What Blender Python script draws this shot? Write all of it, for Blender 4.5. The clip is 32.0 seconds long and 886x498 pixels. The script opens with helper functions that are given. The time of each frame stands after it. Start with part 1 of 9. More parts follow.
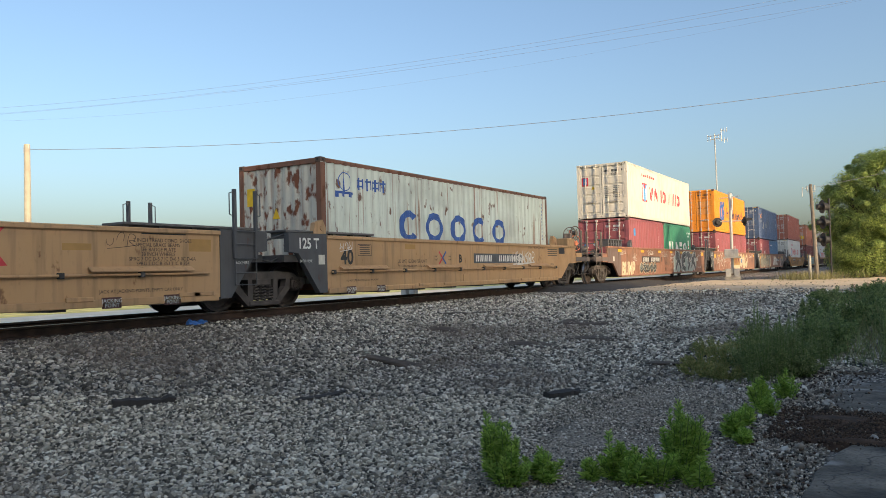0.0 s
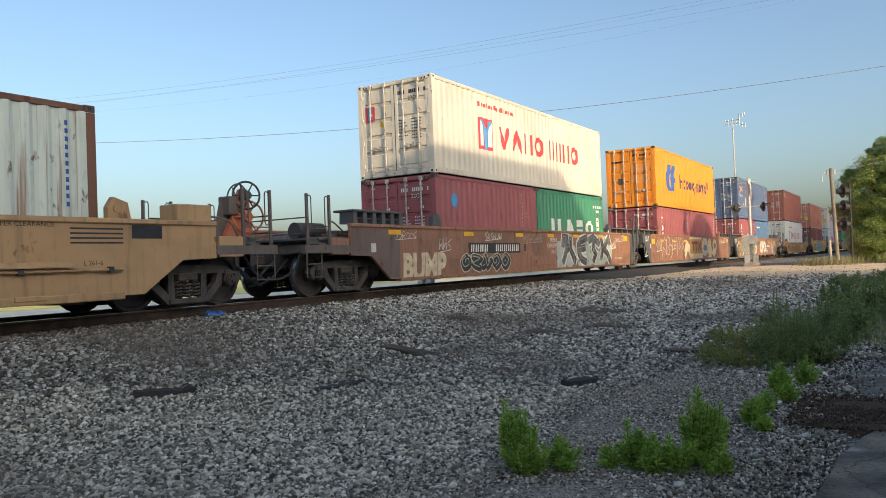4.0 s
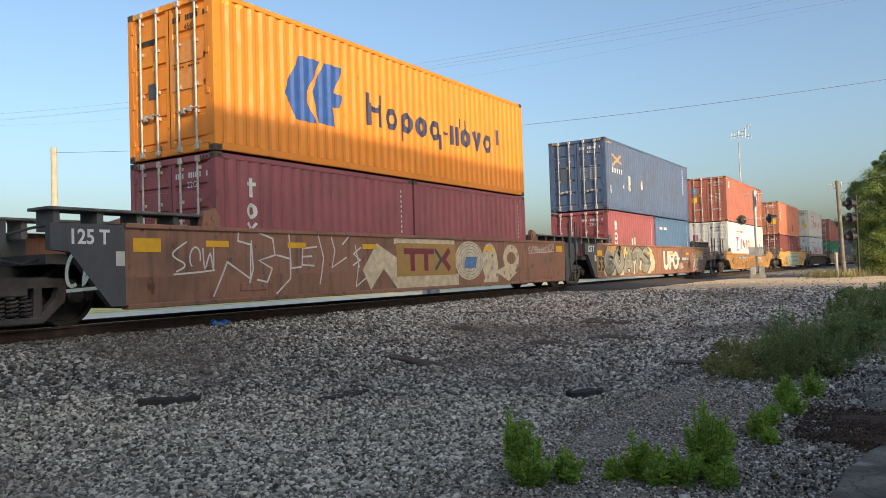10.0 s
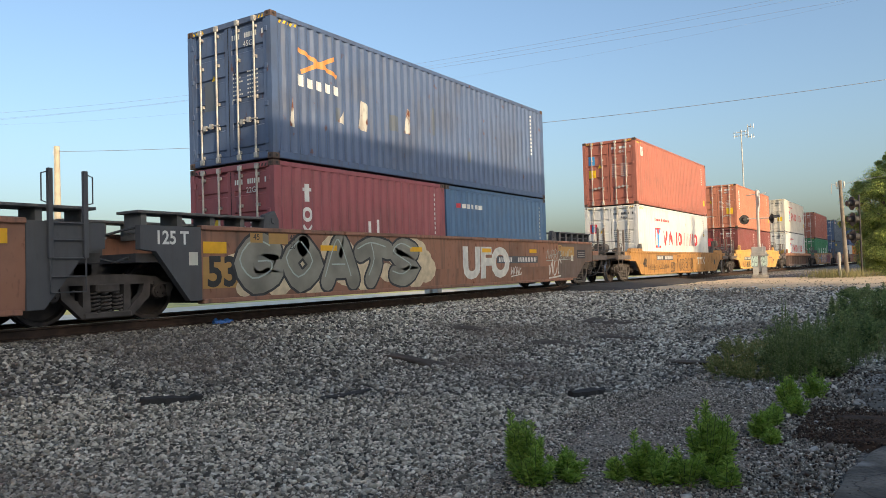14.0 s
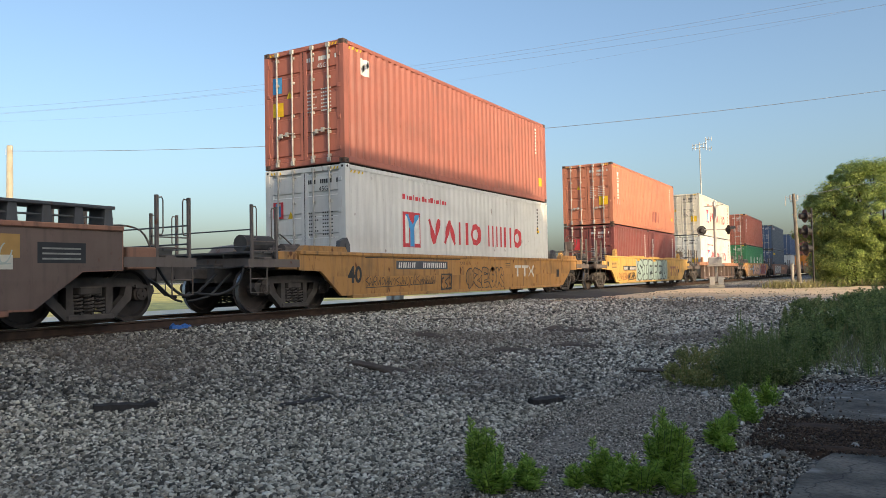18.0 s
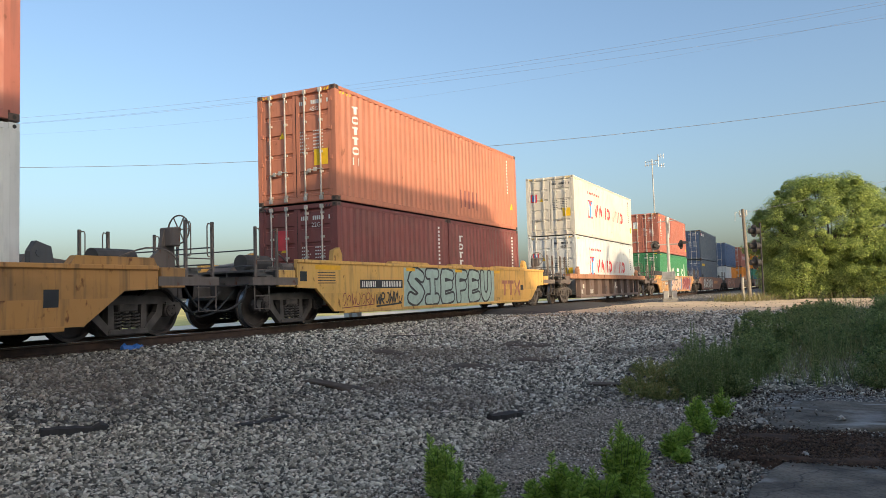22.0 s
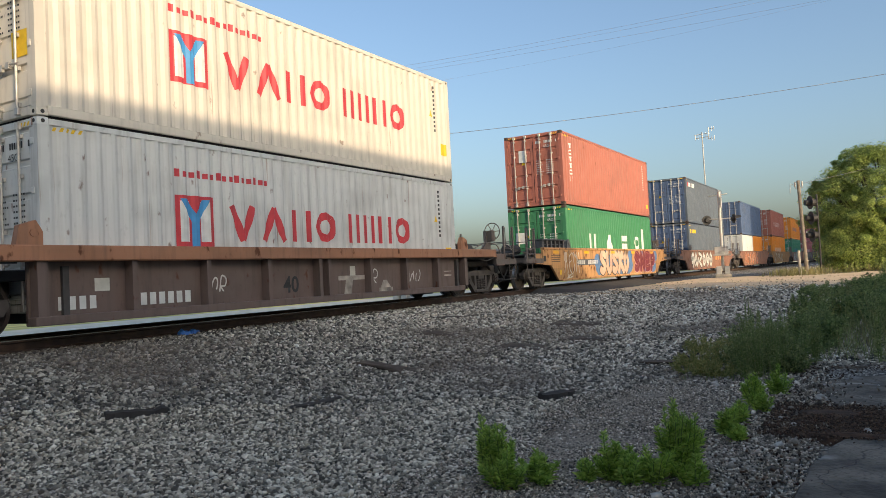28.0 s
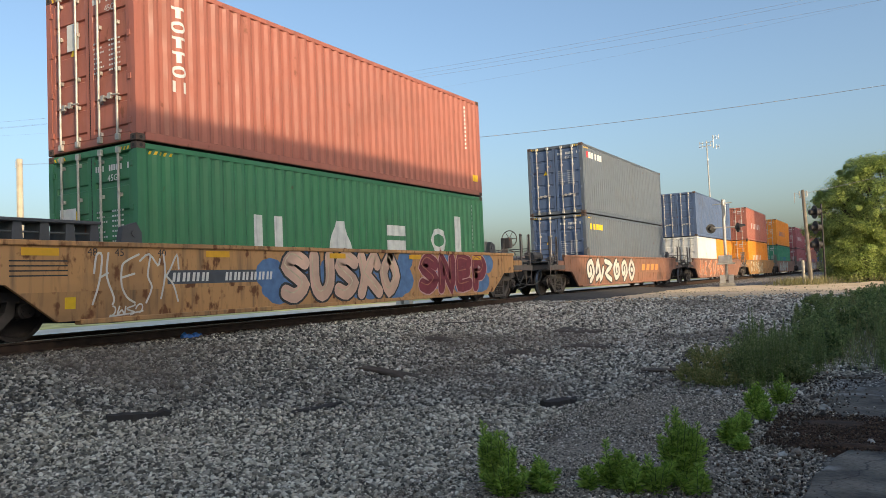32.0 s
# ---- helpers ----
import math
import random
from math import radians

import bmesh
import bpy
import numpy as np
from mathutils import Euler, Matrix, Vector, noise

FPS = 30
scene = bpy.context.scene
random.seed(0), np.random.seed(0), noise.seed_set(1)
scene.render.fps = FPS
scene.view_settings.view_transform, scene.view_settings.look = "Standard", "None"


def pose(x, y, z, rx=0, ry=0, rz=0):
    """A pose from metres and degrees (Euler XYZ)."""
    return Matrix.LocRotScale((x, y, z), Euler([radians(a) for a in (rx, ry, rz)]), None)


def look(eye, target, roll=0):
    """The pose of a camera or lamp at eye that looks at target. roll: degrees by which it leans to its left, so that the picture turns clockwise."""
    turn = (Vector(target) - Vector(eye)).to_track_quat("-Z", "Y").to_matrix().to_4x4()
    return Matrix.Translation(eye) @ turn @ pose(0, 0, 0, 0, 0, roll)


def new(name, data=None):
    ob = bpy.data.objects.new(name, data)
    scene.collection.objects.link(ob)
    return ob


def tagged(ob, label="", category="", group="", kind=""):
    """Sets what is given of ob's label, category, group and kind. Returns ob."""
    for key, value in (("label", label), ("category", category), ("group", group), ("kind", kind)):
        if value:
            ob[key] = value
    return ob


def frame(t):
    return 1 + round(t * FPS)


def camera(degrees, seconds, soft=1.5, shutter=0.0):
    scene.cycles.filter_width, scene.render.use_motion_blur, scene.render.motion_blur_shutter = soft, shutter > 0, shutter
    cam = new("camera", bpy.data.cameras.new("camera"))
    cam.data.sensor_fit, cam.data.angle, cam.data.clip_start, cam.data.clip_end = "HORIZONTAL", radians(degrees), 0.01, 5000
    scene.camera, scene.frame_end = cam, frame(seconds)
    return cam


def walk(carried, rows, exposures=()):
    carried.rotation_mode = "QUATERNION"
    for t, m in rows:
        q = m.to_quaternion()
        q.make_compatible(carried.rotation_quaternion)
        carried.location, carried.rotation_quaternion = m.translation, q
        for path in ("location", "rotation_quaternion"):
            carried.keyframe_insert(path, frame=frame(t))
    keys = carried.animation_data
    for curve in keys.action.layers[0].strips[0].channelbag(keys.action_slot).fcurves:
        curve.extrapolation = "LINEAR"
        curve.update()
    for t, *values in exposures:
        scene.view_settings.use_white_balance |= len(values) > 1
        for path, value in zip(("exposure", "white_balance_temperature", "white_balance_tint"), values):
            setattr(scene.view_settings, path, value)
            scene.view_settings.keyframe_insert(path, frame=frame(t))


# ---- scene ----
# ---- camera ----
cam = camera(61.18, 32.0, soft=0.5)
EYE = (0.0, 0.0, 0.63)
walk(cam, [
    (0.0, pose(*EYE, 91.77, 1.57, 31.12)),
    (0.5, pose(*EYE, 91.75, 1.47, 31.27)),
    (1.0, pose(*EYE, 91.56, 1.51, 31.49)),
    (1.5, pose(*EYE, 91.22, 1.60, 31.72)),
    (2.0, pose(*EYE, 91.12, 1.99, 31.84)),
    (2.5, pose(*EYE, 90.92, 2.24, 31.93)),
    (3.0, pose(*EYE, 90.87, 2.29, 31.98)),
    (3.5, pose(*EYE, 90.87, 2.20, 32.16)),
    (5.5, pose(*EYE, 91.54, 2.05, 32.83)),
    (6.0, pose(*EYE, 91.62, 1.88, 32.89)),
    (6.5, pose(*EYE, 91.75, 2.20, 32.96)),
    (7.0, pose(*EYE, 91.79, 2.26, 32.93)),
    (7.5, pose(*EYE, 91.81, 2.28, 32.88)),
    (8.0, pose(*EYE, 91.80, 2.18, 32.88)),
    (8.5, pose(*EYE, 91.82, 2.03, 32.92)),
    (9.0, pose(*EYE, 91.86, 1.97, 32.90)),
    (9.5, pose(*EYE, 91.84, 1.89, 32.86)),
    (10.0, pose(*EYE, 91.77, 1.82, 32.75)),
    (10.5, pose(*EYE, 91.70, 1.86, 32.68)),
    (11.0, pose(*EYE, 91.65, 1.93, 32.68)),
    (11.5, pose(*EYE, 91.63, 1.97, 32.69)),
    (12.0, pose(*EYE, 91.61, 2.01, 32.70)),
    (12.5, pose(*EYE, 91.62, 1.88, 32.79)),
    (13.0, pose(*EYE, 91.76, 1.80, 32.92)),
    (13.5, pose(*EYE, 91.84, 1.79, 32.95)),
    (14.0, pose(*EYE, 91.73, 1.73, 32.92)),
    (14.5, pose(*EYE, 91.57, 1.77, 32.81)),
    (15.0, pose(*EYE, 91.40, 1.83, 32.61)),
    (15.5, pose(*EYE, 91.17, 1.85, 32.47)),
    (17.5, pose(*EYE, 91.93, 1.23, 31.10)),
    (18.0, pose(*EYE, 92.19, 1.13, 30.03)),
    (18.5, pose(*EYE, 92.35, 1.03, 28.82)),
    (19.0, pose(*EYE, 92.88, 1.54, 27.89)),
    (19.5, pose(*EYE, 93.07, 1.41, 27.26)),
    (20.0, pose(*EYE, 93.09, 1.41, 26.92)),
    (20.5, pose(*EYE, 93.06, 1.53, 26.67)),
    (21.0, pose(*EYE, 93.06, 1.65, 26.58)),
    (21.5, pose(*EYE, 93.18, 1.61, 26.67)),
    (22.0, pose(*EYE, 93.36, 1.66, 26.83)),
    (22.5, pose(*EYE, 93.25, 1.75, 27.13)),
    (23.0, pose(*EYE, 92.97, 1.78, 27.47)),
    (23.5, pose(*EYE, 92.72, 1.86, 27.71)),
    (24.0, pose(*EYE, 92.47, 1.83, 27.79)),
    (24.5, pose(*EYE, 92.32, 1.93, 27.88)),
    (25.0, pose(*EYE, 92.22, 2.00, 28.10)),
    (25.5, pose(*EYE, 92.15, 2.05, 28.43)),
    (27.5, pose(*EYE, 92.00, 2.72, 30.02)),
    (28.0, pose(*EYE, 92.04, 2.87, 30.49)),
    (28.5, pose(*EYE, 92.12, 2.91, 30.97)),
    (29.0, pose(*EYE, 92.18, 2.78, 31.37)),
    (29.5, pose(*EYE, 92.13, 2.64, 31.62)),
    (30.0, pose(*EYE, 91.97, 2.66, 31.63)),
    (30.5, pose(*EYE, 91.88, 2.59, 31.64)),
    (31.0, pose(*EYE, 92.02, 2.33, 31.58)),
    (31.5, pose(*EYE, 92.26, 2.03, 31.28)),
    (32.0, pose(*EYE, 92.50, 2.29, 30.73)),
], exposures=[(0.0, 1.32), (17.5, 1.32), (20.0, 1.46), (21.0, 1.38), (23.0, 1.34), (25.5, 1.34), (28.0, 1.24), (32.0, 1.28)])

# how far the train has rolled, second by second
TRAVEL = [0.00, 4.41, 8.86, 13.32, 17.78, 22.22, 26.66, 31.12, 35.61, 40.13, 44.67, 49.21, 53.75, 58.29, 62.84, 67.41, 71.94, 76.40, 81.00, 85.70, 90.38, 95.11, 99.93, 104.72, 109.42, 114.13, 118.92, 123.75, 128.58, 133.41, 138.25, 143.10, 147.96]


# ---- light ----
SUN_FROM = Vector((0.925, -0.38, 0.0)).normalized()
SUN_UP = radians(16.0)
world = bpy.data.worlds.new("sky")
scene.world = world
world.use_nodes = True
wn = world.node_tree.nodes
sky = wn.new("ShaderNodeTexSky")
sky.sky_type = "NISHITA"
sky.sun_disc = False
sky.sun_elevation = SUN_UP
sky.sun_rotation = math.atan2(SUN_FROM.x, SUN_FROM.y)
sky.air_density, sky.dust_density, sky.ozone_density = 1.0, 3.8, 3.3
wn["Background"].inputs[1].default_value = 0.110
haze = wn.new("ShaderNodeMix")
haze.data_type, haze.blend_type = "RGBA", "MULTIPLY"
haze.inputs[0].default_value, haze.inputs[7].default_value = 1.0, (0.975, 0.99, 1.0, 1)
world.node_tree.links.new(sky.outputs[0], haze.inputs[6])
world.node_tree.links.new(haze.outputs[2], wn["Background"].inputs[0])
sun = new("sun", bpy.data.lights.new("sun", "SUN"))
sun.data.energy, sun.data.angle, sun.data.color = 1.30, radians(0.5), (1.0, 0.83, 0.62)
toward = Vector((SUN_FROM.x * math.cos(SUN_UP), SUN_FROM.y * math.cos(SUN_UP), math.sin(SUN_UP)))
sun.matrix_world = look(toward * 100, (0, 0, 0))
scene.view_settings.use_white_balance = True
scene.view_settings.white_balance_temperature, scene.view_settings.white_balance_tint = 7300, 10


# ---- materials ----
def shader(name):
    m = bpy.data.materials.new(name)
    m.use_nodes = True
    return m, m.node_tree.nodes, m.node_tree.links, m.node_tree.nodes["Principled BSDF"]


def noise_node(n, l, scale, detail=4.0, stretch=None, vary=False):
    """Noise in object space; stretch scales the axes, vary shifts it from object to object."""
    co = n.new("ShaderNodeTexCoord")
    tex = n.new("ShaderNodeTexNoise")
    tex.inputs["Scale"].default_value = scale
    tex.inputs["Detail"].default_value = detail
    src = co.outputs["Object"]
    if stretch or vary:
        mp = n.new("ShaderNodeMapping")
        mp.inputs["Scale"].default_value = stretch or (1, 1, 1)
        l.new(src, mp.inputs["Vector"])
        if vary:
            info = n.new("ShaderNodeObjectInfo")
            mul = n.new("ShaderNodeMath")
            mul.operation = "MULTIPLY"
            mul.inputs[1].default_value = 40.0
            l.new(info.outputs["Random"], mul.inputs[0])
            l.new(mul.outputs[0], mp.inputs["Location"])
        src = mp.outputs["Vector"]
    l.new(src, tex.inputs["Vector"])
    return tex.outputs["Fac"]


def ramp(n, l, fac, a, b, lo=0.0, hi=1.0):
    r = n.new("ShaderNodeMapRange")
    r.inputs["From Min"].default_value, r.inputs["From Max"].default_value = a, b
    r.inputs["To Min"].default_value, r.inputs["To Max"].default_value = lo, hi
    l.new(fac, r.inputs["Value"])
    return r.outputs["Result"]


def mix(n, l, fac, a, b, mode="MIX"):
    m = n.new("ShaderNodeMix")
    m.data_type, m.blend_type = "RGBA", mode
    for sock, v in ((m.inputs[0], fac), (m.inputs[6], a), (m.inputs[7], b)):
        if isinstance(v, (int, float)):
            sock.default_value = v
        elif isinstance(v, tuple):
            sock.default_value = (*v, 1)
        else:
            l.new(v, sock)
    return m.outputs[2]


def bump(n, l, bs, fac, strength, dist):
    b = n.new("ShaderNodeBump")
    b.inputs["Strength"].default_value, b.inputs["Distance"].default_value = strength, dist
    l.new(fac, b.inputs["Height"])
    l.new(b.outputs["Normal"], bs.inputs["Normal"])


def paint(name, rgb, rust=0.25, dirt=0.35, rough=0.5, rust_rgb=(0.13, 0.045, 0.018), dirt_rgb=(0.07, 0.055, 0.04), metal=0.0, streak=0.0):
    """Weathered paint on steel: fading, runs of dirt, specks and patches of rust."""
    m, n, l, bs = shader(name)
    fade = ramp(n, l, noise_node(n, l, 0.7, 3, vary=True), 0.3, 0.75, 0.0, 0.30)
    pale = tuple(min(1, c * 0.92 + 0.045) for c in rgb)
    c = mix(n, l, fade, rgb, pale)
    runs = ramp(n, l, noise_node(n, l, 2.2, 5, (3.5, 3.5, 0.28), True), 0.52, 0.80, 0.0, dirt)
    c = mix(n, l, runs, c, dirt_rgb)
    blot = ramp(n, l, noise_node(n, l, 0.55, 7, (1, 1, 1.6), True), 0.50, 0.68, 0.0, 0.55 * dirt)
    c = mix(n, l, blot, c, dirt_rgb)
    fleck = ramp(n, l, noise_node(n, l, 14.0, 6, (1, 1, 0.45), True), 0.60, 0.72, 0.0, 0.6 * dirt)
    c = mix(n, l, fleck, c, tuple(0.5 * v for v in rgb))
    if streak:
        run = ramp(n, l, noise_node(n, l, 1.6, 5, (7.0, 7.0, 0.22), True), 0.72 - 0.08 * streak, 0.78 - 0.06 * streak, 0.0, 0.8)
        c = mix(n, l, run, c, (0.24, 0.10, 0.045))
    spots = noise_node(n, l, 5.0, 8, (1, 1, 0.6), True)
    r = ramp(n, l, spots, 0.70 - 0.16 * rust, 0.76 - 0.14 * rust, 0.0, min(1.0, 0.5 + rust))
    c = mix(n, l, r, c, rust_rgb)
    l.new(c, bs.inputs["Base Color"])
    l.new(ramp(n, l, spots, 0.3, 0.8, rough - 0.08, min(1, rough + 0.25)), bs.inputs["Roughness"])
    bs.inputs["Metallic"].default_value = metal
    bump(n, l, bs, noise_node(n, l, 30, 4), 0.15, 0.004)
    return m


def plain(name, rgb, rough=0.6, metal=0.0, var=0.25, scale=6.0, bumpy=0.1):
    m, n, l, bs = shader(name)
    f = noise_node(n, l, scale, 6, vary=True)
    dark = tuple(v * (1 - var) for v in rgb)
    light = tuple(min(1, v * (1 + var)) for v in rgb)
    l.new(mix(n, l, ramp(n, l, f, 0.3, 0.7), dark, light), bs.inputs["Base Color"])
    bs.inputs["Roughness"].default_value, bs.inputs["Metallic"].default_value = rough, metal
    bump(n, l, bs, noise_node(n, l, scale * 8, 3), bumpy, 0.004)
    return m


def island_stuff(name, stops, rough=0.85, scale=25.0, low=0.75):
    """For joined pieces: each loose piece takes its own tone between the given colours."""
    m, n, l, bs = shader(name)
    geo = n.new("ShaderNodeNewGeometry")
    cr = n.new("ShaderNodeValToRGB")
    e = cr.color_ramp.elements
    while len(e) < len(stops):
        e.new(0.5)
    for i, (at, rgb) in enumerate(stops):
        e[i].position, e[i].color = at, (*rgb, 1)
    l.new(geo.outputs["Random Per Island"], cr.inputs["Fac"])
    f = ramp(n, l, noise_node(n, l, scale, 4), 0.3, 0.7, low, 1.15)
    v = n.new("ShaderNodeVectorMath")
    v.operation = "MULTIPLY"
    l.new(cr.outputs["Color"], v.inputs[0])
    l.new(f, v.inputs[1])
    l.new(v.outputs[0], bs.inputs["Base Color"])
    bs.inputs["Roughness"].default_value = rough
    return m, n, l, bs


# ---- building blocks ----
XC = -11.71      # track centre
SIDE = 1.22      # half a container's width


def part(name, bm, material, parent=None, label="", smooth=False):
    me = bpy.data.meshes.new(name)
    bm.normal_update()
    bm.to_mesh(me)
    bm.free()
    for m in material if isinstance(material, (list, tuple)) else [material]:
        me.materials.append(m)
    if smooth:
        me.polygons.foreach_set("use_smooth", [True] * len(me.polygons))
    ob = new(name, me)
    if parent is not None:
        ob.parent = parent
    if label:
        tagged(ob, label)
    return ob


def empty(name, m, label="", category="", group=""):
    ob = new(name)
    ob.empty_display_size = 0.3
    ob.matrix_world = m
    return tagged(ob, label, category, group)


def box(bm, x0, x1, y0, y1, z0, z1, mi=0, bev=0.0):
    v = [bm.verts.new(p) for p in ((x0, y0, z0), (x1, y0, z0), (x1, y1, z0), (x0, y1, z0), (x0, y0, z1), (x1, y0, z1), (x1, y1, z1), (x0, y1, z1))]
    fs = [bm.faces.new([v[i] for i in q]) for q in ((3, 2, 1, 0), (4, 5, 6, 7), (0, 1, 5, 4), (1, 2, 6, 5), (2, 3, 7, 6), (3, 0, 4, 7))]
    for f in fs:
        f.material_index = mi
    if bev:
        es = list({e for f in fs for e in f.edges})
        bmesh.ops.bevel(bm, geom=es, offset=bev, segments=1, affect="EDGES", material=-1)
    return fs


def prism(bm, pts, x0, x1, mi=0):
    """Extrude a (y, z) outline from x0 to x1."""
    a = [bm.verts.new((x0, y, z)) for y, z in pts]
    b = [bm.verts.new((x1, y, z)) for y, z in pts]
    fs = [bm.faces.new(a[::-1]), bm.faces.new(b)]
    k = len(pts)
    for i in range(k):
        fs.append(bm.faces.new((a[i], a[(i + 1) % k], b[(i + 1) % k], b[i])))
    for f in fs:
        f.material_index = mi
    bmesh.ops.recalc_face_normals(bm, faces=fs)
    return fs


def cyl(bm, p0, p1, r, seg=10, r1=None, mi=0):
    p0, p1 = Vector(p0), Vector(p1)
    d = (p1 - p0).normalized()
    u = d.orthogonal().normalized()
    w = d.cross(u)
    r1 = r if r1 is None else r1
    ring = [[bm.verts.new(p + (u * math.cos(a) + w * math.sin(a)) * q) for a in [2 * math.pi * i / seg for i in range(seg)]] for p, q in ((p0, r), (p1, r1))]
    fs = [bm.faces.new(ring[0][::-1]), bm.faces.new(ring[1])]
    for i in range(seg):
        fs.append(bm.faces.new((ring[0][i], ring[0][(i + 1) % seg], ring[1][(i + 1) % seg], ring[1][i])))
    for f in fs:
        f.material_index = mi
    return fs


def rod(bm, pts, r, seg=6, mi=0):
    """A bent round bar through the points."""
    pts = [Vector(p) for p in pts]
    rings = []
    u = None
    for i, p in enumerate(pts):
        d = (pts[min(i + 1, len(pts) - 1)] - pts[max(i - 1, 0)]).normalized()
        u = (u - d * u.dot(d)).normalized() if u is not None and (u - d * u.dot(d)).length > 1e-4 else d.orthogonal().normalized()
        w = d.cross(u)
        rings.append([bm.verts.new(p + (u * math.cos(a) + w * math.sin(a)) * r) for a in [2 * math.pi * k / seg for k in range(seg)]])
    fs = [bm.faces.new(rings[0][::-1]), bm.faces.new(rings[-1])]
    for a, b in zip(rings, rings[1:]):
        for k in range(seg):
            fs.append(bm.faces.new((a[k], a[(k + 1) % seg], b[(k + 1) % seg], b[k])))
    for f in fs:
        f.material_index = mi
    return fs


def ring_solid(bm, c, axis, R, r, seg=20, rs=6, mi=0):
    """A torus about c."""
    c, d = Vector(c), Vector(axis).normalized()
    u = d.orthogonal().normalized()
    w = d.cross(u)
    rows = []
    for i in range(seg):
        a = 2 * math.pi * i / seg
        e = u * math.cos(a) + w * math.sin(a)
        rows.append([bm.verts.new(c + e * (R + r * math.cos(b)) + d * r * math.sin(b)) for b in [2 * math.pi * k / rs for k in range(rs)]])
    for i in range(seg):
        for k in range(rs):
            bm.faces.new((rows[i][k], rows[(i + 1) % seg][k], rows[(i + 1) % seg][(k + 1) % rs], rows[i][(k + 1) % rs])).material_index = mi


_TYPE = {}


def text_mesh(body, size, bold=0.0, width=1.0):
    """The built-in font as a flat mesh in its own x, y plane, centred."""
    if not _TYPE:
        _TYPE["bench"] = bpy.data.scenes.new("type_bench")
    bench = _TYPE["bench"]
    cu = bpy.data.curves.new("text", "FONT")
    cu.body, cu.size, cu.align_x, cu.align_y, cu.resolution_u, cu.offset = body, size, "CENTER", "CENTER", 3, bold
    ob = bpy.data.objects.new("text", cu)
    bench.collection.objects.link(ob)
    bench.view_layers[0].update()
    me = bpy.data.meshes.new_from_object(ob.evaluated_get(bench.view_layers[0].depsgraph))
    bpy.data.objects.remove(ob)
    bpy.data.curves.remove(cu)
    if width != 1.0:
        me.transform(Matrix.Diagonal((width, 1, 1, 1)))
    return me


SIDE_FACE = Matrix(((0, 0, 1, 0), (1, 0, 0, 0), (0, 1, 0, 0), (0, 0, 0, 1)))     # text x -> y, y -> z, faces +x
END_FACE = Matrix(((1, 0, 0, 0), (0, 0, -1, 0), (0, 1, 0, 0), (0, 0, 0, 1)))     # text x -> x, y -> z, faces -y


def lettering(name, body, size, mat, parent, at, face=SIDE_FACE, label="", bold=0.0, width=1.0):
    me = text_mesh(body, size, bold, width)
    me.transform(Matrix.Translation(at) @ face)
    me.materials.clear()
    me.materials.append(mat)
    ob = new(name, me)
    ob.parent = parent
    return tagged(ob, label) if label else ob


# ---- containers ----
PITCH, DEPTH = 0.278, 0.036
LETTER_WHITE = plain("marking_white", (0.72, 0.72, 0.68), 0.6, var=0.12)
LETTER_BLACK = plain("marking_black", (0.03, 0.03, 0.03), 0.6)
LETTER_YELLOW = plain("marking_yellow", (0.80, 0.50, 0.02), 0.6, var=0.12)
LETTER_BLUE = plain("marking_blue", (0.025, 0.10, 0.34), 0.55, var=0.15)
LETTER_NAVY = plain("marking_navy", (0.030, 0.035, 0.085), 0.55, var=0.15)
LETTER_RED = plain("marking_red", (0.62, 0.05, 0.06), 0.55, var=0.12)
LETTER_CYAN = plain("marking_cyan", (0.05, 0.30, 0.60), 0.55, var=0.12)
LETTER_ORANGE = plain("marking_orange", (0.75, 0.30, 0.08), 0.55, var=0.12)
STEEL_BAR = plain("galvanised_bar", (0.50, 0.47, 0.42), 0.5, 0.35)
GASKET = plain("rubber_gasket", (0.02, 0.02, 0.02), 0.7)
UNDER = plain("container_underside", (0.05, 0.04, 0.035), 0.9)
BAND = plain("castings_shadow_gap", (0.04, 0.035, 0.03), 0.85)


def breaks(L):
    """Corrugation profile along a wall of length L: (y, depth inwards)."""
    n = round((L - 0.36) / PITCH)
    p = (L - 0.36) / n
    out = [(0.0, 0.0), (0.18 - 0.03, 0.0)]
    for i in range(n):
        y = 0.18 + i * p
        out += [(y, 0.0), (y + 0.245 * p, DEPTH), (y + 0.5 * p, DEPTH), (y + 0.745 * p, 0.0)]
    return out + [(L - 0.18, 0.0), (L, 0.0)]


def clip(poly, y, keep_above):
    out = []
    for (p, q) in zip(poly, poly[1:] + poly[:1]):
        ip, iq = (p[0] >= y) == keep_above, (q[0] >= y) == keep_above
        if ip:
            out.append(p)
        if ip != iq:
            k = (y - p[0]) / (q[0] - p[0])
            out.append((y, p[1] + k * (q[1] - p[1])))
    return out


def on_wall(bm, poly, prof, mi=0, proud=0.004):
    """Lay a flat outline (y, z) onto the corrugated wall, following its folds."""
    lo, hi = min(p[0] for p in poly), max(p[0] for p in poly)
    for (a, d0), (b, d1) in zip(prof, prof[1:]):
        if b <= lo or a >= hi or b - a < 1e-5:
            continue
        c = clip(poly, a, True) if a > lo else poly
        c = clip(c, b, False) if b < hi and len(c) > 2 else c
        ded = []
        for p in c:
            if not ded or abs(p[0] - ded[-1][0]) + abs(p[1] - ded[-1][1]) > 1e-5:
                ded.append(p)
        if len(ded) < 3:
            continue
        vs = [bm.verts.new((SIDE - d0 - (d1 - d0) * (p[0] - a) / (b - a) + proud, p[0], p[1])) for p in ded]
        f = bm.faces.new(vs)
        f.normal_update()
        if f.normal.x < 0:
            f.normal_flip()
        f.material_index = mi


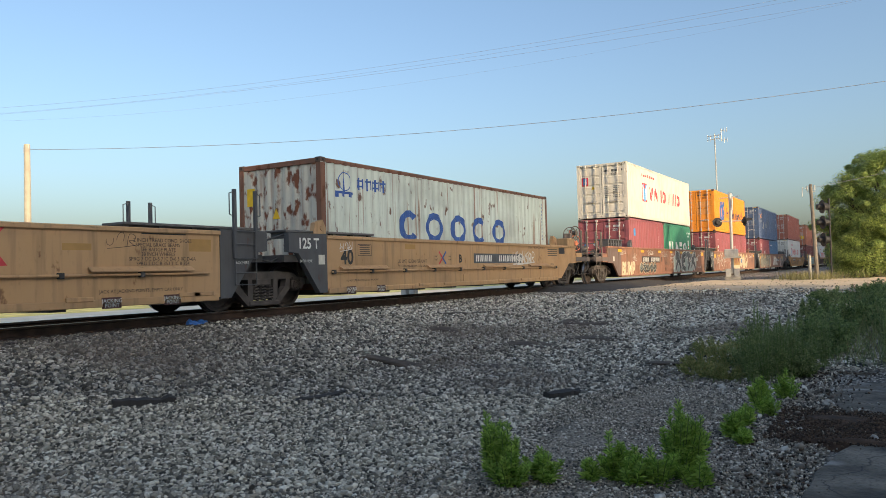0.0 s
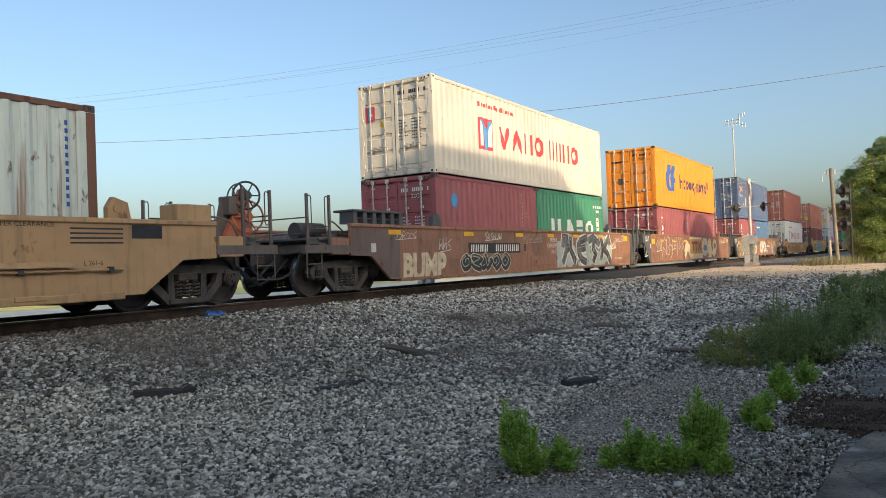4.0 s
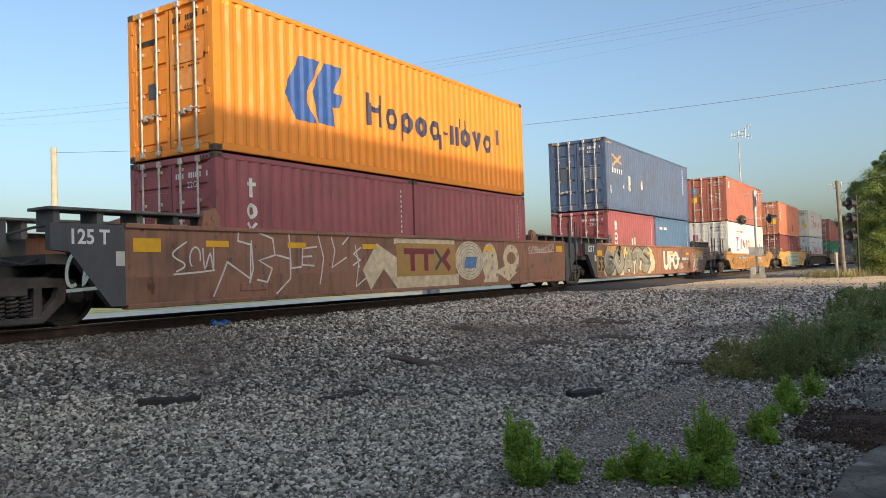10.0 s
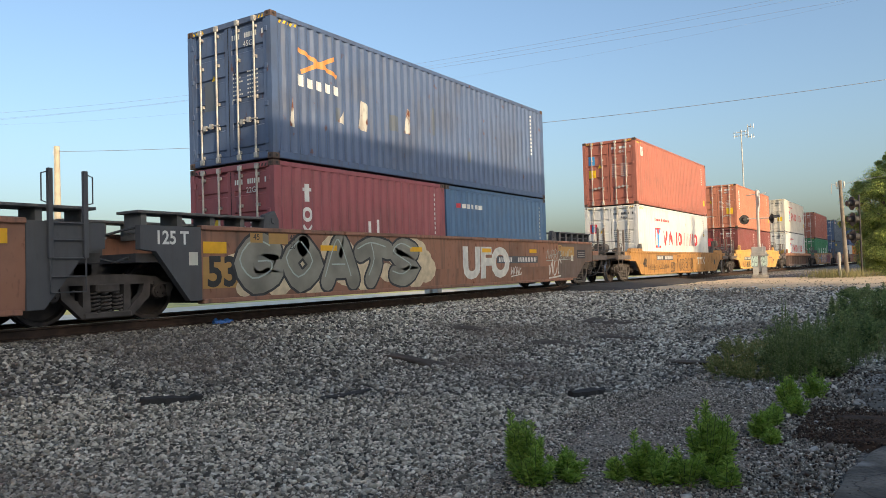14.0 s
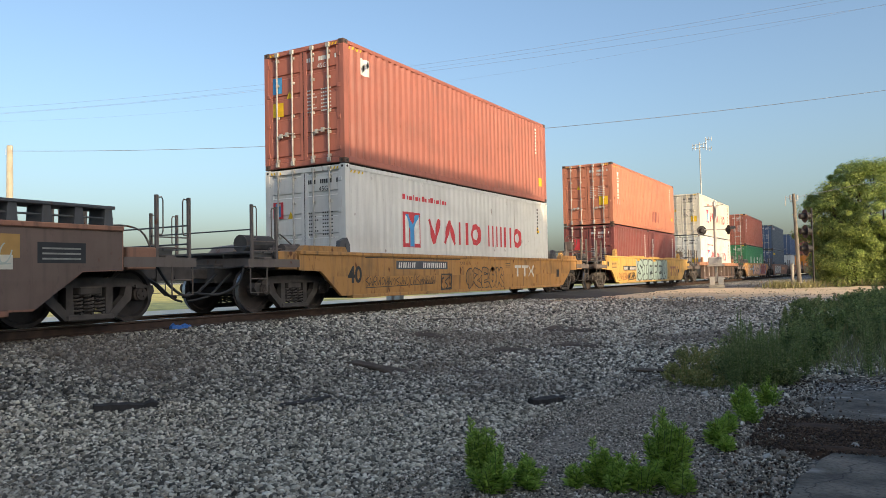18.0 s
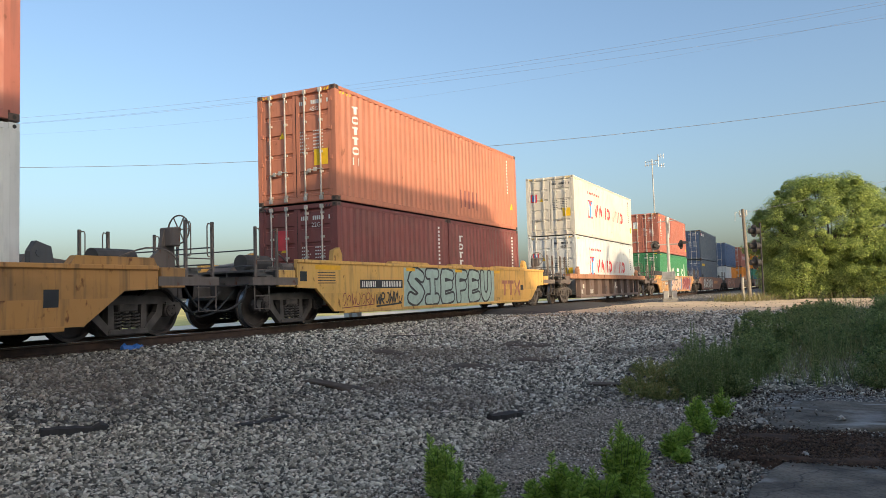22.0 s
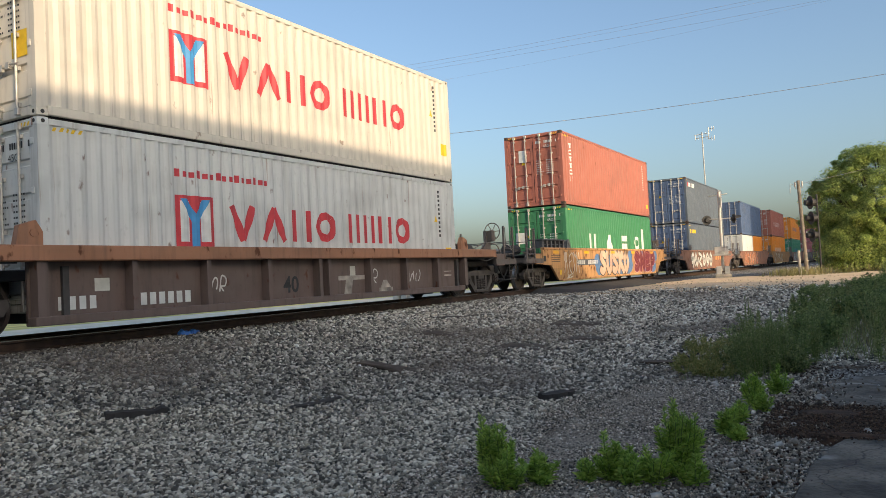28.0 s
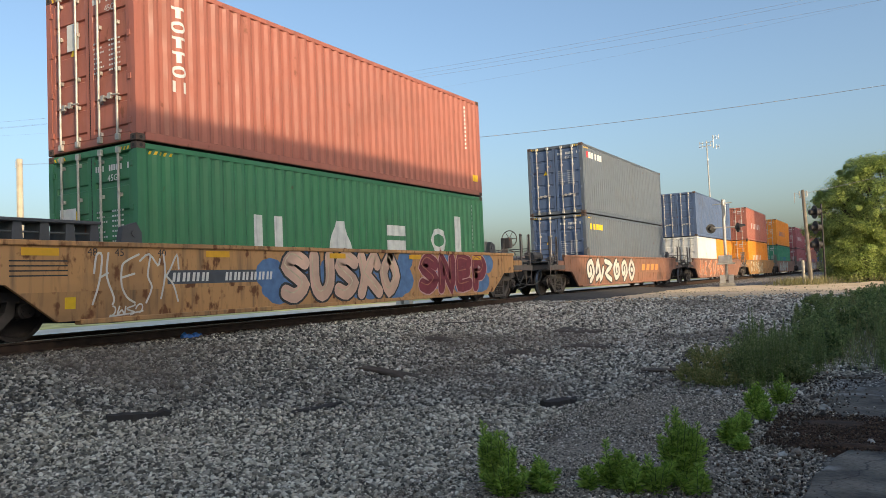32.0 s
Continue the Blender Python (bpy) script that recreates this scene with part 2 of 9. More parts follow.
def rect(y0, y1, z0, z1, lean=0.0):
    return [(y0, z0), (y1, z0), (y1 + lean, z1), (y0 + lean, z1)]


def hoop(y, z, ry, rz, w, seg=14, a0=0.0, a1=360.0):
    """Ring-shaped stroke as a row of quads."""
    out = []
    for i in range(seg):
        a, b = radians(a0 + (a1 - a0) * i / seg), radians(a0 + (a1 - a0) * (i + 1) / seg)
        out.append([(y + ry * math.cos(a), z + rz * math.sin(a)), (y + ry * math.cos(b), z + rz * math.sin(b)),
                    (y + (ry - w) * math.cos(b), z + (rz - w) * math.sin(b)), (y + (ry - w) * math.cos(a), z + (rz - w) * math.sin(a))])
    return out


def stroke(y0, z0, y1, z1, w):
    d = Vector((y1 - y0, z1 - z0)).normalized()
    n = Vector((-d.y, d.x)) * w / 2
    return [(y0 - n.x, z0 - n.y), (y1 - n.x, z1 - n.y), (y1 + n.x, z1 + n.y), (y0 + n.x, z0 + n.y)]


def shape_row(kinds, y, z, h, w, gap):
    """A brand name as a row of plain shapes: | bar, " two bars, # three bars, v and ^ wedges, o ring, - dash, blank."""
    out = []
    for k, wd in kinds:
        if k in "|\"#":
            n = {"|": 1, "\"": 2, "#": 3}[k]
            for i in range(n):
                a = y + (wd - w) * (i / (n - 1) if n > 1 else 0.5)
                out.append(rect(a, a + w, z, z + h))
        elif k == "v":
            out += [stroke(y + w / 2, z + h, y + wd / 2, z, w), stroke(y + wd - w / 2, z + h, y + wd / 2, z, w)]
        elif k == "^":
            out += [stroke(y + w / 2, z, y + wd / 2, z + h, w), stroke(y + wd - w / 2, z, y + wd / 2, z + h, w)]
        elif k == "o":
            out += hoop(y + wd / 2, z + h / 2, wd / 2, h / 2, w * 1.05, 16)
        elif k == "-":
            out.append(rect(y, y + wd, z + h * 0.42, z + h * 0.56))
        y += wd + gap
    return out


_BOX = {}


def box_meshes(L, H):
    """The shared meshes of one size of container."""
    if (L, H) in _BOX:
        return _BOX[L, H]
    got = {}
    lo, hi = 0.155, H - 0.10
    prof = breaks(L)

    def keep(key, bm, smooth=False):
        me = bpy.data.meshes.new(key)
        bmesh.ops.recalc_face_normals(bm, faces=bm.faces[:])
        bm.to_mesh(me)
        bm.free()
        got[key] = me

    for sgn, key in ((1, "near"), (-1, "far")):
        bm = bmesh.new()
        rows = [[bm.verts.new((sgn * (SIDE - d), y, z)) for z in (lo, hi)] for y, d in prof]
        back = [[bm.verts.new((sgn * (SIDE - 0.05), y, z)) for z in (lo, hi)] for y in (0.0, L)]
        for a, b in zip(rows, rows[1:]):
            bm.faces.new((a[0], b[0], b[1], a[1]))
        bm.faces.new((back[0][0], back[0][1], back[1][1], back[1][0]))
        keep("side_" + key, bm)
    # end wall away from the doors
    bm = bmesh.new()
    pw = [(-SIDE + 0.1 + y, d) for y, d in breaks(2 * SIDE - 0.2)]
    rows = [[bm.verts.new((x, L - 0.02 - d, z)) for z in (lo, hi)] for x, d in pw]
    for a, b in zip(rows, rows[1:]):
        bm.faces.new((a[0], b[0], b[1], a[1]))
    v = [bm.verts.new(p) for p in ((-SIDE + 0.1, L - 0.08, lo), (SIDE - 0.1, L - 0.08, lo), (SIDE - 0.1, L - 0.08, hi), (-SIDE + 0.1, L - 0.08, hi))]
    bm.faces.new(v)
    keep("end_wall", bm)
    bm = bmesh.new()
    box(bm, -SIDE + 0.06, SIDE - 0.06, 0.06, L - 0.06, H - 0.07, H - 0.03)
    for i in range(int(L / 0.42)):
        box(bm, -SIDE + 0.12, SIDE - 0.12, 0.25 + i * 0.42, 0.42 + i * 0.42, H - 0.03, H - 0.012)
    keep("roof", bm)
    bm = bmesh.new()
    box(bm, -SIDE + 0.06, SIDE - 0.06, 0.08, L - 0.08, 0.03, 0.15)
    keep("underframe", bm)
    for key, x0, x1 in (("post_near", SIDE - 0.13, SIDE + 0.002), ("post_far", -SIDE - 0.002, -SIDE + 0.13)):
        bm = bmesh.new()
        prism(bm, [(0.0, 0.118), (0.0, H - 0.118), (0.15, H - 0.118), (0.15, 0.118)], x0, x1)
        keep(key, bm)
    for key, z0, z1 in (("rail_low", 0.02, 0.16), ("rail_top", H - 0.11, H - 0.015)):
        bm = bmesh.new()
        box(bm, SIDE - 0.07, SIDE + 0.003, 0.178, L - 0.178, z0, z1, bev=0.008)
        keep(key, bm)
    for key, z0, z1 in (("sill", 0.02, 0.15), ("header", H - 0.13, H - 0.015)):
        bm = bmesh.new()
        box(bm, -SIDE + 0.16, SIDE - 0.16, -0.002, 0.08, z0, z1, bev=0.008)
        keep(key, bm)
    bm = bmesh.new()
    box(bm, -0.082, 0.082, 0.0, 0.178, 0.0, 0.118, bev=0.01)
    for x in (-0.083, 0.083):
        cyl(bm, (x * 0.96, 0.09, 0.06), (x * 1.03, 0.09, 0.06), 0.032, 8, mi=1)
    cyl(bm, (0, 0.002, 0.06), (0, -0.003, 0.06), 0.032, 8, mi=1)
    keep("casting", bm)
    # one door leaf, hinged at x = 0, closing towards +x
    wd = SIDE - 0.135
    bm = bmesh.new()
    z0, z1 = 0.16, H - 0.14
    zs = [(z0, 0.012), (z0 + 0.07, 0.012)]
    hb = (z1 - z0 - 0.10) / 5
    for i in range(5):
        q = z0 + 0.08 + i * hb
        zs += [(q, 0.05), (q + 0.05, 0.05), (q + 0.07, 0.018), (q + hb - 0.05, 0.018), (q + hb - 0.03, 0.05)]
    zs += [(z1 - 0.02, 0.05), (z1, 0.012)]
    cols = [(0.0, False), (0.09, False), (0.11, True), (wd - 0.11, True), (wd - 0.09, False), (wd, False)]
    rows = [[bm.verts.new((x, d if inner else 0.012, z)) for x, inner in cols] for z, d in zs]
    for r0, r1 in zip(rows, rows[1:]):
        for i in range(5):
            bm.faces.new((r0[i], r0[i + 1], r1[i + 1], r1[i]))
    k0, k1, k2, k3 = (bm.verts.new((x, 0.09, z)) for x, z in ((0, z0), (wd, z0), (wd, z1), (0, z1)))
    bm.faces.new((k0, k1, k2, k3))
    bm.faces.new([k0, k1] + rows[0][::-1])
    bm.faces.new([k3, k2] + rows[-1][::-1])
    bm.faces.new([k0, k3] + [r[0] for r in rows][::-1])
    bm.faces.new([k1, k2] + [r[-1] for r in rows][::-1])
    keep("door", bm)
    bm = bmesh.new()
    box(bm, -0.012, 0.012, 0.012, 0.06, z0, z1)
    keep("gasket", bm)
    bm = bmesh.new()
    cyl(bm, (0, -0.035, 0.09), (0, -0.035, H - 0.06), 0.021, 8)
    for z in (0.2, 0.75, 1.25, H - 0.85, H - 0.25):
        box(bm, -0.045, 0.045, -0.03, 0.02, z - 0.03, z + 0.03)
    for z in (0.10, H - 0.10):
        box(bm, -0.05, 0.05, -0.06, 0.0, z - 0.055, z + 0.055, bev=0.01)
    keep("locking_bar", bm)
    bm = bmesh.new()
    rod(bm, [(0, -0.055, 0.78), (0.20, -0.06, 0.80), (0.38, -0.05, 0.79)], 0.014)
    box(bm, 0.10, 0.18, -0.075, -0.03, 0.74, 0.84)
    keep("lock_handle", bm)
    bm = bmesh.new()
    box(bm, -0.03, 0.05, -0.012, 0.03, -0.05, 0.05, bev=0.006)
    keep("hinge", bm)
    _BOX[L, H] = got
    return got


def give(me, mat, name, parent, m=None):
    """A part on a shared mesh with its own paint."""
    ob = new(name, me)
    if not me.materials:
        me.materials.append(None)
        if name == "corner_casting":
            me.materials.append(BAND)
    ob.material_slots[0].link = "OBJECT"
    ob.material_slots[0].material = mat
    ob.parent = parent
    if m is not None:
        ob.matrix_basis = m
    return ob


def container(y, z, L, H, mat, label, frame_mat=None, door_mat=None, casting_mat=None, doors=True, group="containers on the train"):
    """A shipping container; y is its door end, z its underside."""
    c = empty("shipping_container", pose(XC, y, z), label, "container", group)
    g = box_meshes(L, H)
    fm, dm = frame_mat or mat, door_mat or mat
    cm = casting_mat or (fm if mat in (C_WHITE, C_SUNLIT, C_STAINED) else CASTING)
    give(g["side_near"], mat, "side_panel", c)
    give(g["side_far"], mat, "side_panel", c)
    give(g["end_wall"], mat, "end_panel", c)
    if not doors:
        give(g["end_wall"], dm, "end_panel", c, pose(0, L, 0, 0, 0, 180))
    give(g["roof"], mat, "roof", c)
    give(g["underframe"], UNDER, "underframe", c)
    for yy in (0.0, L - 0.15):
        give(g["post_near"], fm, "corner_post", c, pose(0, yy, 0))
        give(g["post_far"], fm, "corner_post", c, pose(0, yy, 0))
    for key, nm in (("rail_low", "bottom_rail"), ("rail_top", "top_rail")):
        give(g[key], fm, nm, c)
        give(g[key], fm, nm, c, pose(0, L, 0, 0, 0, 180))
    for key, nm in (("sill", "door_sill"), ("header", "door_header")):
        give(g[key], fm, nm, c)
        give(g[key], fm, "end_rail", c, pose(0, L, 0, 0, 0, 180))
    for sx in (-1, 1):
        for yy in (-0.004, L - 0.174):
            for zz in (0.0, H - 0.118):
                give(g["casting"], cm, "corner_casting", c, pose(sx * (SIDE - 0.078), yy, zz))
    for sx in (-1, 1) if doors else ():
        d = give(g["door"], dm, "door", c, pose(-SIDE + 0.13, 0, 0) if sx < 0 else pose(0.006, 0, 0))
        w = SIDE - 0.135
        for k, x in enumerate((0.30, 0.78)):
            b = give(g["locking_bar"], STEEL_BAR, "locking_bar", d, pose(x, 0, 0))
            give(g["lock_handle"], STEEL_BAR, "lock_handle", d, pose(x - 0.30 if (k == 1 or sx < 0) and x > 0.35 else x, 0, 0.02 * k))
        for k in range(4):
            give(g["hinge"], dm, "hinge", d, pose(0.0 if sx < 0 else w - 0.02, 0, 0.35 + k * (H - 0.7) / 3))
    if doors:
        give(g["gasket"], GASKET, "gasket", c)
    return c


def side_marks(c, L, polys, mat, name="marking", label=""):
    bm = bmesh.new()
    prof = breaks(L)
    for i, p in enumerate(polys):
        on_wall(bm, p, prof, proud=0.004 + 0.0005 * (i % 4))
    return tagged(part(name, bm, mat, c, label), kind="stuff" if len(polys) > 3 else "")


def end_marks(c, rects, mat, name="marking", label="", y=-0.003):
    """Flat marks on the doors: (x0, x1, z0, z1), x counted across the doors."""
    bm = bmesh.new()
    for r in rects:
        pts = [(r[0], r[2]), (r[1], r[2]), (r[1], r[3]), (r[0], r[3])] if len(r) == 4 and not isinstance(r[0], tuple) else r
        bm.faces.new([bm.verts.new((p[0], y + 0.011, p[1])) for p in pts])
    return tagged(part(name, bm, mat, c, label), kind="stuff" if len(rects) > 3 else "")


def door_print(c, H, mat, code=True, high=False):
    """Number bars and weights on the right-hand door, small plates on the other."""
    t = H - 0.42
    rows = [(x, x + 0.042, t, t + 0.10) for x in (0.12, 0.18, 0.24, 0.30, 0.48, 0.54, 0.60, 0.66, 0.72, 0.78, 0.96)]
    for i in range(7):
        zz = H - 1.12 - i * 0.085
        rows += [(0.13 + 0.06 * k, 0.17 + 0.06 * k, zz, zz + 0.03) for k in range(3 + i % 3)] + [(0.54 + 0.065 * k, 0.585 + 0.065 * k, zz, zz + 0.03) for k in range(5)]
    end_marks(c, rows, mat, "number_block")
    if code:
        lettering("size_code", "45G1" if H > 2.7 else "22G1", 0.16, mat, c, (0.62, 0.006, t - 0.13), END_FACE)
    end_marks(c, [[(-0.52, H - 1.2), (-0.34, H - 1.2), (-0.43, H - 1.02)]], LETTER_YELLOW, "warning_sign", "yellow warning triangle")
    bm = bmesh.new()
    for s0 in (-1, 1):
        for k in range(4):
            x = s0 * (0.70 + 0.09 * k)
            bm.faces.new([bm.verts.new((x + a * s0, -0.006, H - 0.085 + b)) for a, b in ((0, -0.03), (0.045, -0.03), (0.075, 0.03), (0.03, 0.03))])
    tagged(part("hazard_band", bm, LETTER_YELLOW if high else LETTER_BLACK, c), kind="stuff")
    if high:
        bm = bmesh.new()
        prof = breaks(12.192)
        for k in range(5):
            y = 0.24 + 0.10 * k
            on_wall(bm, rect(y, y + 0.05, H - 0.19, H - 0.13, 0.03), prof)
        tagged(part("hazard_band", bm, LETTER_YELLOW, c), kind="stuff")


# ---- well cars ----
TRUCK_IRON = plain("truck_iron", (0.086, 0.074, 0.067), 0.85, 0.1, 0.35, 4.0, 0.3)
WHEEL_IRON = plain("wheel_iron", (0.062, 0.049, 0.043), 0.7, 0.3, 0.3, 5.0, 0.2)
TREAD = plain("bright_tread", (0.45, 0.46, 0.48), 0.3, 0.9, 0.1)
BLACK_STEEL = plain("black_steel", (0.066, 0.061, 0.058), 0.75, 0.1, 0.35, 3.0, 0.2)
DARK_PLATE = paint("dark_grey_plate", (0.080, 0.083, 0.090), 0.15, 0.4, 0.65)
END_IRON = paint("sooty_brown_steel", (0.150, 0.120, 0.104), 0.40, 0.5, 0.75)
GRATE = plain("walkway_grating", (0.14, 0.135, 0.13), 0.8, 0.2, 0.3, 3.0)
HOSE = plain("air_hose", (0.035, 0.034, 0.033), 0.6)
REFLECTOR = plain("reflective_strip", (0.80, 0.42, 0.02), 0.45, var=0.1)
CARD = plain("paper_card", (0.62, 0.60, 0.52), 0.8, var=0.12)
SPINNERS = []
ROLLERS = []


def lathe(bm, prof, seg=28, mi=0):
    """Revolve (x, r) about the x axis."""
    rows = [[bm.verts.new((x, r * math.cos(a), r * math.sin(a))) for a in [2 * math.pi * k / seg for k in range(seg)]] for x, r in prof]
    for a, b in zip(rows, rows[1:]):
        for k in range(seg):
            bm.faces.new((a[k], a[(k + 1) % seg], b[(k + 1) % seg], b[k])).material_index = mi


def wheelset_mesh():
    bm = bmesh.new()
    for s in (-1, 1):
        prof = [(0.62, 0.10), (0.68, 0.12), (0.70, 0.36), (0.665, 0.40), (0.665, 0.485), (0.69, 0.488), (0.715, 0.462)]
        lathe(bm, [(s * x, r) for x, r in prof])
        lathe(bm, [(s * 0.715, 0.462), (s * 0.80, 0.457)], mi=1)
        lathe(bm, [(s * x, r) for x, r in ((0.80, 0.457), (0.80, 0.40), (0.745, 0.37), (0.735, 0.16), (0.79, 0.13), (0.79, 0.08))])
        lathe(bm, [(s * x, r) for x, r in ((0.79, 0.075), (1.02, 0.075))], 12)
        lathe(bm, [(s * x, r) for x, r in ((0.90, 0.125), (1.08, 0.125), (1.10, 0.105), (1.125, 0.10), (1.125, 0.0))], 16)
        for k in range(3):
            a = 2 * math.pi * k / 3
            cyl(bm, (s * 1.12, 0.055 * math.cos(a), 0.055 * math.sin(a)), (s * 1.145, 0.055 * math.cos(a), 0.055 * math.sin(a)), 0.02, 6)
    lathe(bm, [(-0.64, 0.085), (0.64, 0.085)], 12)
    bmesh.ops.recalc_face_normals(bm, faces=bm.faces[:])
    me = bpy.data.meshes.new("wheelset")
    bm.to_mesh(me)
    bm.free()
    me.materials.append(WHEEL_IRON)
    me.materials.append(TREAD)
    return me


def frame_mesh():
    """A cast side frame with open windows, for the +x side."""
    bm = bmesh.new()
    x0, x1 = 0.93, 1.06
    prism(bm, [(-1.0, 0.60), (-0.86, 0.70), (-0.4, 0.74), (0.4, 0.74), (0.86, 0.70), (1.0, 0.60), (0.86, 0.585), (-0.86, 0.585)], x0, x1)
    for s in (-1, 1):
        prism(bm, [(s * 0.70, 0.60), (s * 1.16, 0.60), (s * 1.19, 0.50), (s * 1.10, 0.36), (s * 1.06, 0.36), (s * 1.04, 0.56), (s * 0.78, 0.58)], x0 - 0.01, x1 + 0.01)
        prism(bm, [(s * 0.76, 0.585), (s * 0.74, 0.38), (s * 0.42, 0.08), (s * 0.30, 0.10), (s * 0.36, 0.20), (s * 0.60, 0.44), (s * 0.64, 0.585)], x0, x1)
        prism(bm, [(s * 0.40, 0.60), (s * 0.40, 0.18), (s * 0.27, 0.14), (s * 0.29, 0.60)], x0 + 0.005, x1 - 0.01)
        box(bm, 0.90, 1.10, s * 0.90 - 0.10, s * 0.90 + 0.10, 0.56, 0.615)
    box(bm, x0 - 0.02, x1 + 0.03, -0.40, 0.40, 0.07, 0.17, bev=0.02)
    return bm


def spring_mesh():
    """One coil spring about the origin's z axis."""
    bm = bmesh.new()
    n = 50
    rod(bm, [(0.075 * math.cos(k * 0.628), 0.075 * math.sin(k * 0.628), 0.175 + 0.285 * k / n) for k in range(n + 1)], 0.019, 5)
    return bm


_TRUCK = {}


def truck(parent, y, springs=True):
    """A two-axle truck at y in the car's space."""
    t = empty("truck", Matrix(), "cast-iron two-axle truck with roller bearings")
    t.parent = parent
    t.matrix_basis = pose(0, y, 0)
    if not _TRUCK:
        for key, bm, mat in (("side_frame", frame_mesh(), TRUCK_IRON), ("coil_spring", spring_mesh(), TRUCK_IRON)):
            me = bpy.data.meshes.new(key)
            bmesh.ops.recalc_face_normals(bm, faces=bm.faces[:])
            bm.to_mesh(me)
            bm.free()
            me.materials.append(mat)
            _TRUCK[key] = me
        _TRUCK["wheelset"] = wheelset_mesh()
        bm = bmesh.new()
        box(bm, -1.08, 1.08, -0.20, 0.20, 0.47, 0.60, bev=0.02)
        box(bm, -0.7, 0.7, -0.22, 0.22, 0.36, 0.52)
        cyl(bm, (0, 0, 0.6), (0, 0, 0.70), 0.2, 14)
        me = bpy.data.meshes.new("bolster")
        bm.to_mesh(me)
        bm.free()
        me.materials.append(TRUCK_IRON)
        _TRUCK["bolster"] = me
        bm = bmesh.new()
        for s in (-1, 1):
            rod(bm, [(-0.72, s * 0.42, 0.36), (0, s * 0.30, 0.33), (0.72, s * 0.42, 0.36)], 0.035)
            for sx in (-0.75, 0.75):
                prism(bm, [(s * 0.40, 0.20), (s * 0.46, 0.36), (s * 0.42, 0.52), (s * 0.37, 0.52), (s * 0.38, 0.36), (s * 0.35, 0.20)], sx - 0.05, sx + 0.05)
        me = bpy.data.meshes.new("brake_beam")
        bm.to_mesh(me)
        bm.free()
        me.materials.append(TRUCK_IRON)
        _TRUCK["brake_beam"] = me
    for turn in (0, 180):
        o = new("side_frame", _TRUCK["side_frame"])
        o.parent = t
        o.matrix_basis = pose(0, 0, 0, 0, 0, turn)
        for y_ in (-0.19, 0.0, 0.19):
            o = new("coil_spring", _TRUCK["coil_spring"])
            o.parent = t
            o.matrix_basis = pose(-1.0 if turn else 1.0, y_, 0)
    for key in ("bolster", "brake_beam"):
        o = new(key, _TRUCK[key])
        o.parent = t
    for dy in (-0.90, 0.90):
        w = new("wheelset", _TRUCK["wheelset"])
        w.parent = t
        w.matrix_basis = pose(0, dy, 0.457)
        SPINNERS.append((w, dy))
    return t


FOLD_Z, FOLD_IN = 0.70, 0.025


def side_outline(a, ta, b, tb, top, low, cut):
    """Outline of a side sheet; a, b are truck centres, ta, tb the kinds of end."""
    d = 0.40 + 0.75 * (0.82 - cut) / (0.82 - low)
    left = {"end": [(a - 0.30, top), (a - 0.30, 0.84), (a + 0.40, 0.82), (a + d, cut)],
            "joint": [(a + 1.45, top), (a + 1.45, cut)]}[ta]
    right = {"end": [(b - d, cut), (b - 0.40, 0.82), (b + 0.30, 0.84), (b + 0.30, top)],
             "joint": [(b - 1.45, cut), (b - 1.45, top)]}[tb]
    return left + right


def post_with_grab(parent, x, y, z0, z1, mat, s=1, inward=1):
    bm = bmesh.new()
    box(bm, x - 0.026, x + 0.026, y - 0.03, y + 0.03, z0, z1, bev=0.006)
    part("end_post", bm, mat, parent)
    bm = bmesh.new()
    o = 0.13 * inward
    rod(bm, [(x, y, z1 - 0.05), (x, y + o * 0.8, z1 - 0.03), (x, y + o, z1 - 0.08), (x, y + o, z1 - 0.60), (x, y + o * 0.8, z1 - 0.66), (x, y, z1 - 0.65)], 0.012)
    part("grab_iron", bm, mat, parent)


def curve3(pts):
    """A smooth line through points in space."""
    out = []
    for i in range(len(pts) - 1):
        p0, p1, p2, p3 = (Vector(pts[max(0, min(len(pts) - 1, i + k))]) for k in (-1, 0, 1, 2))
        for k in range(4):
            t = k / 4
            out.append(0.5 * (2 * p1 + (p2 - p0) * t + (2 * p0 - 5 * p1 + 4 * p2 - p3) * t * t + (3 * p1 - p0 - 3 * p2 + p3) * t ** 3))
    return out + [Vector(pts[-1])]


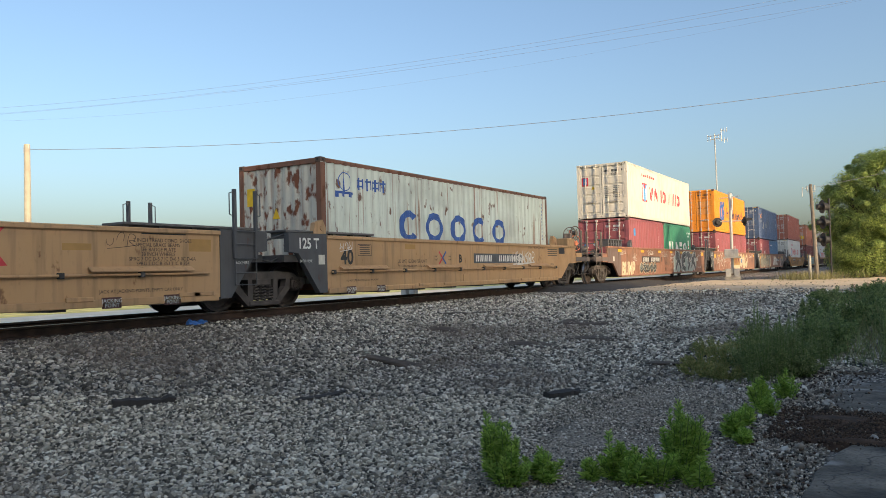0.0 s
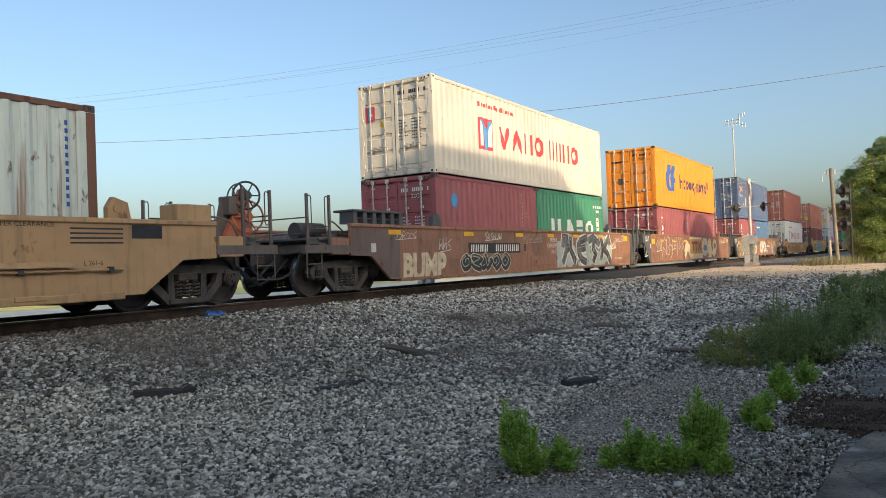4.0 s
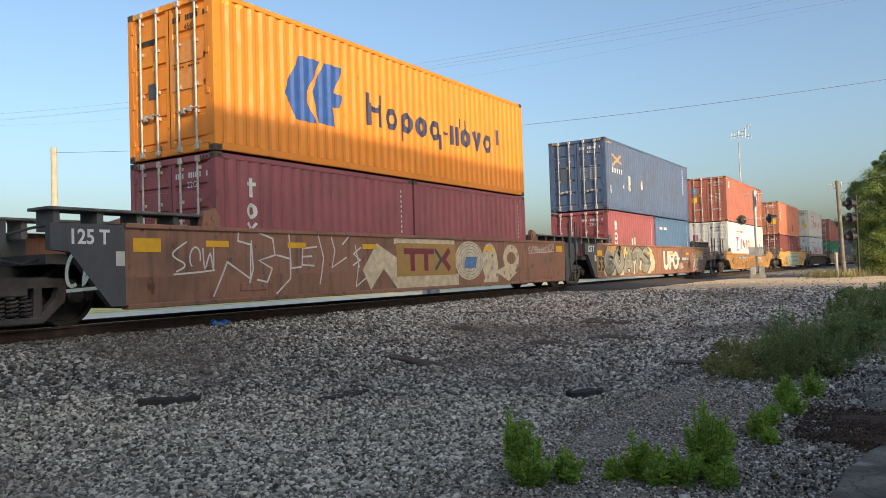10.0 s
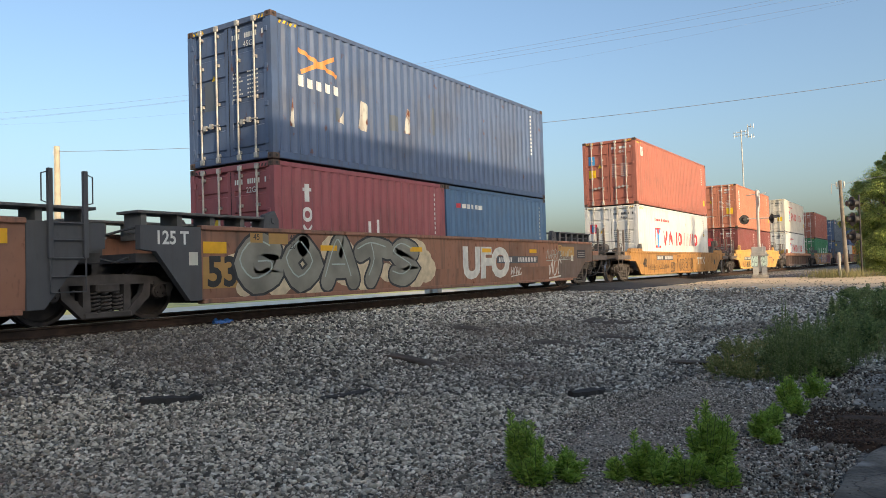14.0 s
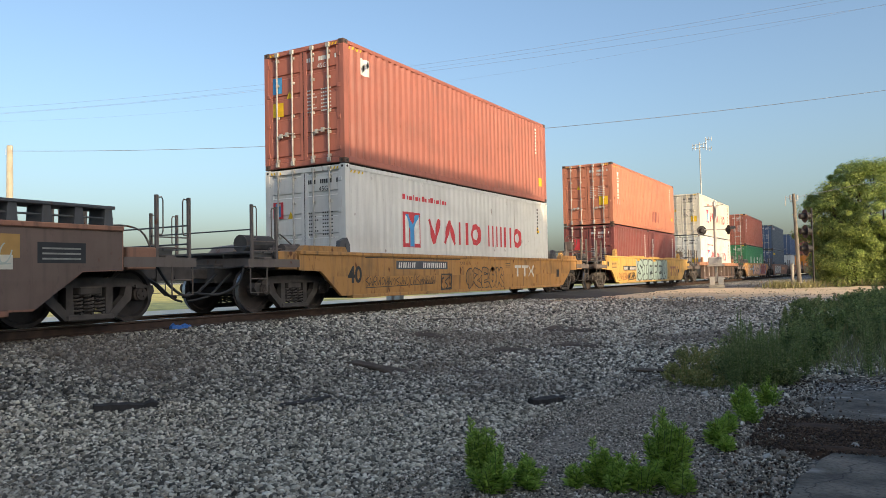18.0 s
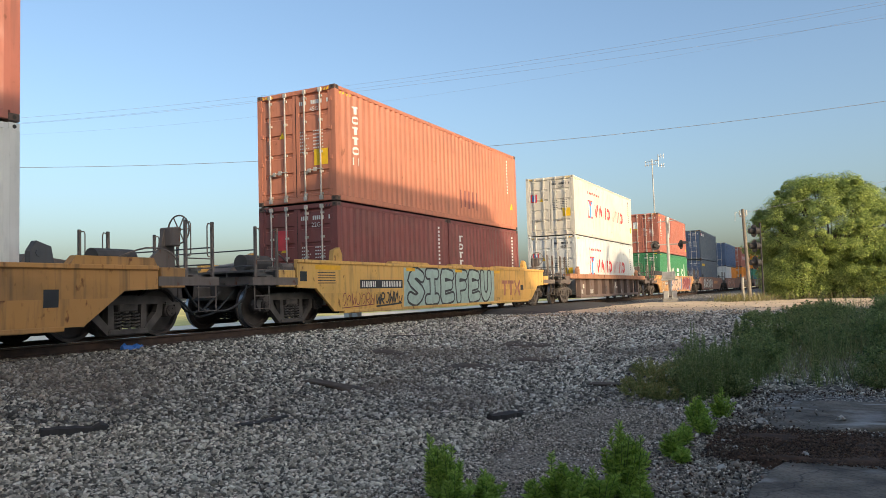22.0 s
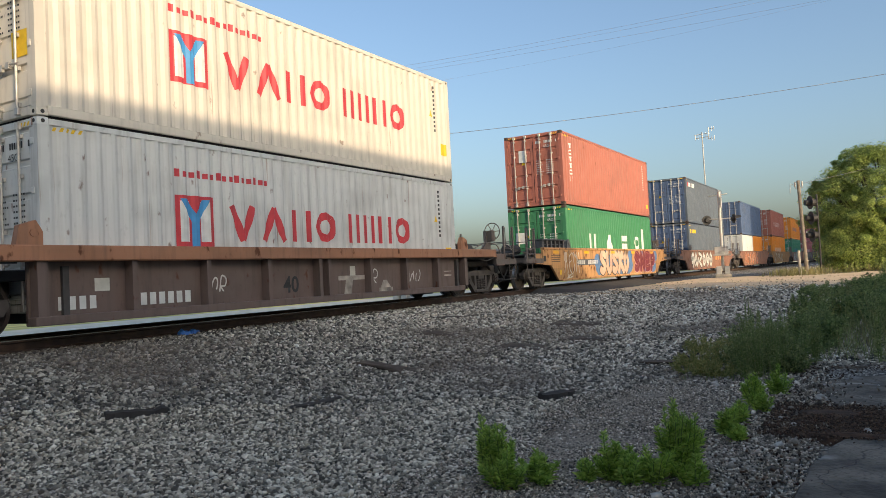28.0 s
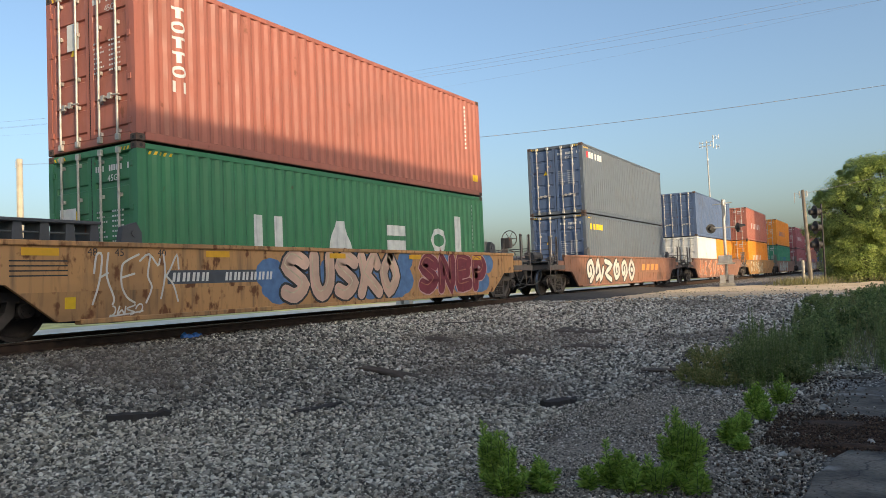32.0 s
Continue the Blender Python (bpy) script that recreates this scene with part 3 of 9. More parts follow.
def car_end(car, c, s, mat, dark, brake=False, deck=1.02, rust=None):
    """Platform, draft gear and fittings beyond a truck; s = -1 for the end facing the camera's side of travel."""
    def Y(d):
        return c + s * d       # d grows outwards
    lo, hi = sorted((Y(-1.9), Y(1.55)))
    bm = bmesh.new()
    box(bm, -0.34, 0.34, lo, hi, 0.62, 0.98)
    box(bm, -0.85, 0.85, *sorted((Y(-1.9), Y(0.9))), 0.86, deck, bev=0.01)
    part("centre_sill", bm, BLACK_STEEL, car)
    bm = bmesh.new()
    box(bm, -1.46, 1.46, *sorted((Y(1.10), Y(1.32))), 0.92, 1.10, bev=0.012)
    box(bm, -1.47, -1.36, *sorted((Y(0.30), Y(1.75))), 0.90, 1.06)
    box(bm, 1.36, 1.47, *sorted((Y(0.30), Y(1.75))), 0.90, 1.06)
    part("end_sill", bm, END_IRON, car)
    if "board" not in _TRUCK:
        for key, ex, ey, ez in (("board", 1.30, 0.13, 0.02), ("bearer", 0.02, 1.3, 0.043)):
            bm = bmesh.new()
            box(bm, -ex, ex, -ey, ey, -ez, ez)
            me = bpy.data.meshes.new(key)
            bm.to_mesh(me)
            bm.free()
            me.materials.append(GRATE)
            _TRUCK[key] = me
    for k in range(9):
        o = new("walkway_board", _TRUCK["board"])
        o.parent = car
        o.matrix_basis = pose(0, Y(-1.07 + k * 0.30), deck + 0.18)
    for x in (-1.25, -0.45, 0.45, 1.25):
        o = new("walkway_bearer", _TRUCK["bearer"])
        o.parent = car
        o.matrix_basis = pose(x, Y(0.1), deck + 0.12)
    for x in (1.43, -1.43):
        for d in (0.95, 1.62):
            post_with_grab(car, x, Y(d), 0.95, 2.10, END_IRON, s, -s if d > 1.2 else s)
        bm = bmesh.new()
        x2 = x + (0.02 if x > 0 else -0.02)
        rod(bm, [(x2, Y(1.68), 0.95), (x2, Y(1.68), 0.42), (x2, Y(1.24), 0.42), (x2, Y(1.24), 0.95)], 0.014)
        rod(bm, [(x2, Y(1.68), 0.68), (x2, Y(1.24), 0.68)], 0.012)
        part("step_stirrup", bm, END_IRON, car)
        for zz in (1.22, 1.40):
            bm = bmesh.new()
            rod(bm, [(x, Y(0.95), zz), (x, Y(1.62), zz)], 0.012)
            part("ladder_rung", bm, END_IRON, car)
    for zz in (1.30, 1.62):
        bm = bmesh.new()
        rod(bm, [(-1.42, Y(1.64), zz), (1.42, Y(1.64), zz)], 0.014)
        part("crossover_rail", bm, dark, car)
    bm = bmesh.new()
    box(bm, -0.14, 0.14, *sorted((Y(1.5), Y(2.05))), 0.70, 0.90, bev=0.02)
    prism(bm, [(Y(1.98), 0.66), (Y(2.36), 0.68), (Y(2.40), 0.94), (Y(1.98), 0.96)], -0.17, 0.17)
    part("coupler", bm, TRUCK_IRON, car)
    bm = bmesh.new()
    rod(bm, [(0.35, Y(1.5), 0.78), (0.38, Y(1.75), 0.62), (0.36, Y(2.0), 0.42), (0.3, Y(2.3), 0.36)], 0.028)
    part("air_hose", bm, HOSE, car)
    bm = bmesh.new()
    rod(bm, curve3([(0.55, Y(1.3), 0.80), (0.62, Y(1.6), 0.62), (0.60, Y(1.95), 0.36), (0.45, Y(2.3), 0.28)]), 0.022)
    part("brake_hose", bm, HOSE, car)
    bm = bmesh.new()
    rod(bm, curve3([(1.30, Y(-0.9), 1.14), (1.36, Y(-0.2), 1.02), (1.34, Y(0.4), 1.10), (1.2, Y(1.0), 0.98)]), 0.018)
    part("air_pipe", bm, GRATE, car)
    bm = bmesh.new()
    cyl(bm, (0.75, Y(-0.35), 1.30), (0.75, Y(0.05), 1.30), 0.12, 12)
    cyl(bm, (0.75, Y(0.05), 1.30), (0.75, Y(0.42), 1.30), 0.03, 8)
    box(bm, 0.66, 0.84, *sorted((Y(-0.45), Y(-0.35))), 1.20, 1.42, bev=0.01)
    part("brake_cylinder", bm, END_IRON, car)
    bm = bmesh.new()
    box(bm, 1.36, 1.462, *sorted((Y(0.36), Y(0.92))), 0.86, 1.22, bev=0.015)
    part("corner_plate", bm, mat, car)
    bm = bmesh.new()
    rod(bm, [(1.40, Y(1.34), 0.98), (0.7, Y(1.5), 0.90), (0.15, Y(1.7), 0.92)], 0.014)
    part("cut_lever", bm, BLACK_STEEL, car)
    bm = bmesh.new()
    cyl(bm, (0.25, Y(-0.1), 1.42), (0.25, Y(0.75), 1.42), 0.19, 14)
    box(bm, 0.1, 0.4, *sorted((Y(0.05), Y(0.15))), 1.15, 1.3)
    box(bm, 0.1, 0.4, *sorted((Y(0.5), Y(0.6))), 1.15, 1.3)
    part("air_tank", bm, BLACK_STEEL, car)
    bm = bmesh.new()
    prism(bm, [(Y(-1.0), deck + 0.14), (Y(0.35), deck + 0.14), (Y(0.05), 1.42), (Y(-0.75), 1.52)], -1.28, -0.55)
    part("equipment_cover", bm, END_IRON, car)
    bm = bmesh.new()
    rod(bm, curve3([(1.30, Y(0.95), 1.18), (1.28, Y(0.75), 1.50), (1.05, Y(0.4), 1.58), (0.9, Y(-0.1), 1.40)]), 0.016)
    rod(bm, [(1.15, Y(-0.6), 1.24), (1.15, Y(0.5), 1.24), (1.05, Y(0.8), 1.10)], 0.02)
    part("brake_rigging", bm, END_IRON, car)
    bm = bmesh.new()
    rod(bm, curve3([(0.95, Y(1.35), 0.92), (1.0, Y(1.55), 0.60), (0.9, Y(1.95), 0.40), (0.6, Y(2.35), 0.44)]), 0.026)
    part("air_hose", bm, HOSE, car)
    if brake:
        bm = bmesh.new()
        prism(bm, [(Y(0.5), 1.2), (Y(1.3), 1.2), (Y(1.28), 1.95), (Y(1.05), 2.0), (Y(0.95), 1.6)], 0.72, 0.80)
        box(bm, 0.66, 0.98, *sorted((Y(1.05), Y(1.28))), 1.65, 2.0, bev=0.02)
        part("brake_stand", bm, END_IRON, car)
        wheel_at = Vector((0.84, Y(1.36), 1.98))
        bm = bmesh.new()
        ring_solid(bm, wheel_at, (0, 1, 0), 0.27, 0.016, 22, 6)
        for k in range(6):
            a = math.pi * k / 3
            rod(bm, [wheel_at, wheel_at + Vector((math.cos(a), 0, math.sin(a))) * 0.27], 0.012)
        cyl(bm, wheel_at - Vector((0, 0.09 * 1, 0)), wheel_at + Vector((0, 0.02, 0)), 0.05, 8)
        part("brake_wheel", bm, END_IRON, car)


def end_gallery(car, ya, yb, z0, mat):
    """A raised walkway along the side near a car's end, on short brackets."""
    bm = bmesh.new()
    box(bm, 0.90, 1.47, ya, yb, z0 + 0.26, z0 + 0.31, bev=0.008)
    part("walkway", bm, mat, car)
    n = 6
    for k in range(n):
        y = ya + 0.1 + (yb - ya - 0.2) * k / (n - 1)
        bm = bmesh.new()
        prism(bm, [(y - 0.08, z0), (y + 0.08, z0), (y + 0.06, z0 + 0.26), (y - 0.06, z0 + 0.26)], 1.05, 1.44)
        part("walkway_bracket", bm, mat, car)
    bm = bmesh.new()
    rod(bm, [(1.40, ya, z0 + 0.12), (1.40, yb, z0 + 0.12)], 0.016)
    part("air_pipe", bm, mat, car)


def joint_end(car, c, s, dark, owner, rise=1.70):
    """Dark plated end over a shared truck. s = +1: the body lies towards +y."""
    def Y(d):
        return c + s * d
    for sx in (1, -1):
        bm = bmesh.new()
        x0, x1 = sorted((sx * 1.34, sx * 1.468))
        prism(bm, [(Y(0.30), 1.50), (Y(0.30), 1.12), (Y(0.58), 1.09), (Y(1.22), 0.27), (Y(1.46), 0.27), (Y(1.46), 1.50)], x0, x1)
        part("end_plate", bm, dark, car, "dark grey end plate")
    bm = bmesh.new()
    box(bm, -1.34, 1.34, *sorted((Y(0.30), Y(1.7))), 0.92, 1.06)
    box(bm, -0.4, 0.4, *sorted((Y(-0.15), Y(1.9))), 0.60, 0.92)
    part("bolster_beam", bm, BLACK_STEEL, car)
    for x in (-1.35, 0.78):
        bm = bmesh.new()
        box(bm, x, x + 0.57, *sorted((Y(0.35), Y(3.3))), rise, rise + 0.045, bev=0.006)
        part("walkway", bm, GRATE, car)
        for k in range(5):
            yy = Y(0.5 + 0.68 * k)
            bm = bmesh.new()
            prism(bm, [(yy - 0.05, 1.40), (yy + 0.05, 1.40), (yy + 0.05, rise), (yy - 0.05, rise)], x + 0.06, x + 0.50)
            part("walkway_bracket", bm, GRATE, car)
    if not owner:
        for sx in (1, -1):
            x = sx * 1.50
            for y in (Y(0.62), Y(1.14)):
                bm = bmesh.new()
                box(bm, x - 0.03, x + 0.03, y - 0.035, y + 0.035, 0.98, 2.24, bev=0.006)
                part("end_post", bm, dark, car)
            bm = bmesh.new()
            rod(bm, [(x, Y(0.62), 1.0), (x, Y(0.62), 0.50), (x, Y(1.14), 0.50), (x, Y(1.14), 1.0)], 0.014)
            for zz in (0.72, 0.98, 1.24, 1.48):
                rod(bm, [(x, Y(0.62), zz), (x, Y(1.14), zz)], 0.012)
            part("ladder", bm, dark, car)
            for y, o in ((Y(0.62), -0.12 * s), (Y(1.14), 0.12 * s)):
                bm = bmesh.new()
                rod(bm, [(x, y, 2.2), (x, y + o, 2.16), (x, y + o, 1.78), (x, y, 1.74)], 0.011)
                part("grab_iron", bm, dark, car)
    else:
        bm = bmesh.new()
        rod(bm, [(1.30, Y(0.5), 1.5), (1.36, Y(0.1), 1.42), (1.3, Y(-0.3), 1.3), (1.2, Y(-0.7), 1.35)], 0.02)
        rod(bm, [(1.1, Y(0.5), 1.05), (1.25, Y(0.0), 0.92), (1.25, Y(-0.5), 1.02)], 0.02)
        part("air_hose", bm, HOSE, car)


def well_car(y0, y1, left, right, mat, label, top=1.49, low=0.27, ribbed=False, rust=None, brake="", well=None, owns=(True, True), fold_in=True):
    """A well car between truck centres y0 and y1 (as the train stands at the start)."""
    car = empty("well_car", pose(XC, 0, 0), label, "rail car", "well cars of the train")
    n = y1 - y0
    a, b = 0.0, n
    car.matrix_world = pose(XC, y0, 0)
    for sx in (1, -1):
        bm = bmesh.new()
        if not ribbed:
            x0, x1 = sorted((sx * 1.38, sx * 1.452))
            fold = FOLD_Z if fold_in else low
            prism(bm, side_outline(a, left, b, right, top, low, fold), x0, x1)
            part("side_sheet", bm, mat, car)
            if fold_in:
                la = (a + 0.40 + 0.75 * (0.82 - fold) / (0.82 - low), a + 1.15) if left == "end" else (a + 1.45, a + 1.45)
                lb = (b - 0.40 - 0.75 * (0.82 - fold) / (0.82 - low), b - 1.15) if right == "end" else (b - 1.45, b - 1.45)
                bm = bmesh.new()
                prism(bm, [(la[0], fold), (lb[0], fold), (lb[1], low), (la[1], low)], x0, x1)
                for v in bm.verts:
                    if v.co.z < fold - 0.01:
                        v.co.x -= sx * FOLD_IN
                part("lower_sheet", bm, mat, car)
            ya = a + (1.45 if left == "joint" else -0.30)
            yb = b - (1.45 if right == "joint" else -0.30)
            bm = bmesh.new()
            x0, x1 = sorted((sx * 1.36, sx * 1.49))
            box(bm, x0, x1, ya + 0.003, yb - 0.003, top - 0.035, top + 0.045, bev=0.012)
            part("top_chord", bm, mat, car)
            bm = bmesh.new()
            x0, x1 = sorted((sx * 1.30, sx * 1.475))
            box(bm, x0, x1, a + 1.5, b - 1.5, low - 0.06, low + (0.02 if fold_in else 0.06), bev=0.012)
            if fold_in:
                bm.transform(Matrix.Translation((-sx * (FOLD_IN - 0.01), 0, 0)))
            part("bottom_sill", bm, mat, car)
        else:
            x0, x1 = sorted((sx * 1.20, sx * 1.24))
            box(bm, x0, x1, a + 1.35, b - 1.7, 0.25, 1.12)
            part("side_sheet", bm, mat, car)
            bm = bmesh.new()
            x0, x1 = sorted((sx * 1.14, sx * 1.49))
            box(bm, x0, x1, a - 0.35, b + 0.30, 1.12, 1.35, bev=0.015)
            part("top_chord", bm, rust or mat, car, "rusty brown top chord")
            bm = bmesh.new()
            x0, x1 = sorted((sx * 1.18, sx * 1.44))
            box(bm, x0, x1, a + 1.35, b - 1.7, 0.20, 0.33, bev=0.012)
            part("bottom_sill", bm, mat, car)
            span = b - 1.7 - (a + 1.35)
            me = None
            for k in range(10):
                yy = a + 1.35 + span * (k + (0.0 if k < 5 else -0.80)) / 8.2 + 0.12
                wdt = 0.16 if k in (0, 9) else 0.10
                bm = bmesh.new()
                x0, x1 = sorted((sx * 1.235, sx * 1.43))
                prism(bm, [(yy - wdt / 2, 0.33), (yy + wdt / 2, 0.33), (yy + wdt / 2, 1.12), (yy - wdt / 2, 1.12)], x0, x1)
                part("rib", bm, mat, car)
    # floor of the well and cross members
    for k in range(8):
        yy = a + 2.2 + (b - a - 4.4) * k / 7
        bm = bmesh.new()
        box(bm, -1.32, 1.32, yy - 0.12, yy + 0.12, 0.20, 0.30)
        part("cross_member", bm, BLACK_STEEL, car)
    for yy in (a + 1.9, b - 1.9):
        bm = bmesh.new()
        box(bm, -1.30, 1.30, yy - 0.05, yy + 0.05, 0.25, 1.05)
        part("well_bulkhead", bm, BLACK_STEEL, car)
    for c, kind, s, own, side in ((a, left, -1, owns[0], "left"), (b, right, 1, owns[1], "right")):
        if kind == "end":
            car_end(car, c, s, mat, DARK_PLATE, side in brake, 1.02, rust)
        else:
            joint_end(car, c, -s, DARK_PLATE, own, 1.70 if fold_in else 1.52)
        if own:
            truck(car, c)
    if well:
        for yy, s in ((well[0] - y0, -1), (well[1] - y0, 1)):
            for sx in (1, -1):
                bm = bmesh.new()
                x0, x1 = sorted((sx * 1.26, sx * 1.38))
                prism(bm, [(yy + s * 0.06, top), (yy + s * 0.46, top), (yy + s * 0.40, top + 0.30), (yy + s * 0.16, top + 0.38), (yy + s * 0.06, top + 0.22)], x0, x1)
                cyl(bm, (sx * 1.22, yy + s * 0.2, top + 0.2), (sx * 1.40, yy + s * 0.2, top + 0.2), 0.06, 8)
                part("container_guide", bm, rust or mat, car)
    ROLLERS.append(car)
    return car


def on_sheet(bm, fold_in):
    """Bend flat shapes over the fold of the side sheet."""
    if fold_in and min((v.co.z for v in bm.verts), default=1) < FOLD_Z:
        bmesh.ops.bisect_plane(bm, geom=bm.verts[:] + bm.edges[:] + bm.faces[:], plane_co=(0, 0, FOLD_Z), plane_no=(0, 0, 1))
        for v in bm.verts:
            if v.co.z < FOLD_Z:
                v.co.x -= FOLD_IN * (FOLD_Z - v.co.z) / (FOLD_Z - 0.27)


def flat_marks(car, polys, mat, name, label="", x=1.456, fold_in=True):
    """Flat shapes (y, z) on the near side sheet of a car."""
    bm = bmesh.new()
    for i, p in enumerate(polys):
        f = bm.faces.new([bm.verts.new((x + (0.0002 * p.layer if isinstance(p, Strip) else min(0.00008 * i, 0.0034)), q[0], q[1])) for q in p])
        f.normal_update()
        if f.normal.x < 0:
            f.normal_flip()
    on_sheet(bm, fold_in)
    return tagged(part(name, bm, mat, car, label), kind="stuff" if len(polys) > 3 else "")


def stencil(car, body, size, mat, y, z, name="stencil", label="", bold=0.0, width=1.0, x=1.457, fold_in=True):
    """Lettering on the near side sheet, centred at y, z."""
    bm = bmesh.new()
    me = text_mesh(body, size, bold, width)
    me.transform(Matrix.Translation((x, y, z)) @ SIDE_FACE)
    bm.from_mesh(me)
    bpy.data.meshes.remove(me)
    on_sheet(bm, fold_in)
    for f in bm.faces:
        f.material_index = 0
    return part(name, bm, mat, car, label)


class Strip(list):
    """A flat shape that lies at a set height in its tag."""
    layer = 0


_LAYER = [0]


def ribbon(pts, w, caps=True):
    """One flat stroke along a line of points: mitred quads and round ends."""
    _LAYER[0] += 1
    lay = _LAYER[0] % 14
    P = [Vector(p) for k, p in enumerate(pts) if k == 0 or (Vector(p) - Vector(pts[k - 1])).length > 1e-5]
    h, n, side = w / 2, len(P), []
    for k in range(n):
        a = (P[k] - P[k - 1]).normalized() if k else (P[1] - P[0]).normalized()
        b = (P[k + 1] - P[k]).normalized() if k < n - 1 else a
        m = (a + b)
        m = m.normalized() if m.length > 0.2 else a
        m = Vector((-m.y, m.x))
        side.append(m * h / max(0.6, abs(m.dot(Vector((-a.y, a.x))))))
    out = [Strip([P[k] + side[k], P[k + 1] + side[k + 1], P[k + 1] - side[k + 1], P[k] - side[k]]) for k in range(n - 1)]
    if caps:
        for end, d in ((0, (P[0] - P[1]).normalized()), (n - 1, (P[-1] - P[-2]).normalized())):
            q = Vector((-d.y, d.x))
            out.append(Strip([P[end] + q * h * math.cos(t) + d * h * math.sin(t) for t in [math.pi * i / 6 for i in range(7)]]))
    for o in out:
        o.layer = lay
    return out


def swirl(R, kind):
    """One abstract stroke in the unit square: hook, bulge, wave or bolt."""
    if kind == 0:
        a0, turn = R.uniform(0, 360), R.choice((-1, 1)) * R.uniform(210, 300)
        return [(0.5 + (0.42 - 0.03 * k) * math.cos(radians(a0 + turn * k / 8)), 0.5 + (0.48 - 0.02 * k) * math.sin(radians(a0 + turn * k / 8))) for k in range(9)]
    if kind == 1:
        return [(0.5 + 0.4 * math.sin(k * 1.1 + R.uniform(-0.2, 0.2)), k / 7) for k in range(8)]
    if kind == 2:
        return [(k / 6, 0.5 + (0.45 if k % 2 else -0.45) * R.uniform(0.7, 1.0)) for k in range(7)]
    return [(0.1, R.uniform(0.6, 1.0)), (0.35, 0.1), (0.6, R.uniform(0.5, 0.9)), (0.9, R.uniform(0.0, 0.4)), (0.75, 0.98)]


def piece(car, y0, y1, z0, z1, n, fill, edge, seed, w=0.17, back=None, label="painted tag"):
    """A sprayed tag of fat, outlined letter-like shapes between y0 and y1."""
    R = random.Random(seed)
    if back:
        blobs = []
        for k in range(n * 4):
            cy, cz, r = R.uniform(y0 - 0.1, y1 + 0.1), R.uniform(z0 + 0.1, z1), R.uniform(0.14, 0.34)
            blobs.append([(cy + r * 1.3 * math.cos(a), min(z1 + 0.1, max(z0 - 0.02, cz + r * math.sin(a)))) for a in [math.pi * q / 6 for q in range(12)]])
        flat_marks(car, blobs, back, "tag_cloud", x=1.4545)
    under, over, inner = [], [], []
    cell = (y1 - y0) / n
    for k in range(n):
        sk = swirl(R, R.choice((0, 0, 1, 3, 2)))
        yy = y0 + k * cell
        jit = lambda v: v + R.uniform(-0.06, 0.06)
        pts = [(yy + cell * (0.08 + 0.84 * jit(u)), z0 + 0.08 + (z1 - z0 - 0.16) * jit(v)) for u, v in sk]
        under += ribbon(pts, w + 0.08)
        over += ribbon(pts, w)
        inner += ribbon([(a + 0.02, b - 0.02) for a, b in pts[1:-1]], 0.025, False) if len(pts) > 3 else []
    flat_marks(car, under, edge, "tag_outline", x=1.458)
    flat_marks(car, over, fill, "tag_fill", label, x=1.4615)
    flat_marks(car, inner, edge, "tag_line", x=1.465)


def curve(pts, steps=4):
    """A smooth line through the points."""
    fine = []
    for i in range(len(pts) - 1):
        p0, p1, p2, p3 = pts[max(i - 1, 0)], pts[i], pts[i + 1], pts[min(i + 2, len(pts) - 1)]
        for k in range(steps):
            t = k / steps
            fine.append(tuple(0.5 * (2 * p1[j] + (p2[j] - p0[j]) * t + (2 * p0[j] - 5 * p1[j] + 4 * p2[j] - p3[j]) * t * t + (3 * p1[j] - p0[j] - 3 * p2[j] + p3[j]) * t ** 3) for j in (0, 1)))
    return fine + [pts[-1]]


def scrawl(car, y0, y1, z0, z1, mat, seed, w=0.022, n=14, label="thin scrawled tag", flourish=True):
    """A quick sprayed signature: hooks, loops and bars set side by side, with a dash beneath."""
    R = random.Random(seed)
    count = max(2, round((y1 - y0) / max(0.16, (z1 - z0) * 0.55)))
    cell = (y1 - y0) / count
    out = []
    for k in range(count):
        kind = R.choice((0, 0, 1, 3, 4, 5))
        if kind == 4:
            sk = [(0.2, 1.0), (0.15, 0.1), (0.5, 0.55), (0.85, 0.1), (0.8, 0.95)]
        elif kind == 5:
            sk = [(0.15, 0.0), (0.2, 0.95), (0.75, 0.85), (0.7, 0.5), (0.25, 0.45), (0.9, 0.05)]
        else:
            sk = swirl(R, kind)
        up = R.uniform(0.75, 1.0)
        pts = [(y0 + cell * (k - 0.08 + 1.1 * u + 0.22 * (v - 0.5)), z0 + (z1 - z0) * (0.04 + up * max(0, min(1, v)) * 0.95)) for u, v in sk]
        out += ribbon([(a, max(0.29, min(1.46, b))) for a, b in curve(pts)], w, False)
    if flourish:
        zz = max(0.30, z0 - 0.02)
        out += ribbon(curve([(y0 + 0.1 * cell, zz), (y0 + (y1 - y0) * 0.6, zz + 0.03), (y1 - 0.1 * cell, zz + 0.06)]), w, False)
    return flat_marks(car, out, mat, "scrawl", label, x=1.4585)


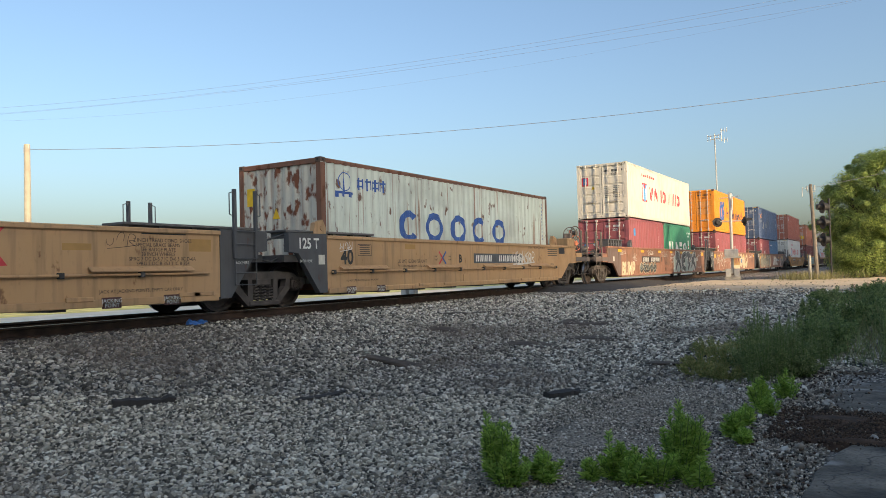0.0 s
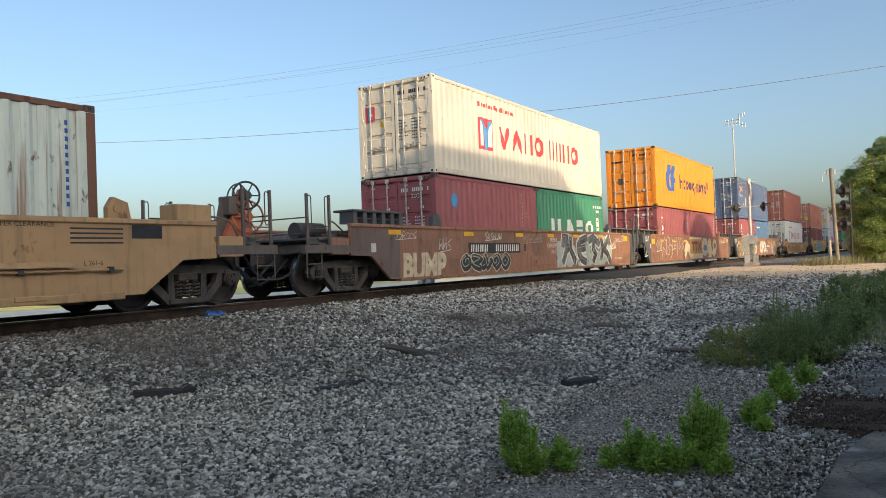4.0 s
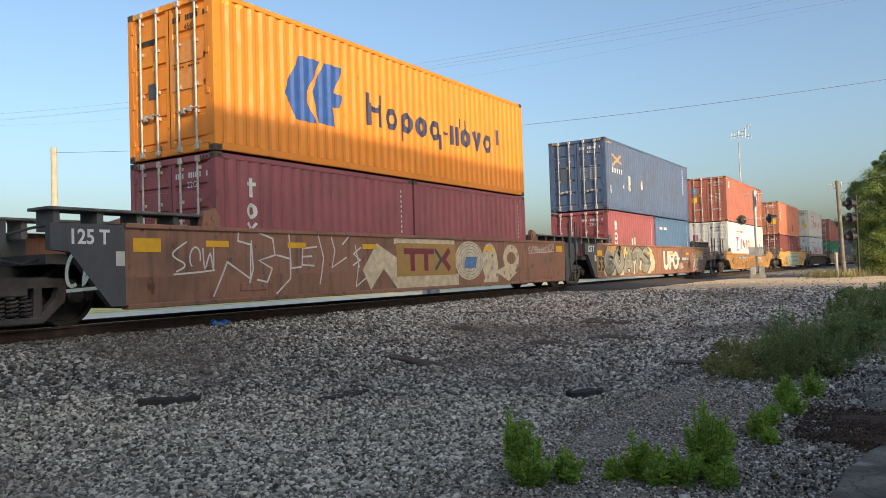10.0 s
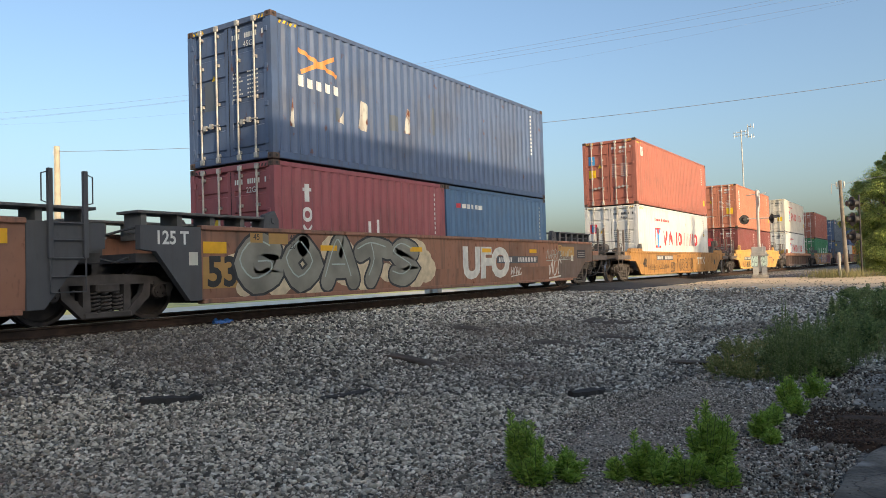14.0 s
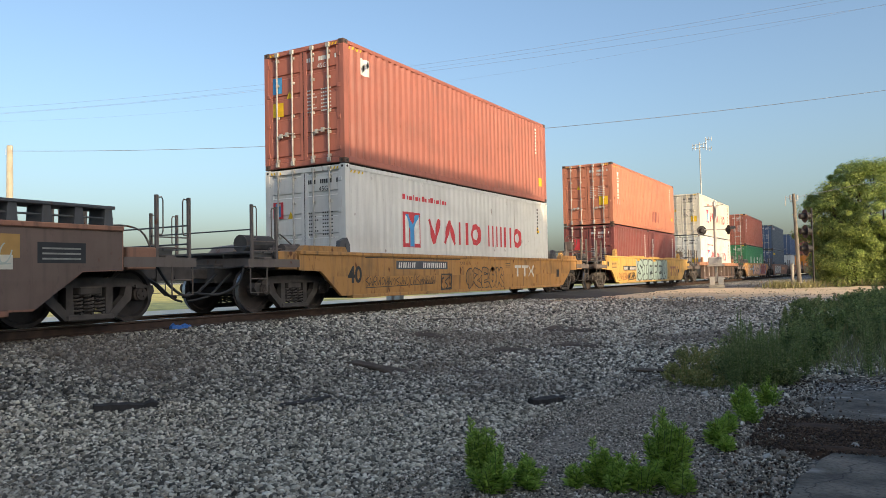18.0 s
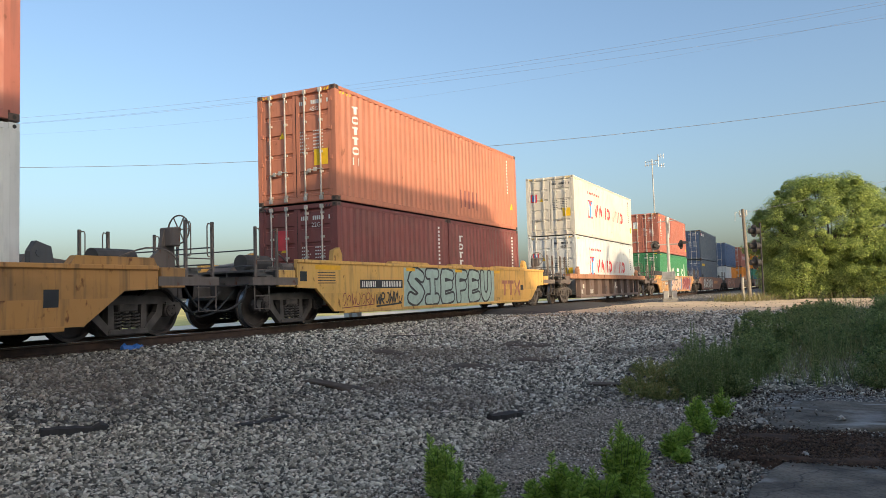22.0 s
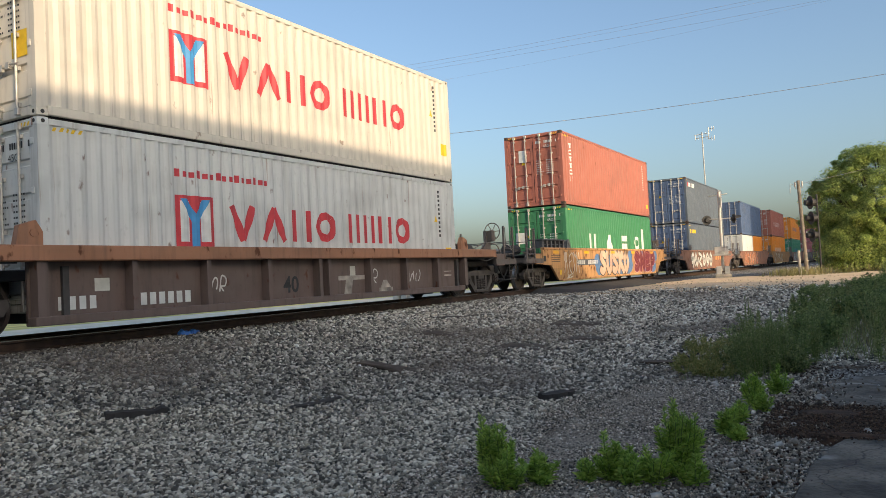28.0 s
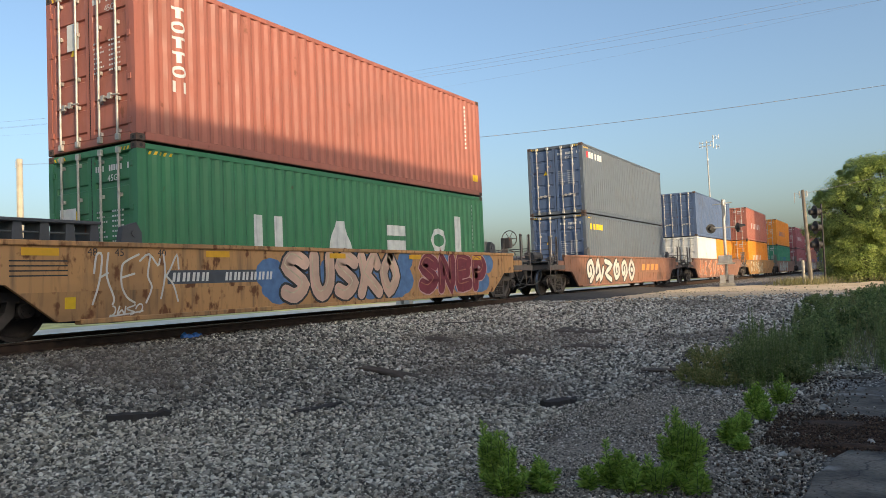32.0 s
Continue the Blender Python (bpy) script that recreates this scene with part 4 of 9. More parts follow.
GLYPH = {
    "h": ([(-0.10, 0.62), (-0.02, 1.0), (0.26, 0.98), (0.20, 0.45), (-0.06, -0.02)], [(0.60, 1.04), (0.58, 0.55), (1.04, 0.10), (1.00, -0.04)], [(0.20, 0.52), (0.62, 0.62)]),
    "e": ([(1.04, 1.02), (0.30, 0.86), (0.12, 0.72), (0.16, 0.36), (0.50, 0.10), (0.98, -0.03)], [(0.16, 0.52), (0.84, 0.60)]),
    "t": ([(-0.12, 0.88), (0.40, 1.03), (0.96, 0.78), (1.06, 0.92)], [(0.48, 0.98), (0.38, 0.55), (0.66, 0.30), (0.40, -0.04)]),
    "k": ([(0.02, 1.02), (0.18, 0.60), (0.02, 0.04)], [(1.02, 0.70), (0.86, 1.02), (0.52, 0.72), (0.22, 0.52)], [(0.30, 0.52), (0.72, 0.34), (1.10, -0.04)]),
    "I": ([(0.50, 1.0), (0.50, 0.0)], [(0.15, 0.98), (0.85, 0.98)], [(0.12, 0.02), (0.88, 0.04)]),
    "F": ([(0.92, 0.95), (0.25, 0.95), (0.20, 0.5), (0.30, 0.0)], [(0.25, 0.5), (0.80, 0.54)]),
    "H": ([(-0.06, 0.72), (0.16, 1.0), (0.22, 0.5), (0.02, 0.0)], [(0.72, 1.0), (0.70, 0.5), (1.02, 0.0)], [(0.22, 0.46), (0.70, 0.60)]),
    "E": ([(0.90, 0.92), (0.20, 0.98), (0.14, 0.5), (0.20, 0.03), (0.95, 0.08)], [(0.2, 0.5), (0.78, 0.56)]),
    "T": ([(-0.04, 0.80), (0.45, 1.0), (1.05, 0.88)], [(0.48, 0.97), (0.58, 0.5), (0.36, 0.0)]),
    "K": ([(0.08, 1.0), (0.24, 0.5), (0.06, 0.0)], [(0.98, 0.80), (0.75, 0.98), (0.30, 0.50)], [(0.30, 0.50), (0.62, 0.30), (1.08, 0.0)]),
    "G": ([(0.90, 0.85), (0.45, 1.0), (0.08, 0.5), (0.40, 0.03), (0.88, 0.2), (0.90, 0.45), (0.55, 0.45)],),
    "O": ([(0.5, 1.0), (0.10, 0.55), (0.45, 0.02), (0.90, 0.45), (0.55, 0.98)],),
    "A": ([(0.05, 0.0), (0.40, 0.95), (0.60, 0.95), (0.95, 0.0)], [(0.28, 0.35), (0.75, 0.35)]),
    "S": ([(0.92, 0.85), (0.45, 1.0), (0.12, 0.75), (0.50, 0.52), (0.88, 0.28), (0.50, 0.02), (0.06, 0.12)],),
    "1": ([(0.50, 0.98), (0.08, 0.60), (0.35, 0.12), (0.85, 0.30), (0.78, 0.75), (0.45, 0.65), (0.50, 0.42)],),
    "2": ([(0.0, 0.45), (0.30, 0.95), (0.62, 0.10), (1.0, 0.60)], [(0.05, 0.10), (0.35, 0.25)]),
    "3": ([(0.50, 1.0), (0.95, 0.55), (0.50, 0.0), (0.05, 0.50), (0.50, 1.0)], [(0.40, 0.50), (0.60, 0.50)]),
    "4": ([(0.05, 0.95), (0.95, 0.75), (0.10, 0.35), (0.90, 0.03)],),
    "5": ([(0.50, 0.02), (0.92, 0.40), (0.65, 0.92), (0.15, 0.70), (0.25, 0.30), (0.55, 0.38), (0.50, 0.60)],),
    "N": ([(0.10, 0.0), (0.16, 1.0), (0.80, 0.05), (0.88, 1.0)],),
    "P": ([(0.20, 0.0), (0.18, 0.98), (0.70, 0.95), (0.88, 0.70), (0.65, 0.45), (0.22, 0.45)],),
    "U": ([(0.12, 1.0), (0.15, 0.3), (0.5, 0.02), (0.85, 0.3), (0.88, 1.0)],),
}


def letters(car, y0, y1, z0, z1, word, fill, edge, w=0.26, line=0.05, sheen=None, label="painted tag", lean=0.0, angular=False):
    """Fat sprayed shapes with an outline, each drawn from a few strokes."""
    cell = (y1 - y0) / len(word)
    under, over, thin = [], [], []
    for k, ch in enumerate(word):
        for sk in GLYPH[ch]:
            pts = [(y0 + cell * (k + 0.10 + 0.80 * u + lean * (v - 0.5)), z0 + w * 0.55 + (z1 - z0 - w * 1.1) * v) for u, v in sk]
            pts = curve(pts, 3) if len(pts) > 2 and not angular else pts
            under += ribbon(pts, w + 2 * line, not angular)
            over += ribbon(pts, w, not angular)
            thin += ribbon([(a - w * 0.22, b + w * 0.2) for a, b in pts], 0.03, False)
    flat_marks(car, under, edge, "tag_outline", x=1.458)
    flat_marks(car, over, fill, "tag_fill", label, x=1.4615)
    if sheen:
        flat_marks(car, thin, sheen, "tag_sheen", x=1.4650)


def cloud(car, y0, y1, z0, z1, n, mat, seed, r0=0.14, r1=0.34):
    """A sprayed ground of overlapping rounds."""
    R = random.Random(seed)
    blobs = []
    for k in range(n):
        cy, cz, r = R.uniform(y0, y1), R.uniform(z0, z1), R.uniform(r0, r1)
        blobs.append([(cy + r * 1.3 * math.cos(a), min(1.44, max(0.28, cz + r * math.sin(a)))) for a in [math.pi * q / 6 for q in range(12)]])
    flat_marks(car, blobs, mat, "tag_cloud", x=1.4540)


def number_plate_bars(car, y0, y1, z0, z1, plate, ink, groups=(4, 6)):
    """The car's mark as plain bars on its painted panel."""
    if plate:
        flat_marks(car, [rect(y0, y1, z0, z1)], plate, "mark_panel", x=1.4555)
    h = (z1 - z0) * 0.66
    zz = (z0 + z1) / 2 - h / 2
    n = sum(groups) + 1.6
    cw = (y1 - y0) * 0.94 / n
    y = y0 + (y1 - y0) * 0.03
    bars = []
    for g in groups:
        for k in range(g):
            bars += [rect(y + 0.08 * cw, y + 0.36 * cw, zz, zz + h, 0.12 * cw), rect(y + 0.52 * cw, y + 0.80 * cw, zz, zz + h, 0.12 * cw)]
            y += cw
        y += 1.6 * cw
    flat_marks(car, bars, ink, "car_mark", x=1.4585)


def reflectors(car, ys, z, w=0.62, h=0.11):
    for y in ys:
        flat_marks(car, [rect(y - w / 2, y + w / 2, z - h / 2, z + h / 2)], REFLECTOR, "reflector", "amber reflective strip", x=1.4665)


# ---- the train, from the first car to the last in sight ----
TAN = paint("tan_car_paint", (0.50, 0.305, 0.150), 0.18, 0.5, 0.55)
BROWN = paint("brown_car_paint", (0.318, 0.148, 0.092), 0.34, 0.8, 0.6)
YELLOW = paint("yellow_car_paint", (0.72, 0.41, 0.115), 0.34, 0.6, 0.55)
OCHRE_WORN = paint("rust_stained_ochre_paint", (0.56, 0.29, 0.115), 0.75, 0.8, 0.65, (0.17, 0.065, 0.024))
OCHRE = paint("ochre_car_paint", (0.47, 0.232, 0.070), 0.45, 0.8, 0.6)
DARKBROWN = paint("dark_brown_car_paint", (0.165, 0.114, 0.096), 0.3, 0.6, 0.65)
RUSTY = paint("rusty_brown_paint", (0.414, 0.190, 0.103), 0.5, 0.5, 0.7)
C_WHITE = paint("white_container_paint", (0.70, 0.69, 0.655), 0.10, 0.25, 0.45, streak=0.35)
# white paint tinted cream: the low sun's warmth is put into the colour
C_SUNLIT = paint("sunlit_white_paint", (0.70, 0.635, 0.53), 0.10, 0.25, 0.5, streak=0.35)
C_STAINED = paint("stained_white_paint", (0.66, 0.665, 0.635), 0.25, 0.35, 0.5, streak=0.9)
C_OLDWHITE = paint("stained_grey_white_paint", (0.62, 0.69, 0.62), 0.42, 0.45, 0.5, streak=1.5)
C_RUSTEND = paint("rust_eaten_white_paint", (0.56, 0.55, 0.48), 1.1, 0.85, 0.6, (0.17, 0.055, 0.025), (0.20, 0.075, 0.035))
C_RUSTPOST = paint("rust_brown_post_paint", (0.20, 0.085, 0.05), 0.8, 0.5, 0.65)
C_MAROON = paint("maroon_paint", (0.330, 0.088, 0.098), 0.10, 0.4, 0.5)
C_DRED = paint("dark_red_paint", (0.225, 0.060, 0.052), 0.10, 0.4, 0.5)
C_RED = paint("brick_red_paint", (0.425, 0.138, 0.094), 0.10, 0.32, 0.5)
C_REDB = paint("rust_red_paint", (0.552, 0.198, 0.114), 0.08, 0.32, 0.5)
C_GREEN = paint("dark_green_paint", (0.038, 0.245, 0.138), 0.10, 0.28, 0.45)
C_GREEN2 = paint("bright_green_paint", (0.039, 0.220, 0.094), 0.06, 0.22, 0.45)
C_ORANGE = paint("orange_paint", (0.851, 0.276, 0.021), 0.06, 0.18, 0.45)
C_BLUE = paint("navy_blue_paint", (0.080, 0.128, 0.230), 0.24, 0.45, 0.5)
C_BLUE2 = paint("steel_blue_paint", (0.07, 0.155, 0.28), 0.10, 0.28, 0.5)
C_GREYBLUE = paint("grey_blue_paint", (0.100, 0.125, 0.155), 0.10, 0.30, 0.5)

CASTING = paint("rust_dark_casting", (0.105, 0.062, 0.045), 0.5, 0.5, 0.65)

CARS, BOXES = {}, {}
LATE = 0.35
CARS["lead"] = well_car(-8.9, 10.8, "joint", "joint", TAN, "empty tan well car with stencilled notices", owns=(True, False), low=0.30, top=1.43, fold_in=False)
CARS["first"] = well_car(10.8, 26.35, "joint", "end", TAN, "tan well car with a white container in its well", low=0.30, top=1.43, fold_in=False, brake="right", well=(12.4, 24.6))
CARS["second"] = well_car(30.6, 50.2, "end", "joint", BROWN, "brown well car covered with painted tags", well=(34.09, 46.28), owns=(True, False), rust=DARK_PLATE)
CARS["third"] = well_car(50.2, 69.75, "joint", "joint", BROWN, "brown well car with white line tags", well=(53.64, 65.83), owns=(True, False))
CARS["fourth"] = well_car(69.75, 88.4, "joint", "end", BROWN, "brown well car with a row of green and white tags", well=(73.16, 85.35), rust=DARK_PLATE)
CARS["fifth"] = well_car(92.8 + LATE, 108.65 + LATE, "end", "end", OCHRE, "ochre yellow well car with scribbled tags", top=1.20, brake="right", well=(94.39 + LATE, 106.58 + LATE), rust=DARK_PLATE)
CARS["sixth"] = well_car(113.1 + LATE, 128.75 + LATE, "end", "end", YELLOW, "yellow well car with a large pale green tag", top=1.42, brake="right", well=(114.71 + LATE, 126.9 + LATE), rust=YELLOW)
CARS["seventh"] = well_car(133.05 + LATE, 148.6 + LATE, "end", "end", DARKBROWN, "dark brown ribbed well car with a rusty top chord", ribbed=True, top=1.33, brake="right", well=(134.63 + LATE, 146.82 + LATE), rust=RUSTY)
CARS["eighth"] = well_car(152.9 + LATE, 169.0 + LATE, "end", "end", OCHRE_WORN, "rust-stained ochre well car with cream and red lettered tags", top=1.40, brake="right", well=(155.59 + LATE, 167.78 + LATE), rust=DARK_PLATE)
CARS["ninth"] = well_car(174.0 + LATE, 190.2 + LATE, "end", "end", BROWN, "brown well car with pale tags", top=1.40, well=(176.8 + LATE, 189.0 + LATE), rust=DARK_PLATE)


def stack(key, y, z0, lower, upper):
    """lower, upper: lists of (length, height, paint, label, doors' paint); a list of two short boxes fills the well."""
    out = []
    yy, hmax = y, 0
    for L, H, m, lab, *more in lower:
        out.append(container(yy, z0, L, H, m, lab, **(more[0] if more else {})))
        yy += L + 0.076 if L < 10 else L
        hmax = max(hmax, H)
    for L, H, m, lab, *more in upper:
        out.append(container(y, z0 + hmax + 0.02, L, H, m, lab, **(more[0] if more else {})))
    BOXES[key] = out
    ROLLERS.extend(out)
    return out


L40, L20, HC, STD = 12.192, 6.058, 2.896, 2.591
stack("co", 12.4, 0.30, [(L40, HC, C_OLDWHITE, "stained grey-white container with blue lettering and a rusted door end", {"door_mat": C_RUSTEND, "frame_mat": C_RUSTPOST, "doors": False})], [])
stack("y1", 34.09, 0.35, [(L20, STD, C_MAROON, "maroon short container with round blue stickers"), (L20, STD, C_GREEN, "dark green short container with white lettering")],
      [(L40, STD, C_SUNLIT, "cream container with red lettering, shaded below")])
stack("hl", 53.64, 0.32, [(L20, STD, C_MAROON, "maroon short container with white lettering"), (L20, STD, C_MAROON, "plain maroon short container")],
      [(L40, HC, C_ORANGE, "orange high container with a blue emblem")])
stack("bl", 73.16, 0.31, [(L20, STD, C_MAROON, "maroon short container with white upright lettering"), (L20, STD, C_BLUE2, "blue short container with a small white mark")],
      [(L40, HC, C_BLUE, "navy blue high container with scuffed sides")])
stack("rd", 94.39 + LATE, 0.42, [(L40, HC, C_WHITE, "white high container with red lettering")], [(L40, HC, C_RED, "brick red high container with rusty doors")])
stack("tr", 114.71 + LATE, 0.37, [(L20, STD, C_DRED, "dark red short container with a red door plate"), (L20, STD, C_DRED, "dark red short container with white letters")],
      [(L40, HC, C_REDB, "rust red high container with white upright lettering")])
stack("ym", 134.63 + LATE, 0.36, [(L40, HC, C_STAINED, "white high container with red lettering and rust stains")], [(L40, HC, C_SUNLIT, "cream high container with red lettering")])
stack("t2", 155.59 + LATE, 0.25, [(L40, HC, C_GREEN2, "green high container with large white letters")], [(L40, HC, C_RED, "brick red high container with white upright lettering")])
stack("gb", 176.8 + LATE, 0.30, [(L40, HC, C_GREYBLUE, "grey-blue high container with yellow lettering", {"door_mat": C_BLUE})], [(L40, HC, C_GREYBLUE, "grey-blue high container with faded sides", {"door_mat": C_BLUE})])
far = [(BROWN, C_WHITE, C_BLUE), (OCHRE, C_ORANGE, C_RED), (BROWN, C_GREEN, C_ORANGE), (DARKBROWN, C_MAROON, C_MAROON), (BROWN, C_RED, C_RED), (DARKBROWN, C_BLUE2, C_GREYBLUE), (BROWN, C_MAROON, C_WHITE)]
for i, (cm, lo_m, up_m) in enumerate(far):
    yb = 197.6 + LATE + 20.4 * i
    CARS["far%d" % i] = well_car(yb - 2.4, yb + 14.2, "end", "end", cm, "distant well car far down the line", top=1.42)
    low = [(L40, HC, lo_m, "lower container on a distant car")] if i else [(L20, STD, C_WHITE, "white short container on a distant car"), (L20, STD, C_ORANGE, "orange short container on a distant car")]
    stack("far%d" % i, yb, 0.33, low, [(L40, HC, up_m, "upper container on a distant car")])


# ---- lettering and tags on the train ----
TAG_WHITE = plain("tag_white", (0.66, 0.64, 0.58), 0.6, var=0.15)
TAG_PALE = plain("tag_pale_green", (0.40, 0.46, 0.42), 0.6, var=0.15)
TAG_GREY = plain("tag_grey", (0.26, 0.265, 0.245), 0.6, var=0.25)
TAG_BLACK = plain("tag_black", (0.04, 0.04, 0.042), 0.6)
TAG_OLIVE = plain("tag_olive_grey", (0.235, 0.225, 0.185), 0.6, 0, 0.3, 1.8)
TAG_SOOT = plain("tag_charcoal", (0.085, 0.087, 0.085), 0.6, 0, 0.85, 1.6)
TAG_CREAM = plain("tag_cream", (0.64, 0.52, 0.35), 0.6, var=0.2)
TAG_FLESH = plain("tag_flesh_pink", (0.66, 0.43, 0.32), 0.6, 0, 0.3, 1.2)
TAG_PINK = plain("tag_pink", (0.60, 0.36, 0.33), 0.6, var=0.2)
TAG_RED = plain("tag_dark_red", (0.22, 0.035, 0.05), 0.6, var=0.2)
TAG_BLUE = plain("tag_blue", (0.10, 0.20, 0.38), 0.6, var=0.2)
TAG_MINT = plain("tag_mint", (0.36, 0.47, 0.43), 0.6, var=0.15)
TAG_ROSE = plain("faded_red_marking", (0.40, 0.155, 0.105), 0.6, var=0.3)
TAG_ORANGE = plain("tag_orange", (0.62, 0.18, 0.05), 0.6, var=0.2)
PANEL_GREY = plain("mark_panel_grey", (0.075, 0.085, 0.10), 0.6, var=0.2)
PANEL_DARK = plain("mark_panel_dark", (0.022, 0.024, 0.028), 0.6, var=0.2)
TAG_WORN = plain("worn_white_marking", (0.40, 0.355, 0.30), 0.6, 0, 0.6, 3.0)
FRESH_TAN = plain("repainted_patch", (0.42, 0.24, 0.075), 0.55, var=0.08)
PLACARD = plain("placard_brown", (0.09, 0.035, 0.03), 0.6)


def pipe_run(car, y0, y1, z, mat, covers):
    """A brake pipe along the side with clamps and sloped covers."""
    bm = bmesh.new()
    cyl(bm, (1.50, y0, z), (1.50, y1, z), 0.022, 8)
    part("brake_pipe", bm, mat, car)
    k = y0 + 0.1
    while k < y1:
        bm = bmesh.new()
        box(bm, 1.45, 1.535, k - 0.04, k + 0.04, z - 0.045, z + 0.045, bev=0.008)
        part("pipe_clamp", bm, BLACK_STEEL, car)
        k += 1.35
    for a, b in covers:
        bm = bmesh.new()
        for w in ([(1.452, z + 0.13), (1.56, z + 0.06), (1.56, z + 0.045), (1.452, z + 0.10)],):
            va = [bm.verts.new((x, a, q)) for x, q in w]
            vb = [bm.verts.new((x, b, q)) for x, q in w]
            bm.faces.new(va)
            bm.faces.new(vb[::-1])
            for i in range(4):
                bm.faces.new((va[i], vb[i], vb[(i + 1) % 4], va[(i + 1) % 4]))
        bmesh.ops.recalc_face_normals(bm, faces=bm.faces[:])
        part("pipe_cover", bm, mat, car)


def jacking_plates(car, spots, z=0.30):
    for y in spots:
        bm = bmesh.new()
        box(bm, 1.455, 1.475, y - 0.17, y + 0.17, z - 0.085, z + 0.085, bev=0.01)
        part("jacking_plate", bm, PLACARD, car, "brown jacking point placard")
        stencil(car, "JACKING", 0.085, LETTER_WHITE, y, z + 0.03, x=1.479, fold_in=False)
        stencil(car, "POINT", 0.085, LETTER_WHITE, y, z - 0.04, x=1.479, fold_in=False)


def tabs(car, ys, z, mat):
    for y in ys:
        bm = bmesh.new()
        box(bm, 1.448, 1.492, y - 0.22, y + 0.22, z - 0.035, z + 0.035, bev=0.008)
        part("sill_tab", bm, mat, car)


# empty tan car
c = CARS["lead"]
pipe_run(c, 3.0, 17.95, 0.725, TAN, ((15.7, 17.6), (12.2, 14.0), (8.6, 10.4)))
jacking_plates(c, (16.08, 17.2))
tabs(c, (15.55, 17.55, 17.85, 13.5, 11.4), 0.37, TAN)
for k, line in enumerate(("2 INCH TREAD COND. SHOES", "SPECIAL BRAKE BEAMS", "SEE BADGE PLATE", "38 INCH WHEELS", "SPRG 7 OC D-5 7 IC D-6 5 IIC D-6A", "SPRG 2 OC B-353 2 IC B-354")):
    stencil(c, line, 0.085, LETTER_BLACK, 17.05 - 0.10 * (k in (1, 2, 3)), 1.27 - 0.075 * k, fold_in=False)
stencil(c, "JACK AT JACKING POINTS, EMPTY CAR ONLY", 0.075, LETTER_BLACK, 16.65, 0.47, fold_in=False)
flat_marks(c, [rect(16.63, 17.5, 1.41, 1.43), rect(16.63, 17.5, 1.37, 1.39)], LETTER_BLACK, "notice_block", fold_in=False)
flat_marks(c, [rect(15.3, 15.76, 1.10, 1.20)], FRESH_TAN, "repainted_patch", fold_in=False)
flat_marks(c, [rect(17.56, 18.04, 1.10, 1.31)], FRESH_TAN, "repainted_patch", fold_in=False)
scrawl(c, 16.0, 16.55, 1.15, 1.43, LETTER_BLACK, 31, 0.008, 18)
flat_marks(c, [[(14.2, 1.46), (14.52, 1.44), (14.3, 1.18), (14.52, 0.88), (14.2, 0.86), (13.9, 1.18)]], LETTER_RED, "emblem", fold_in=False)
stencil(c, "JACK HERE", 0.07, LETTER_WHITE, 18.75, 0.90, x=1.474, fold_in=False)

c = CARS["first"]
stencil(c, "125 T", 0.30, LETTER_WHITE, 0.88, 1.28, x=1.474, bold=0.008, width=0.9, fold_in=False)
stencil(c, "JACK HERE", 0.075, LETTER_WHITE, 0.80, 0.93, x=1.474, fold_in=False)
flat_marks(c, [rect(1.18, 1.38, 0.86, 1.06)], CARD, "inspection_card", x=1.473, fold_in=False)
stencil(c, "40", 0.44, LETTER_BLACK, 2.15, 1.0, bold=0.012, fold_in=False)
flat_marks(c, [stroke(2.54, 1.05, 3.04, 1.05, 0.012), stroke(2.54, 1.30, 3.04, 1.30, 0.012), stroke(2.54, 1.05, 2.54, 1.30, 0.012), stroke(3.04, 1.05, 3.04, 1.30, 0.012)] + [rect(2.60, 2.98, 1.09 + 0.045 * k, 1.105 + 0.045 * k) for k in range(5)], LETTER_BLACK, "notice_box", fold_in=False)
scrawl(c, 1.9, 2.35, 1.16, 1.36, LETTER_WHITE, 33, 0.014, 12)
stencil(c, "LD LMT 123,200 PER UNIT", 0.115, LETTER_BLACK, 4.75, 0.92, fold_in=False)
stencil(c, "20 FT CONTAINER LIMIT 61,500 EACH", 0.075, LETTER_BLACK, 4.75, 0.80, fold_in=False)
stencil(c, "DO NOT LIFT LOADED CAR AT THIS POINT", 0.06, LETTER_BLACK, 2.7, 0.50, fold_in=False)
flat_marks(c, [rect(4.42, 4.88, 1.22, 1.34)], FRESH_TAN, "repainted_patch", fold_in=False)
flat_marks(c, ribbon([(6.02, 1.16), (6.18, 1.01), (6.02, 0.86)], 0.05), LETTER_RED, "slogan_cross", fold_in=False)
flat_marks(c, ribbon([(6.34, 1.16), (6.18, 1.01), (6.34, 0.86)], 0.05), LETTER_BLUE, "slogan_cross", x=1.460, fold_in=False)
stencil(c, "next\nload", 0.085, LETTER_BLACK, 5.85, 1.01, fold_in=False)
stencil(c, "any\nroad", 0.085, LETTER_BLACK, 6.55, 1.01, fold_in=False)
stencil(c, "B", 0.30, LETTER_BLACK, 7.13, 0.98, bold=0.01, fold_in=False)
number_plate_bars(c, 7.90, 11.1, 0.86, 1.14, PANEL_GREY, LETTER_WHITE)
scrawl(c, 10.4, 12.1, 0.84, 1.28, TAG_WHITE, 35, 0.035, 16)
scrawl(c, 10.7, 11.8, 0.82, 1.2, TAG_WHITE, 36, 0.03, 10)
pipe_run(c, 1.55, 14.0, 0.70, TAN, ((1.88, 3.62), (5.39, 7.08), (8.44, 10.2), (11.6, 13.2)))
jacking_plates(c, (2.26, 3.38), 0.29)
